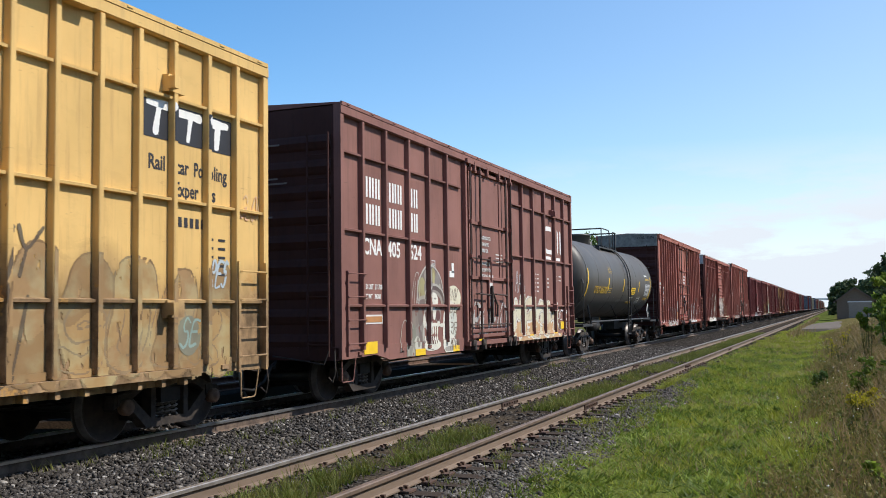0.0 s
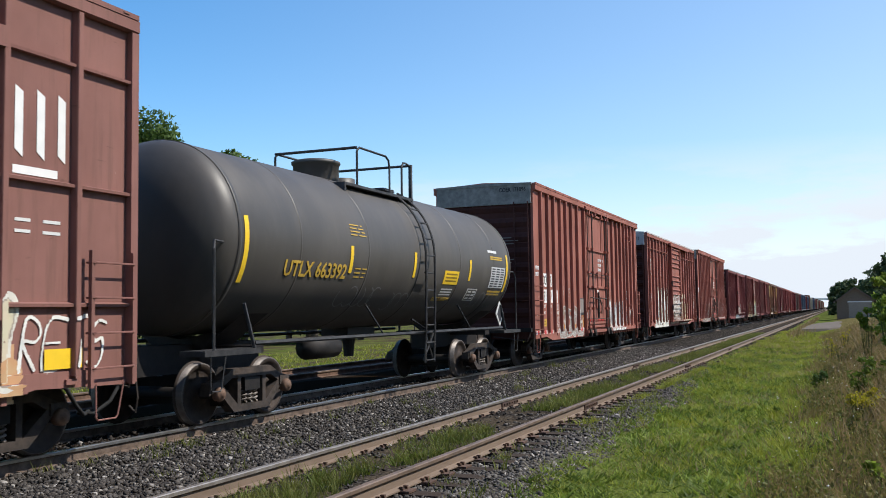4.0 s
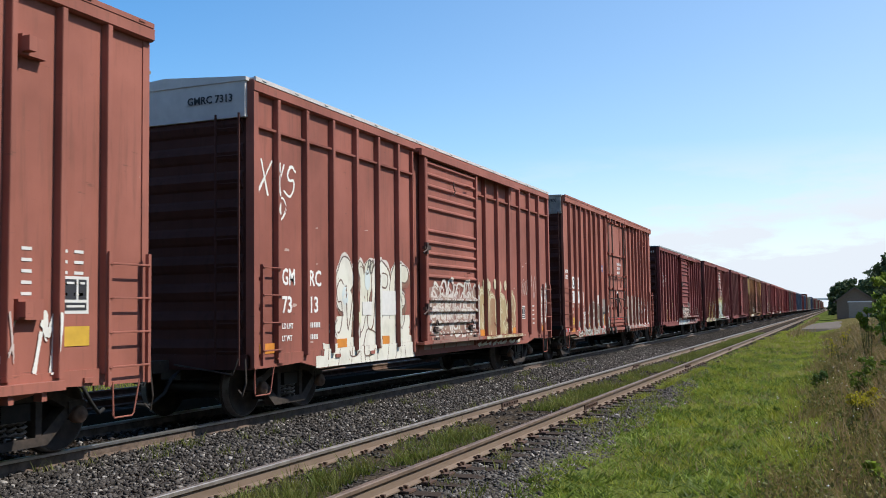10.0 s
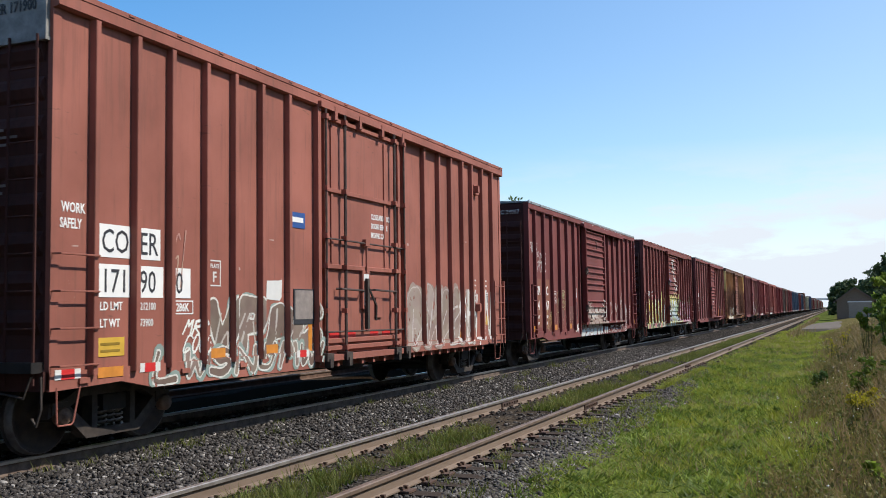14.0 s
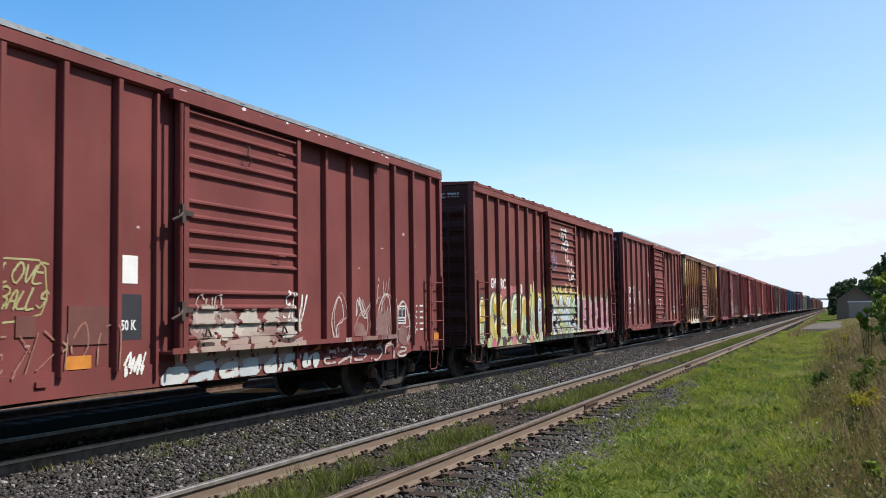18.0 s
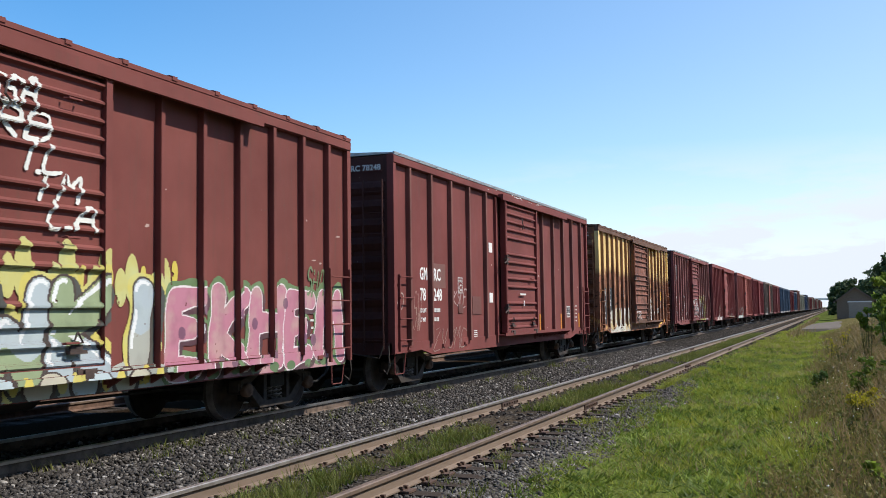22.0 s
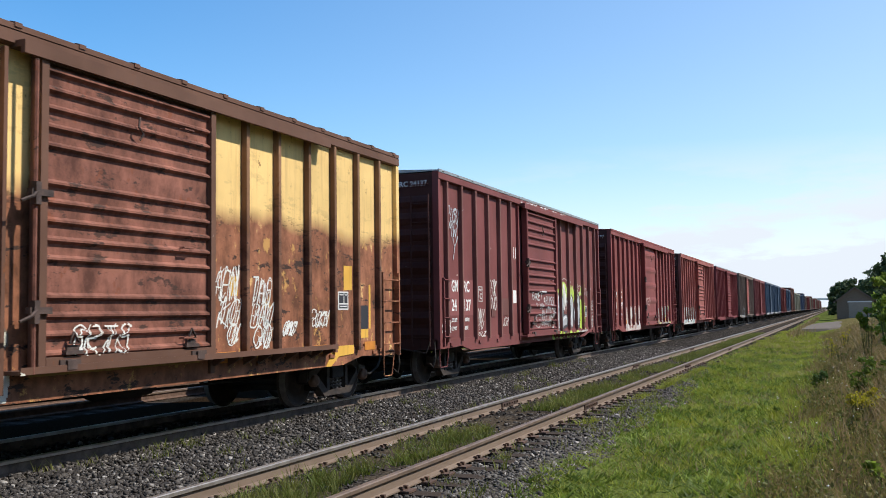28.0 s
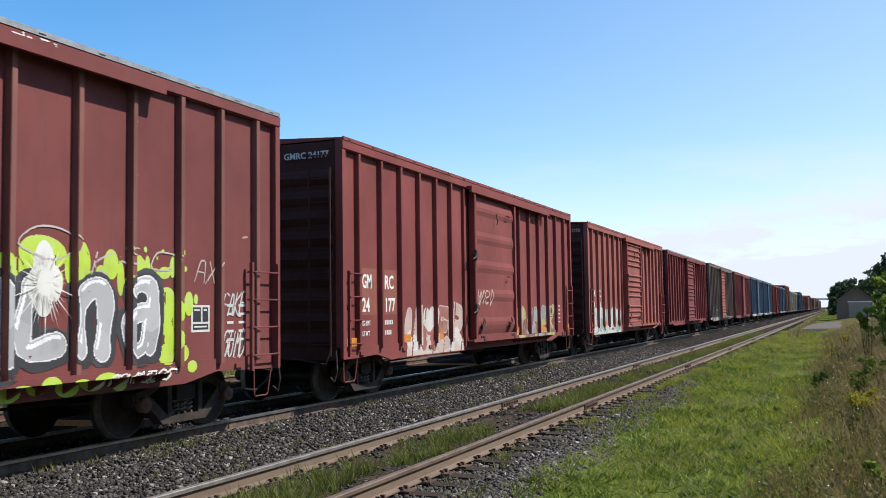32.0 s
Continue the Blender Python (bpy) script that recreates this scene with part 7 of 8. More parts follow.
plates(g, ((3.5, 1.45, 0.27, 0.2), (4.22, 1.47, 0.6, 0.44)))
M_PRIMER = plain("pink_primer_patch", (0.23, 0.078, 0.074), 0.8, vary=0.15)
part("primer_patch", Mesh().box(1.4758, 1.4768, 0.62, 1.34, 1.5, 2.32), M_PRIMER, g)
part("primer_patch", Mesh().box(1.4758, 1.4768, 1.46, 2.24, 1.5, 2.32), M_PRIMER, g)
plate_sign(g, 2.6, 1.82, "C")
for y in (5.3, 5.47):
    part("white_stroke", Mesh().box(1.478, 1.481, y, y + 0.04, 2.98, 3.28), M_WHITE, g)
part("white_notice", Mesh().box(1.478, 1.482, 5.18, 5.5, 1.79, 2.13), M_WHITE, g)
train.append(g)
g = gmrc("bright red-brown box car with pink and grey graffiti", 183.4, 15.3, 4.61, [0.64, 1.55, 2.42, 3.32, 4.2, 5.05], [9.95, 10.85, 11.75, 12.65, 13.55, 14.5], P_GMF, ("GM", "RC"), ("24", "177"), "GMRC 24177", mark=(0.22, 0.23, 0.0), roof=P_GMF, door="flat", door_span=(6.2, 9.3))
M_TANPATCH = plain("tan_patch_paint", (0.24, 0.085, 0.062), 0.8, vary=0.2)
part("tan_patch", Mesh().box(1.4762, 1.478, 0.72, 1.44, 1.55, 2.4), M_TANPATCH, g)
part("tan_patch", Mesh().box(1.4762, 1.478, 1.63, 2.32, 1.55, 2.4), M_TANPATCH, g)
graffiti(g, 2.7, 5.8, 0.74, 1.75, 4, 0.16, [(0.50, 0.36, 0.33), (0.62, 0.58, 0.54), (0.32, 0.12, 0.10)], (0.58, 0.50, 0.46), word="UMER", seed=81, base=(1.0, (0.56, 0.47, 0.42)), wear=0.12)
graffiti(g, 9.3, 13.4, 0.8, 1.75, 6, 0.15, [(0.24, 0.25, 0.24), (0.42, 0.35, 0.13), (0.18, 0.09, 0.08), (0.34, 0.35, 0.33)], (0.46, 0.42, 0.36), word="SRANEK", seed=82, wear=0.08)
graffiti(g, 6.3, 7.5, 1.7, 2.1, 4, 0.025, [(0.5, 0.34, 0.3)], (0.5, 0.34, 0.3), seed=83)
train.append(g)
train.append(gmrc("salmon-red box car with pale sprayed letters", 200.95, 15.2, 4.58, GM_L, GM_R, P_SAL, ("GM", "RC"), ("24", "176"), "GMRC 24176", roof=P_SAL))
graffiti(train[-1], 0.9, 5.4, 0.74, 1.7, 5, 0.17, [(0.52, 0.55, 0.48), W2, (0.30, 0.36, 0.34)], (0.16, 0.16, 0.15), word="BRASE", seed=91, base=(0.95, (0.55, 0.56, 0.50)))
far_cars = [("dark wine box car", P_RED2, 4.55, "slide"), ("grey-brown box car with a red door", P_DRAB, 4.6, "slide"), ("wine-red box car", P_GME, 4.6, "slide"), ("blue box car with a pale sill", P_BLUE, 4.65, "slide"), ("blue box car with a pale sill", P_BLUE, 4.65, "slide"), ("deep red box car", P_GMB, 4.6, "flat"), ("blue box car with a pale sill", P_BLUE, 4.65, "slide"), ("tall chestnut box car", P_TALL, 5.2, "plug"), ("dusty cream box car", P_CREAM, 4.5, "flat"), ("dusty cream box car", P_CREAM, 4.5, "flat"), ("navy box car", P_NAVY, 4.5, "flat"), ("tall navy box car", P_NAVY, 5.0, "plug")]
tail = [("dusty cream box car", P_CREAM, 4.5, "flat"), ("tall chestnut box car", P_TALL, 5.1, "plug"), ("pale grey box car", P_DRAB, 4.4, "flat"), ("deep red box car", P_GMB, 4.6, "slide"), ("dark wine box car", P_RED2, 4.6, "slide")]
y_next = 217.7
for i in range(30):
    lab, paint, H, dr = (far_cars[i] if i < len(far_cars) else tail[i % len(tail)])
    train.append(boxcar("box_car", lab + " far down the train", y_next, 15.2, H, GM_L, GM_R, dr, paint, fine=False, roof=M_GALV if i % 3 == 0 else paint, door_mat=P_SAL if paint is P_DRAB and i == 1 else None))
    y_next += 17.2


# ---- ground and tracks ----
def ground_z(x):
    """Height of the ground across the railway."""
    pts = ((-400, -1.2), (-60, -0.9), (-20, -0.5), (-16.5, -0.3), (-15.6, -0.19), (-12.4, -0.19), (-11.2, -0.2), (-10.95, -0.19), (-10.8, -0.175), (-7.95, -0.175), (-7.8, -0.2), (-5.56, -0.21), (-5.46, -0.16), (-4.25, -0.16), (-4.14, -0.222), (-3.95, -0.226), (-3.62, -0.222), (-3.5, -0.2), (-3.3, -0.215), (-2.9, -0.3), (-1.5, -0.34), (0.0, -0.2), (1.5, 0.0), (4.0, 0.1), (30, 0.0), (400, -0.5))
    for (a, p), (b, q) in zip(pts, pts[1:]):
        if a <= x <= b:
            return p + (q - p) * (x - a) / (b - a)
    return pts[0][1] if x < pts[0][0] else pts[-1][1]


kg = Mat("railway_ground", 0.95, 0.0, 0.0)
sx = kg.n("SeparateXYZ", Vector=kg.co)
wobble = kg.math("MULTIPLY", kg.math("SUBTRACT", kg.noise(kg.scaled(1, 0.5, 1), 1.2, 5, 0.6), 0.5), 0.9)
xx = kg.math("ADD", sx.outputs["X"], wobble)
vs = kg.n("TexVoronoi", Vector=kg.co, Scale=17.0)
stone_v = kg.n("SeparateColor", Color=vs.outputs["Color"]).outputs[0]
stones = kg.ramp(stone_v, (0.0, (0.025, 0.022, 0.02)), (0.45, (0.052, 0.046, 0.041)), (0.8, (0.10, 0.09, 0.08)), (1.0, (0.28, 0.25, 0.22)))
# gaps between stones go near black: their shade is put into the colour
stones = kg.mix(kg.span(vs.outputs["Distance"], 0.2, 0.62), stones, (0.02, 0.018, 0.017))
stones = kg.mix(kg.math("MULTIPLY", kg.span(xx, -4.3, -3.7), 0.15), stones, (0.20, 0.185, 0.165))
grass_c = kg.mix(kg.span(kg.noise(kg.scaled(1, 0.6, 1), 0.9, 6, 0.65), 0.35, 0.65), (0.06, 0.085, 0.018), (0.13, 0.145, 0.04))
dirt_c = kg.mix(kg.noise(kg.co, 3, 6, 0.7), (0.035, 0.026, 0.019), (0.10, 0.080, 0.058))
weed_c = kg.mix(kg.span(kg.noise(kg.scaled(1, 0.7, 1), 1.7, 6, 0.7), 0.35, 0.65), (0.075, 0.075, 0.025), (0.17, 0.13, 0.06))
creep = kg.math("ADD", kg.span(sx.outputs["Y"], 9.0, 21.0, 0.0, 0.15), kg.span(sx.outputs["Y"], 21.0, 30.0, 0.0, 0.68))
on_grass = kg.span(kg.math("ADD", xx, creep), -3.15, -2.95)
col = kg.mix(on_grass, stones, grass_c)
col = kg.mix(kg.span(xx, -0.6, 0.4), col, weed_c)
inner = kg.math("MULTIPLY", kg.span(xx, -5.55, -5.35), kg.span(xx, -4.2, -4.4))
col = kg.mix(inner, col, kg.mix(kg.span(kg.noise(kg.co, 2.5, 5), 0.4, 0.6), dirt_c, stones))
# dark strip under the train: its shade is put into the ground colour
train_shade = kg.math("MULTIPLY", kg.span(xx, -10.9, -10.6), kg.span(xx, -8.3, -8.6))
col = kg.mix(kg.math("MULTIPLY", train_shade, 0.85), col, (0.020, 0.014, 0.010))
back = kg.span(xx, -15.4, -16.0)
# ground behind the train is darkened too, where its shadow falls
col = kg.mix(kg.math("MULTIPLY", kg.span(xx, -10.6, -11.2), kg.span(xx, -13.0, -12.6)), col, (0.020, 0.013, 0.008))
col = kg.mix(kg.span(xx, -12.6, -13.0), col, kg.mix(kg.noise(kg.co, 6, 6, 0.7), (0.022, 0.017, 0.013), (0.065, 0.052, 0.040)))
col = kg.mix(back, col, kg.mix(kg.span(kg.noise(kg.scaled(1, 0.4, 1), 0.8, 5), 0.42, 0.58), grass_c, dirt_c))
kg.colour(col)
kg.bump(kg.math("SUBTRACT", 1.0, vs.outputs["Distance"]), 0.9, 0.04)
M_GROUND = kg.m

xs = sorted({-1500, -400, -120, -60, -40, -30, -24, -20, -18, -16.5, 400, 1500, 30, 12, 7, 4, 2.5} | {round(-15.8 + 0.3 * i, 2) for i in range(58)} | {-10.95, -10.8, -7.95, -7.8, -5.56, -5.46, -4.25, -4.14, -3.95, -3.62, -3.5, -3.3})
ys = [-300, -100, -40, -20, -10] + [round(0.5 * i, 2) for i in range(0, 121)] + [61 + 1.5 * i for i in range(30)] + [110, 125, 150, 200, 300, 450, 700, 1100, 1800, 3500]
gv = []
for y in ys:
    for x in xs:
        h = noise.noise((x * 0.9, y * 0.7, 3)) * 0.03 + noise.noise((x * 0.15, y * 0.12, 9)) * 0.05
        calm = 0.25 if -11.5 < x < -3.4 else 1.0
        gv.append((x, y, ground_z(x) + h * calm))
nx = len(xs)
gm = Mesh()
gm.add(gv, [(j * nx + i, j * nx + i + 1, (j + 1) * nx + i + 1, (j + 1) * nx + i) for j in range(len(ys) - 1) for i in range(nx - 1)])
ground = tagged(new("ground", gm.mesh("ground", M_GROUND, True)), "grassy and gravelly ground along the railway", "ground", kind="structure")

kr = Mat("rusty_rail_side", 0.85, 0.1)
kr.colour(kr.mix(kr.noise(kr.scaled(1, 0.15, 1), 8, 6, 0.65), (0.105, 0.07, 0.048), (0.235, 0.172, 0.125))).bump(kr.noise(kr.co, 30), 0.3, 0.004)
M_RAILSIDE = kr.m
M_RAILRUST = soot_metal("rust_red_rail_side", (0.075, 0.042, 0.028), (0.19, 0.11, 0.075), 0.85, 0.1)
# main track's rail side is coloured darker to paint in the train's shade
M_RAILMAIN = soot_metal("shade_dark_rail_side", (0.055, 0.036, 0.026), (0.20, 0.142, 0.105), 0.85, 0.1)
M_RAILBRIGHT = soot_metal("polished_rail_head", (0.42, 0.41, 0.41), (0.62, 0.61, 0.61), 0.28, 0.9)
M_RAILWORN = soot_metal("worn_rail_head", (0.24, 0.205, 0.175), (0.46, 0.42, 0.385), 0.4, 0.6)
M_RAILDULL = soot_metal("brown_rail_head", (0.12, 0.085, 0.062), (0.24, 0.17, 0.125), 0.55, 0.3)
kw = Mat("old_tie_timber", 0.9, 0.0, 0.1)
kw.colour(kw.mix(kw.noise(kw.scaled(1.2, 22, 22), 1.5, 6, 0.7), (0.018, 0.013, 0.010), (0.075, 0.056, 0.044))).bump(kw.noise(kw.scaled(1.5, 30, 30), 1.2, 5), 0.6, 0.01)
M_TIE = kw.m
M_PLATE = soot_metal("rusty_tie_plate", (0.05, 0.03, 0.022), (0.16, 0.09, 0.06), 0.85, 0.2)

HEAD = [(-0.036, -0.040), (-0.036, -0.008), (-0.028, 0.0), (0.028, 0.0), (0.036, -0.008), (0.036, -0.040)]
WEB = [(-0.07, -0.172), (-0.07, -0.158), (-0.012, -0.138), (-0.009, -0.05), (-0.036, -0.040), (0.036, -0.040), (0.009, -0.05), (0.012, -0.138), (0.07, -0.158), (0.07, -0.172)]


tie_rows = []


def rail_track(xc, label, heads, y0, y1, ties, near, side=M_RAILSIDE):
    """Two rails on timber ties; heads: the material of either rail's head."""
    tr = thing("railway_track", label, "railway track", kind="structure")
    for s, hm in ((-1, heads[0]), (1, heads[1])):
        x = xc + s * HALF_GAUGE
        r = part("rail", Mesh().prism([(x + a, b) for a, b in WEB], "y", y0, y1), side, tr)
        part("rail_head", Mesh().prism([(x + a, b) for a, b in HEAD], "y", y0, y1), hm, r)
        if near:
            for y in np.arange(4.3, 60, 11.9):
                b = Mesh().box(x + 0.012, x + 0.034, y, y + 0.9, -0.135, -0.052).box(x - 0.034, x - 0.012, y, y + 0.9, -0.135, -0.052)
                for i in range(6):
                    b.box(x + 0.034, x + 0.055, y + 0.08 + i * 0.145, y + 0.11 + i * 0.145, -0.108, -0.078)
                part("joint_bar", b, M_PLATE, r)
    rnd = random.Random(int(-xc * 10))
    tie = Mesh().prism([(-1.3, -0.35), (1.3, -0.35), (1.3, -0.20), (1.28, -0.183), (-1.28, -0.183), (-1.3, -0.20)], "y", -0.11, 0.11).mesh("tie", M_TIE)
    far = Mesh()
    y, n = ties[0], 0
    while y < ties[1]:
        dx, rz = rnd.uniform(-0.06, 0.06), rnd.uniform(-0.02, 0.02)
        if n < 90 and near:
            tie_rows.append(y)
            t = part("tie", tie, None, tr)
            t.matrix_local = Matrix.Translation((xc + dx, y, rnd.uniform(-0.012, 0.004))) @ Matrix.Rotation(rz, 4, "Z")
            if 4 < y < 32:
                for s in (-1, 1):
                    x = xc + s * HALF_GAUGE
                    pl = Mesh().box(x - 0.17, x + 0.17, y - 0.09, y + 0.09, -0.186, -0.166)
                    part("tie_plate", pl, M_PLATE, tr)
                    for k in (-1, 1):
                        for q in (-0.05, 0.05):
                            sp = Mesh().box(x + k * 0.082 - 0.012, x + k * 0.082 + 0.012, y + q - 0.012, y + q + 0.012, -0.166, -0.148).box(x + k * 0.072 - 0.022, x + k * 0.072 + 0.02, y + q - 0.018, y + q + 0.018, -0.148, -0.132)
                            part("spike", sp, M_PLATE, tr)
        else:
            far.box(xc - 1.3 + dx, xc + 1.3 + dx, y - 0.11, y + 0.11, -0.35, -0.19)
        y += 0.53 + rnd.uniform(-0.03, 0.03)
        n += 1
    if far.v:
        part("ties", far, M_TIE, tr, kind="stuff")
    return tr


rail_track(X_NEAR, "rusty siding track overgrown with grass", (M_RAILWORN, M_RAILDULL), -60, 900, (4.5, 120), True)
rail_track(X_FAR, "main track under the freight train", (M_RAILBRIGHT, M_RAILBRIGHT), -60, 900, (0, 100), False, side=M_RAILMAIN)
rail_track(X_THIRD, "rusty back track behind the train", (M_RAILDULL, M_RAILDULL), -60, 900, (0, 90), False, side=M_RAILRUST)


# ---- loose stones, grass and weeds ----
def heights(x):
    """ground_z for arrays."""
    px = [-60, -20, -16.5, -12.3, -11.2, -10.95, -10.8, -7.95, -7.8, -5.56, -5.46, -4.25, -4.14, -3.95, -3.62, -3.5, -3.3, -2.9, -1.5, 0.0, 1.5, 4.0, 30]
    return np.interp(x, px, [ground_z(p) for p in px])


rng = np.random.default_rng(4)


def rocks(x, y, z, size):
    """Angular broken stones: uneven six-sided blocks with cut corners."""
    n = len(x)
    base = np.array([(-1, -1, -1), (1, -1, -1), (1, 1, -1), (-1, 1, -1), (-1, -1, 1), (1, -1, 1), (1, 1, 1), (-1, 1, 1)], float) * 0.72
    v = base[None] * rng.uniform(0.35, 1.15, (n, 8, 1)) + rng.normal(0, 0.17, (n, 8, 3))
    v *= np.stack([rng.uniform(0.75, 1.5, n), rng.uniform(0.7, 1.1, n), rng.uniform(0.55, 0.95, n)], -1)[:, None]
    a = rng.uniform(0, 6.28, n)
    t = rng.uniform(-1.0, 1.0, n)
    c, s = np.cos(a)[:, None], np.sin(a)[:, None]
    vx, vy, vz = v[..., 0].copy(), v[..., 1].copy(), v[..., 2].copy()
    vy, vz = vy * np.cos(t)[:, None] - vz * np.sin(t)[:, None], vy * np.sin(t)[:, None] + vz * np.cos(t)[:, None]
    v = np.stack([vx * c - vy * s, vx * s + vy * c, vz], -1) * size[:, None, None]
    v += np.stack([x, y, z], -1)[:, None]
    quad = np.array([(0, 3, 2, 1), (4, 5, 6, 7), (0, 1, 5, 4), (2, 3, 7, 6), (0, 4, 7, 3), (1, 2, 6, 5)])
    return v.reshape(-1, 3), (quad[None] + 8 * np.arange(n)[:, None, None]).reshape(-1, 4)


kb = Mat("crushed_ballast", 0.85, 0.0, 0.3)
rp = kb.n("NewGeometry").outputs["Random Per Island"]
kb.colour(kb.mix(kb.span(kb.noise(kb.co, 25, 4), 0.3, 0.7, 0, 0.4), kb.ramp(rp, (0.0, (0.014, 0.012, 0.011)), (0.45, (0.040, 0.035, 0.032)), (0.8, (0.094, 0.084, 0.076)), (0.93, (0.16, 0.145, 0.13)), (1.0, (0.40, 0.37, 0.34))), (0.06, 0.048, 0.038)))
dusty = kb.math("MULTIPLY", kb.span(kb.n("SeparateXYZ", Vector=kb.co).outputs["X"], -4.3, -3.9), 0.15)
was = kb.b.inputs["Base Color"].links[0].from_socket
kb.colour(kb.mix(dusty, was, (0.21, 0.195, 0.175)))
M_BALLAST = kb.m


def ballast(n, xa, xb, ya, yb, power=1.0):
    x = rng.uniform(xa, xb, n)
    y = ya + (yb - ya) * rng.uniform(0, 1, n) ** power
    return x, y


def grass_edge(y):
    """Where the meadow ends and the siding's ballast begins."""
    return -3.08 - 0.012 * np.clip(y - 9, 0, 12) - 0.075 * np.clip(y - 21, 0, 9) + 0.11 * np.sin(y * 1.7) + 0.09 * np.sin(y * 0.7)


bx, by = zip(ballast(52000, -8.5, -5.65, 6.5, 45, 1.7), ballast(30000, -4.1, -2.7, 5, 34, 1.8), ballast(6000, -10.1, -8.6, 5, 40, 1.5), ballast(2200, -5.55, -4.15, 5, 40, 1.5))
bx, by = np.concatenate(bx), np.concatenate(by)
gap = np.abs(by[:, None] - np.array(tie_rows)[None, :]).min(axis=1)
on_tie = (gap < 0.12) & (bx > -6.2) & (bx < -3.5)
keep = ((bx < -4.2) | (bx < grass_edge(by) + 0.25)) & ~(on_tie & (rng.uniform(0, 1, len(bx)) < 0.85))
bx, by = bx[keep], by[keep]
size = rng.uniform(0.014, 0.036, len(bx))
V, F = rocks(bx, by, heights(bx) + size * 0.35 + rng.uniform(-0.01, 0.02, len(bx)) - np.where((bx > -4.2) & (bx < -3.55), 0.008, 0.0), size)
tagged(new("ballast_stones", scatter_mesh("ballast_stones", M_BALLAST, [V], [F])), "loose grey crushed stone between the tracks", "ballast", kind="stuff")


def blade_field(name, label, mat, x, y, h, w, lean=0.35, z=None, way=None):
    """Bent grass blades, two quads each."""
    n = len(x)
    z = heights(x) - 0.02 if z is None else z
    a, b = rng.uniform(0, 6.28, n), rng.uniform(0, 6.28, n)
    if way is not None:
        b = way + rng.normal(0, 0.5, n)
    dx, dy = np.cos(a) * w / 2, np.sin(a) * w / 2
    lx, ly = np.cos(b) * h * lean * rng.uniform(0.2, 1.3, n), np.sin(b) * h * lean * rng.uniform(0.2, 1.3, n)
    P = []
    for q, (u, wd, up) in enumerate(((0, 1, 0), (0.35, 0.85, 0.55), (1, 0.12, 1))):
        for s in (-1, 1):
            P.append(np.stack([x + s * dx * wd + lx * u, y + s * dy * wd + ly * u, z + h * up], -1))
    V = np.stack(P, 1).reshape(-1, 3)
    quad = np.array([(0, 1, 3, 2), (2, 3, 5, 4)])
    F = (quad[None] + 6 * np.arange(n)[:, None, None]).reshape(-1, 4)
    return tagged(new(name, scatter_mesh(name, mat, [V], [F])), label, "grass", kind="stuff")


def leaf_mat(name, *stops, trans=0.42):
    k = Mat(name, 0.6, 0.0, 0.25)
    g = k.n("NewGeometry").outputs["Random Per Island"]
    patch = k.noise(k.scaled(1, 0.6, 1), 0.8, 4)
    f = k.math("ADD", k.math("MULTIPLY", g, 0.55), k.span(patch, 0.3, 0.7, 0, 0.45))
    c = k.ramp(f, *[(i / (len(stops) - 1), s) for i, s in enumerate(stops)])
    k.colour(c)
    tr = k.n("BsdfTranslucent", Color=c)
    mx = k.n("MixShader", Fac=trans)
    k.t.links.new(k.b.outputs[0], mx.inputs[1])
    k.t.links.new(tr.outputs[0], mx.inputs[2])
    k.t.links.new(mx.outputs[0], k.t.nodes["Material Output"].inputs[0])
    return k.m


M_GRASS = leaf_mat("meadow_grass", (0.105, 0.12, 0.018), (0.215, 0.245, 0.027), (0.33, 0.36, 0.048), (0.42, 0.365, 0.13))
M_WEED = leaf_mat("dry_weeds", (0.095, 0.088, 0.03), (0.19, 0.16, 0.055), (0.28, 0.195, 0.095), (0.42, 0.30, 0.20))
M_STRAW = leaf_mat("straw_grass", (0.16, 0.13, 0.06), (0.26, 0.21, 0.10), (0.38, 0.32, 0.17))
M_CLOVER = leaf_mat("broad_weed_leaves", (0.055, 0.085, 0.016), (0.105, 0.155, 0.022), (0.18, 0.24, 0.045))
M_TRACKGRASS = leaf_mat("track_grass", (0.07, 0.09, 0.02), (0.15, 0.17, 0.035), (0.26, 0.25, 0.085))
M_BUSH = leaf_mat("bright_bush_leaves", (0.09, 0.135, 0.018), (0.20, 0.275, 0.038), (0.34, 0.42, 0.09), trans=0.5)
M_TREE = leaf_mat("tree_leaves", (0.03, 0.06, 0.012), (0.07, 0.12, 0.022), (0.13, 0.19, 0.04), trans=0.35)
M_WOODS = leaf_mat("far_wood_leaves", (0.024, 0.042, 0.018), (0.048, 0.076, 0.028), (0.075, 0.105, 0.042), trans=0.35)
M_BANKLEAF = leaf_mat("bank_leaves", (0.055, 0.062, 0.018), (0.115, 0.122, 0.03), (0.20, 0.18, 0.055), (0.26, 0.19, 0.085))
M_GOLD = leaf_mat("goldenrod", (0.22, 0.20, 0.01), (0.36, 0.32, 0.02), (0.50, 0.42, 0.04))
M_STEM = plain("green_stem", (0.09, 0.10, 0.03), 0.7)
M_BARK = plain("grey_bark", (0.10, 0.08, 0.06), 0.9, vary=0.45, scale=9)


def meadow(n, ya, yb, p, xa=-4.05, xb=0.9):
    y = ya + (yb - ya) * rng.uniform(0, 1, n) ** p
    hi = np.minimum(xb, 0.05 * y + 0.4)
    x = xa + (hi - xa) * rng.uniform(0, 1, n)
    ok = x > grass_edge(y) + rng.normal(0, 0.10, n)
    return x[ok], y[ok]


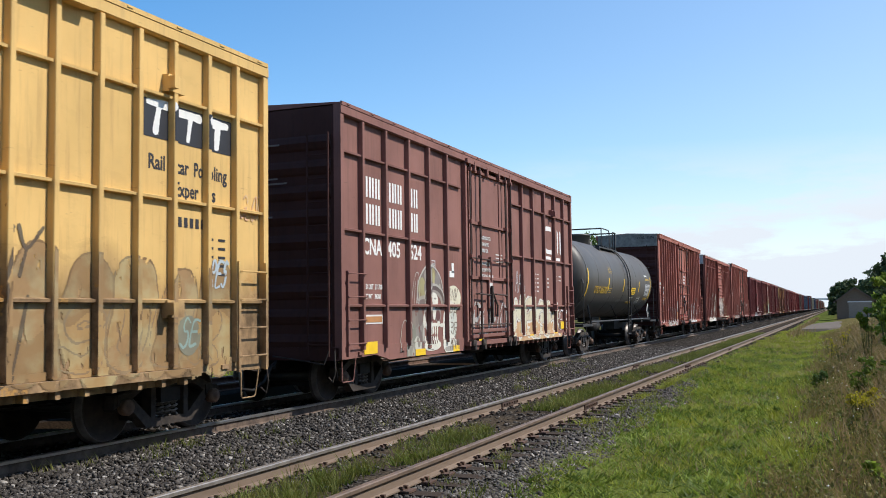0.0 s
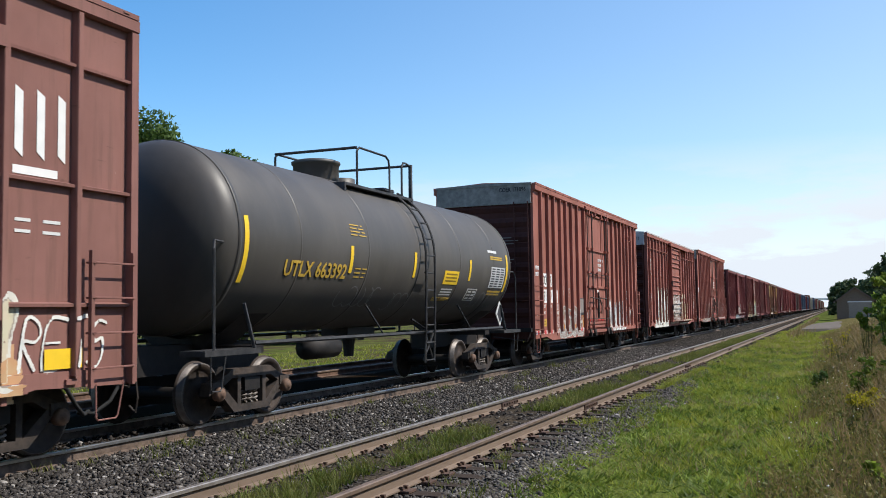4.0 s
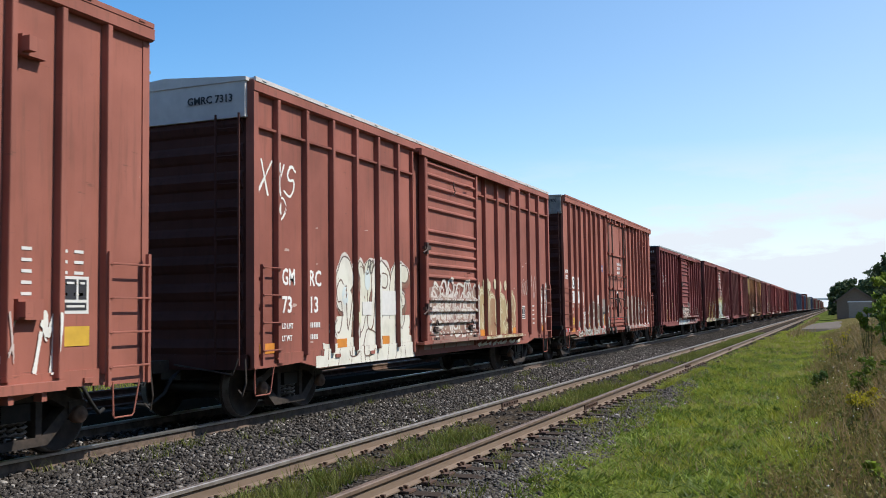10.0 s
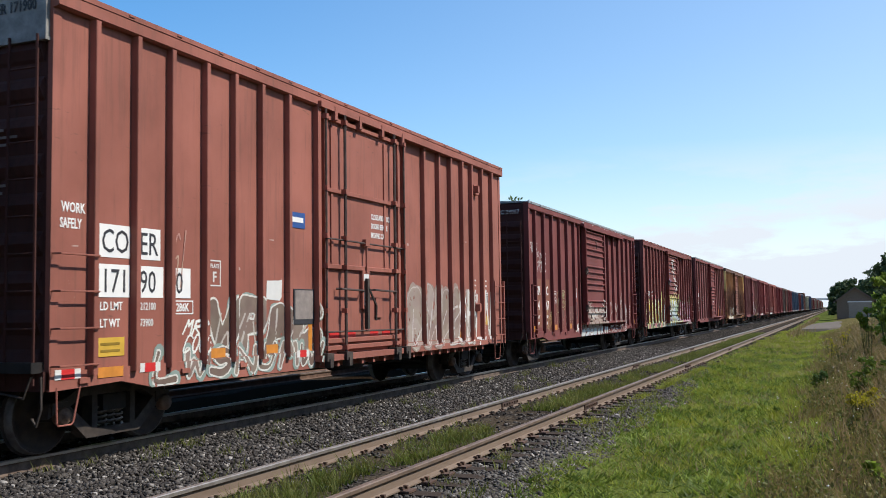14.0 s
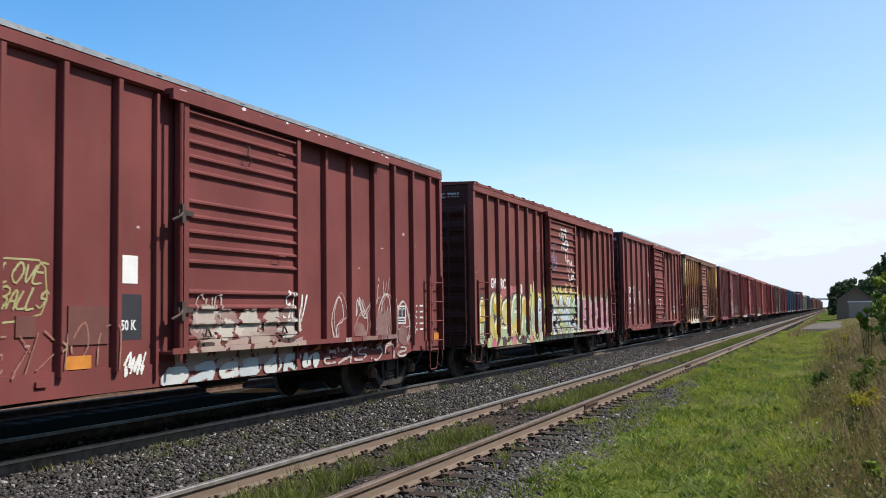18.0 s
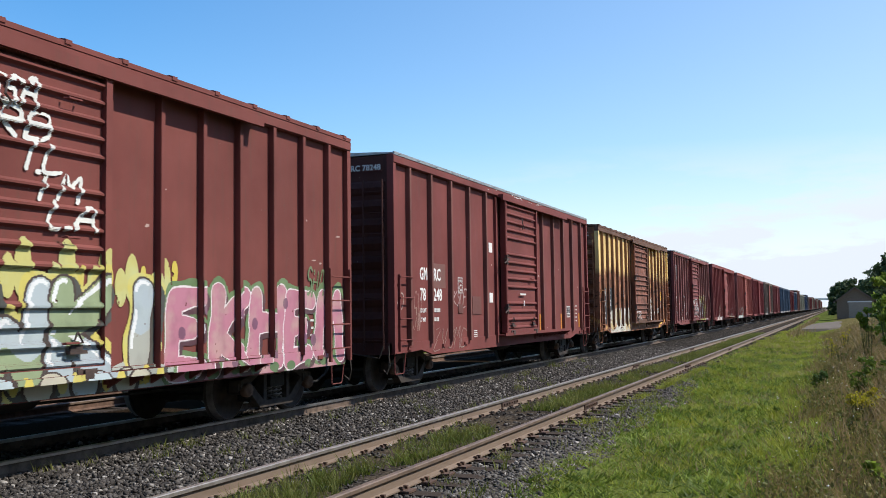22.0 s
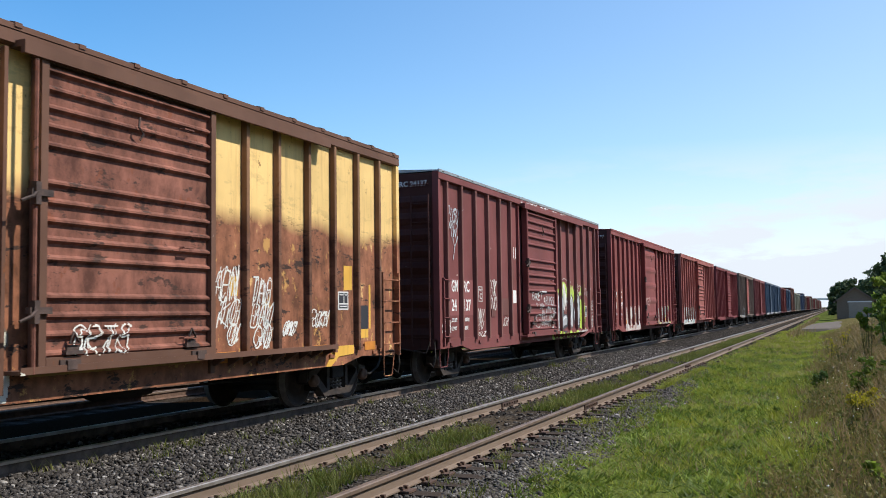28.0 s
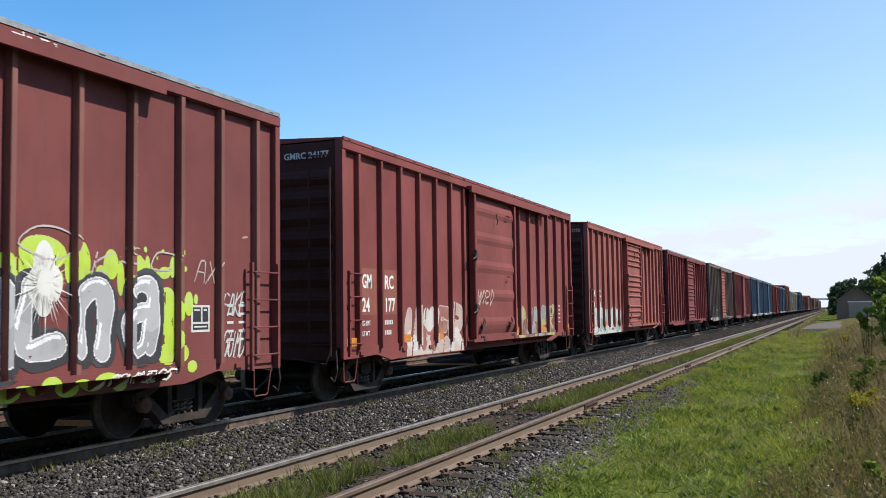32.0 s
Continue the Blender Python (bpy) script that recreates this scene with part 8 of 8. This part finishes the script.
def tufts(x, y, per, spread):
    """Blades round tuft centres: their places and the way that each one leans."""
    n = len(x) * per
    a = rng.uniform(0, 6.28, n)
    r = np.abs(rng.normal(0, 1, n)) * spread * np.repeat(rng.uniform(0.5, 1.5, len(x)), per)
    return np.repeat(x, per) + r * np.cos(a), np.repeat(y, per) + r * np.sin(a), a


tx, ty = meadow(12500, 6, 75, 1.8)
x, y, a = tufts(tx, ty, 13, 0.05)
tall = np.repeat(rng.uniform(0.5, 1.3, len(tx)) * (1 + 0.45 * lumps(tx, ty, 1.6, 5)), 13)
blade_field("grass", "bright green tufted meadow grass beside the siding", M_GRASS, x, y, rng.uniform(0.04, 0.11, len(x)) * np.where(x > -1.2, 1.25, 0.95) * tall, 0.007 + 0.0004 * y, 0.95, way=a)
# tufts that creep along the siding's rail
ty = 14.5 + 17 * rng.uniform(0, 1, 420)
tx = -3.66 + rng.normal(0, 0.08, 420)
ok = lumps(tx, ty, 1.1, 31) > -0.2
x, y, a = tufts(tx[ok], ty[ok], 13, 0.05)
blade_field("rail_grass", "grass tufts along the siding's rail", M_GRASS, x, y, rng.uniform(0.05, 0.15, len(x)), 0.011, 0.9, way=a)
x = rng.uniform(-3.0, 4.0, 9000)
y = 62 + 95 * rng.uniform(0, 1, 9000) ** 1.2
ok = (x < -2.6 + 0.045 * (y - 60) + rng.normal(0, 0.5, 9000)) & ((y < 76) | (x < -2.4) | (x > 1.2))
blade_field("far_grass", "rough olive grass towards the shed", M_WEED, x[ok], y[ok], rng.uniform(0.15, 0.5, ok.sum()), 0.05, 0.6)
x, y = meadow(20000, 6, 60, 1.8)
ok = lumps(x, y, 1.3, 8) > 0.1
x, y = x[ok], y[ok]
blade_field("dry_grass", "dry straw-coloured grass in the meadow", M_STRAW, x, y, rng.uniform(0.06, 0.2, len(x)), 0.005 + 0.0003 * y, 0.9)
tx, ty = meadow(3000, 6, 45, 1.7)
ok = lumps(tx, ty, 2.2, 11) > -0.15
x, y, a = tufts(tx[ok], ty[ok], 12, 0.06)
blade_field("clover", "dark broad-leaved plants in the meadow", M_CLOVER, x, y, rng.uniform(0.04, 0.13, len(x)), 0.028 + 0.0004 * y, 1.5, way=a)
tx, ty = meadow(1800, 6, 40, 1.6)
x, y, a = tufts(tx, ty, 10, 0.05)
blade_field("bright_weeds", "pale green leafy weeds in the meadow", M_BUSH, x, y, rng.uniform(0.05, 0.13, len(x)), 0.022 + 0.0004 * y, 1.2, way=a)
ty = 7.5 + 60 * rng.uniform(0, 1, 3600) ** 1.6
tx = rng.uniform(-0.9, 2.6, 3600)
ok = (tx < 0.05 * ty + 0.5) & (tx > -0.45 + 0.3 * np.sin(ty * 0.6) + 0.2 * np.sin(ty * 1.7) + rng.normal(0, 0.25, 3600))
x, y, a = tufts(tx[ok], ty[ok], 12, 0.07)
grow = np.clip(0.75 + x * 0.5, 0.55, 1.6)
blade_field("weeds", "dry brown and olive weeds on the bank", M_WEED, x, y, rng.uniform(0.14, 0.55, len(x)) * grow, 0.006 + 0.0004 * y, 0.55, way=a)
pick = ok & (rng.uniform(0, 1, len(tx)) < 0.5)
hx, hy = tx[pick], ty[pick]
tops = rng.uniform(0.10, 0.38, len(hx)) * np.clip(0.8 + hx * 0.4, 0.6, 1.5)
ty = 5.5 + 60 * rng.uniform(0, 1, 2100) ** 1.5
tx = X_NEAR + rng.normal(0.12, 0.28, 2100)
ok = (abs(tx - X_NEAR) < 0.66) & (lumps(tx, ty, 0.9, 21) + 0.015 * ty > 0.12)
x, y, a = tufts(tx[ok], ty[ok], 13, 0.05)
inside = abs(x - X_NEAR) < 0.69
blade_field("track_grass", "tufts of grass growing between the siding rails", M_TRACKGRASS, x[inside], y[inside], rng.uniform(0.06, 0.2, inside.sum()), 0.009, 0.7, way=a[inside])
x, y, a = tufts(tx[ok][::4], ty[ok][::4], 10, 0.06)
inside = abs(x - X_NEAR) < 0.66
blade_field("track_weeds", "broad-leaved weeds between the siding rails", M_CLOVER, x[inside], y[inside], rng.uniform(0.05, 0.14, inside.sum()), 0.022, 1.1, way=a[inside])
cx = np.concatenate([rng.uniform(-8.35, -7.75, 34), rng.uniform(-4.0, -2.9, 52), rng.uniform(-7.5, -5.7, 34)])
cy = np.concatenate([6 + 30 * rng.uniform(0, 1, 34) ** 1.4, 8 + 16 * rng.uniform(0, 1, 52), 6 + 26 * rng.uniform(0, 1, 34)])
x, y = np.repeat(cx, 22) + rng.normal(0, 0.07, 2640), np.repeat(cy, 22) + rng.normal(0, 0.12, 2640)
blade_field("ballast_weeds", "small weeds in the ballast", M_TRACKGRASS, x, y, rng.uniform(0.05, 0.2, 2640), 0.012, 0.6)
x, y = rng.uniform(-28, -16.2, 10000), 8 + 50 * rng.uniform(0, 1, 10000)
blade_field("back_weeds", "rough weeds behind the back track", M_GRASS, x, y, rng.uniform(0.05, 0.2, 10000), 0.03, 0.9)


def leaf_cloud(centres, radii, n, size, squash=0.8):
    """Leaf quads scattered in the shells of many clumps."""
    k = len(centres)
    pick = rng.integers(0, k, n)
    d = rng.normal(0, 1, (n, 3))
    d /= np.linalg.norm(d, axis=1)[:, None]
    r = radii[pick] * rng.uniform(0.35, 1.08, n) ** 0.6
    c = centres[pick] + d * r[:, None] * np.array([1, 1, squash])
    u = rng.normal(0, 1, (n, 3))
    u /= np.linalg.norm(u, axis=1)[:, None]
    w = np.cross(u, d + rng.normal(0, 0.4, (n, 3)))
    w /= np.linalg.norm(w, axis=1)[:, None] + 1e-9
    s = size * rng.uniform(0.6, 1.3, n)[:, None]
    V = np.stack([c - u * s, c + w * s * 0.55, c + u * s, c - w * s * 0.55], 1).reshape(-1, 3)
    return V, np.arange(4 * n).reshape(n, 4)


def tree(name, label, x, y, h, spread, leaves, leaf, mat, zg, seed, low=0.25):
    t = thing(name, label, "tree", "trees along the railway")
    t.location = (x, y, zg)
    rnd = random.Random(seed)
    m = Mesh()
    steps = 6
    pts = [(rnd.uniform(-0.1, 0.1) * i, rnd.uniform(-0.1, 0.1) * i, h * 0.8 * i / steps) for i in range(steps + 1)]
    r0 = 0.022 * h
    for (a, b), i in zip(zip(pts, pts[1:]), range(steps)):
        ra, rb = r0 * (1 - i / (steps + 0.5)), r0 * (1 - (i + 1) / (steps + 0.5))
        k = 7
        vs = [(p[0] + q * math.cos(2 * math.pi * j / k), p[1] + q * math.sin(2 * math.pi * j / k), p[2]) for p, q in ((a, ra), (b, rb)) for j in range(k)]
        m.add(vs, [(j, (j + 1) % k, (j + 1) % k + k, j + k) for j in range(k)])
    part("trunk", m, M_BARK, t, smooth=True)
    cs, rs = [], []
    limbs = Mesh()
    for i in range(22):
        q = low + (1 - low) * (i + rnd.random()) / 22
        a = rnd.uniform(0, 6.28)
        reach = spread * math.sin(math.pi * min(0.97, 0.18 + 0.8 * (q - low) / (1 - low))) ** 0.7 * rnd.uniform(0.45, 1.0)
        c = (reach * math.cos(a), reach * math.sin(a), h * q * 0.95)
        cs.append(c)
        rs.append(h * rnd.uniform(0.07, 0.14))
        if i % 2 == 0:
            limbs.tube([(0, 0, h * q * 0.6), (c[0] * 0.5, c[1] * 0.5, h * q * 0.78), c], 0.004 * h, 4)
    part("limb", limbs, M_BARK, t, kind="stuff")
    V, F = leaf_cloud(np.array(cs), np.array(rs), leaves, leaf)
    part("crown", scatter_mesh("crown", mat, [V], [F]), mat, t)
    return t


for i in range(20):
    tall = 13.9 + (0, 0.6, 0.2)[i % 3] + random.uniform(-0.4, 0.5) + (1.5 if i < 7 else 0) - 0.14 * max(0, i - 9)
    tree("tree", "leafy green tree behind the tracks", -37 - (i % 3) * 2.2 + random.uniform(-1, 1), 16 + i * 3.1, tall, 3.4, 17000, 0.15, M_TREE, -0.9, i, low=0.15)
for i in range(7):
    tree("tree", "leafy green tree behind the tracks", -38 - (i % 2) * 3, 98 + i * 9.5, 15.5 + random.uniform(-1.0, 1.5), 4.2, 4500, 0.26, M_TREE, -1.0, 40 + i)
for i in range(30):
    yy = 142 + 10 * i
    tree("tree", "dark tree of the far wood", 6.2 - 0.0255 * (yy - 142) + 1.3 * (i % 4) + random.uniform(0, 1.5), yy, random.uniform(7.2, 8.8) + 0.35 * max(0, 4 - i) - 0.008 * (yy - 142), 3.4, 1500, 0.36, M_WOODS, -0.3, 80 + i, low=0.05)
for i in range(11):
    yy = 166 + 18 * i
    tree("tree", "dark tree of the far wood", 0.55 + 1.1 * (i % 3) + random.uniform(0, 0.6), yy, 5.6 + 0.5 * (i % 3) + 0.019 * (yy - 166), 2.4 + 0.006 * (yy - 166), 1700, 0.3, M_WOODS, -0.3, 180 + i, low=0.03)
for i in range(12):
    yy = 150 + 14 * i
    tree("tree", "dark tree of the far wood", 11.5 + 2.5 * (i % 3) + random.uniform(0, 1.5), yy, random.uniform(11.5, 14.0), 4.6, 1900, 0.45, M_WOODS, -0.3, 140 + i, low=0.05)


# unseen trees added right of the camera and behind it, to block sky light
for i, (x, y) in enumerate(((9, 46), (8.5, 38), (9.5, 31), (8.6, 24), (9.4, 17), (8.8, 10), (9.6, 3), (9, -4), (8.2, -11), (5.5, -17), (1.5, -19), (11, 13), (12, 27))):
    tree("tree", "unseen tree added to block sky light", x, y, 7.2 + 0.5 * (i % 3) + (4.5 if y < 6 else 0), 2.8 + (1.0 if y < 6 else 0), 3200, 0.3 if y < 6 else 0.24, M_TREE, 0.0, 200 + i, low=0.05)


def shrub(name, label, x, y, h, spread, n, leaf, mat, seed, clumps=14, low=0.15):
    t = thing(name, label, "bush", "weeds and bushes on the bank")
    t.location = (x, y, ground_z(x) - 0.03)
    rnd = random.Random(seed)
    st = Mesh()
    cs, rs = [], []
    for i in range(clumps):
        a, q = rnd.uniform(0, 6.28), rnd.uniform(low, 1.0)
        c = (spread * rnd.uniform(0.1, 0.9) * math.cos(a), spread * rnd.uniform(0.1, 0.9) * math.sin(a), h * q)
        st.tube([(c[0] * 0.15, c[1] * 0.15, 0), (c[0] * 0.7, c[1] * 0.7, c[2] * 0.6), c], 0.008, 4)
        cs.append(c)
        rs.append(spread * rnd.uniform(0.2, 0.4))
    part("stem", st, M_STEM, t, kind="stuff")
    V, F = leaf_cloud(np.array(cs), np.array(rs), n, leaf, 0.7)
    part("leaves", scatter_mesh("leaves", mat, [V], [F]), mat, t)
    return t


shrub("bush", "bright green leafy bush on the bank", 1.24, 26.0, 2.5, 0.42, 900, 0.075, M_BUSH, 1, 26, 0.3)
shrub("bush", "bright green leafy bush on the bank", 0.70, 25.6, 1.62, 0.24, 230, 0.08, M_BUSH, 8, 9, 0.72)
shrub("bush", "bright green leafy bush on the bank", 1.75, 32.0, 2.6, 0.55, 900, 0.08, M_BUSH, 2, 22, 0.3)
shrub("bush", "low broad-leaved weed on the bank", 0.19, 9.3, 0.42, 0.09, 34, 0.05, M_BUSH, 3, 5, 0.75)
shrub("bush", "low broad-leaved weed on the bank", 0.31, 9.0, 0.40, 0.12, 46, 0.05, M_BUSH, 9, 7, 0.45)
shrub("bush", "dark green weedy bush on the bank", 0.62, 20.6, 0.72, 0.3, 300, 0.05, M_CLOVER, 4, 12)
shrub("bush", "bright green leafy bush on the bank", 0.36, 19.0, 0.62, 0.28, 300, 0.045, M_CLOVER, 5, 12, 0.5)
shrub("bush", "dark green weedy bush on the bank", -0.35, 22.6, 0.45, 0.3, 300, 0.04, M_TREE, 6, 12)
shrub("bush", "dark green weedy bush on the bank", -1.05, 17.5, 0.2, 0.22, 160, 0.04, M_CLOVER, 7, 8)
for i, (x, y, h) in enumerate(((0.24, 15.6, 0.46), (0.42, 15.8, 0.5), (0.33, 15.3, 0.42), (0.25, 38.5, 0.95), (0.7, 30.0, 0.9), (0.1, 28.0, 0.7), (-0.2, 33.0, 0.8), (1.0, 34.0, 1.1), (0.15, 13.5, 0.5), (0.55, 19.2, 0.5))):
    shrub("goldenrod", "goldenrod weed with small yellow flower heads", x, y, h, 0.2 if i < 3 else 0.24, 200, 0.026, M_GOLD if i in (0, 1, 2, 3, 6) else M_BANKLEAF, 20 + i, 12, 0.7 if i < 3 else 0.3)
for i in range(9):
    yy = 34 + 9 * i
    shrub("bush", "dark green weedy bush on the bank", 0.9 + 0.032 * yy + random.uniform(-0.2, 0.9), yy, random.uniform(1.2, 2.2), 1.0, 700, 0.1, M_TREE if i % 2 else M_BUSH, 50 + i, 20)

# leafy stalks among the bank's weeds
V, F = leaf_cloud(np.stack([hx, hy, heights(hx) + tops], -1), 0.10 + 0.1 * tops, 24 * len(hx), 0.024, 1.4)
tagged(new("bank_leaves", scatter_mesh("bank_leaves", M_BANKLEAF, [V], [F])), "leafy olive stalks among the weeds of the bank", "weeds", kind="stuff")

# white flowers in the grass
fx = rng.uniform(-1.0, 1.2, 150)
fy = 8 + 40 * rng.uniform(0, 1, 150)
ok = fx < 0.05 * fy + 0.2
V, F = rocks(fx[ok], fy[ok], heights(fx[ok]) + rng.uniform(0.15, 0.5, ok.sum()), rng.uniform(0.007, 0.016, ok.sum()))
tagged(new("white_flowers", scatter_mesh("white_flowers", plain("white_petals", (0.7, 0.68, 0.62)), [V], [F])), "small white flower heads in the grass", "flowers", kind="stuff")

# ---- shed, gravel lane, far bridge ----
M_SHEDWALL = plain("weathered_shed_boards", (0.16, 0.12, 0.09), 0.9, vary=0.35)
M_SHEDROOF = plain("brown_shingles", (0.13, 0.095, 0.085), 0.9, vary=0.3)
M_SHEDDOOR = plain("pale_shed_door", (0.26, 0.22, 0.18), 0.85)
shed = thing("shed", "small grey wooden shed with a brown gable roof", "shed")
shed.location = (2.37, 138, 0.0)
part("wall", Mesh().prism([(-2.3, -0.2), (2.3, -0.2), (2.3, 2.35), (0, 4.0), (-2.3, 2.35)], "y", 0, 7), M_SHEDWALL, shed)
for s in (-1, 1):
    part("roof", Mesh().prism([(0, 4.01), (s * 2.75, 2.04), (s * 2.75, 2.18), (0, 4.17)], "y", -0.3, 7.3), M_SHEDROOF, shed)
part("door", Mesh().box(-0.85, 1.95, -0.06, -0.004, 0.0, 2.1), M_SHEDDOOR, shed)
part("door_trim", Mesh().box(-0.95, 2.05, -0.08, -0.004, 2.1, 2.26), M_PALE, shed, "pale door head")
kl = Mat("pale_gravel_lane", 0.95, 0.0, 0.05)
kl.colour(kl.mix(kl.noise(kl.co, 2.5, 7, 0.7), (0.09, 0.075, 0.06), (0.19, 0.162, 0.135)))
lane = Mesh()
lp = [(-2.6, 78), (-0.6, 80), (0.2, 84), (0.4, 95), (0.2, 106), (1.4, 117), (0.0, 117.5), (-1.6, 108), (-2.3, 100), (-2.5, 88)]
lane.prism(lp, "z", -0.34, -0.12)
tagged(new("gravel_lane", lane.mesh("gravel_lane", kl.m)), "pale gravel patch in front of the shed", "lane", kind="structure")
br = thing("bridge", "pale concrete road bridge far down the line", "bridge")
br.location = (-6, 640, -0.5)
part("deck", Mesh().box(-30, 26, 0, 8, 6.2, 7.4), M_PALE, br)
for x in (-16, 9):
    part("pier", Mesh().box(x - 0.8, x + 0.8, 1, 7, 0, 6.2), M_PALE, br)

# trees that close the row behind the tracks
for i, (y, h) in enumerate(((37.4, 13.5), (40.3, 13.8), (47.4, 13.3))):
    tree("tree", "leafy green tree behind the tracks", -37.0 - 0.5 * i, y, h, 3.4, 17000, 0.15, M_TREE, -0.9, 60 + i, low=0.15)


def motions():
    """The whole train rolls towards the camera, and its nearer wheels turn."""
    times = [0, 2, 4, 6, 8, 10, 12, 14, 16, 18, 20, 22, 24, 26, 28, 30, 32]
    for car in train:
        walk(car, [(t, pose(X_FAR, car["run_from"] - run(t), 0)) for t in times])
    for axle, y in axles_turning:
        walk(axle, [(t / 10, pose(0, y, WHEEL_R, math.degrees(run(t / 10) / WHEEL_R))) for t in range(0, 321)])


motions()
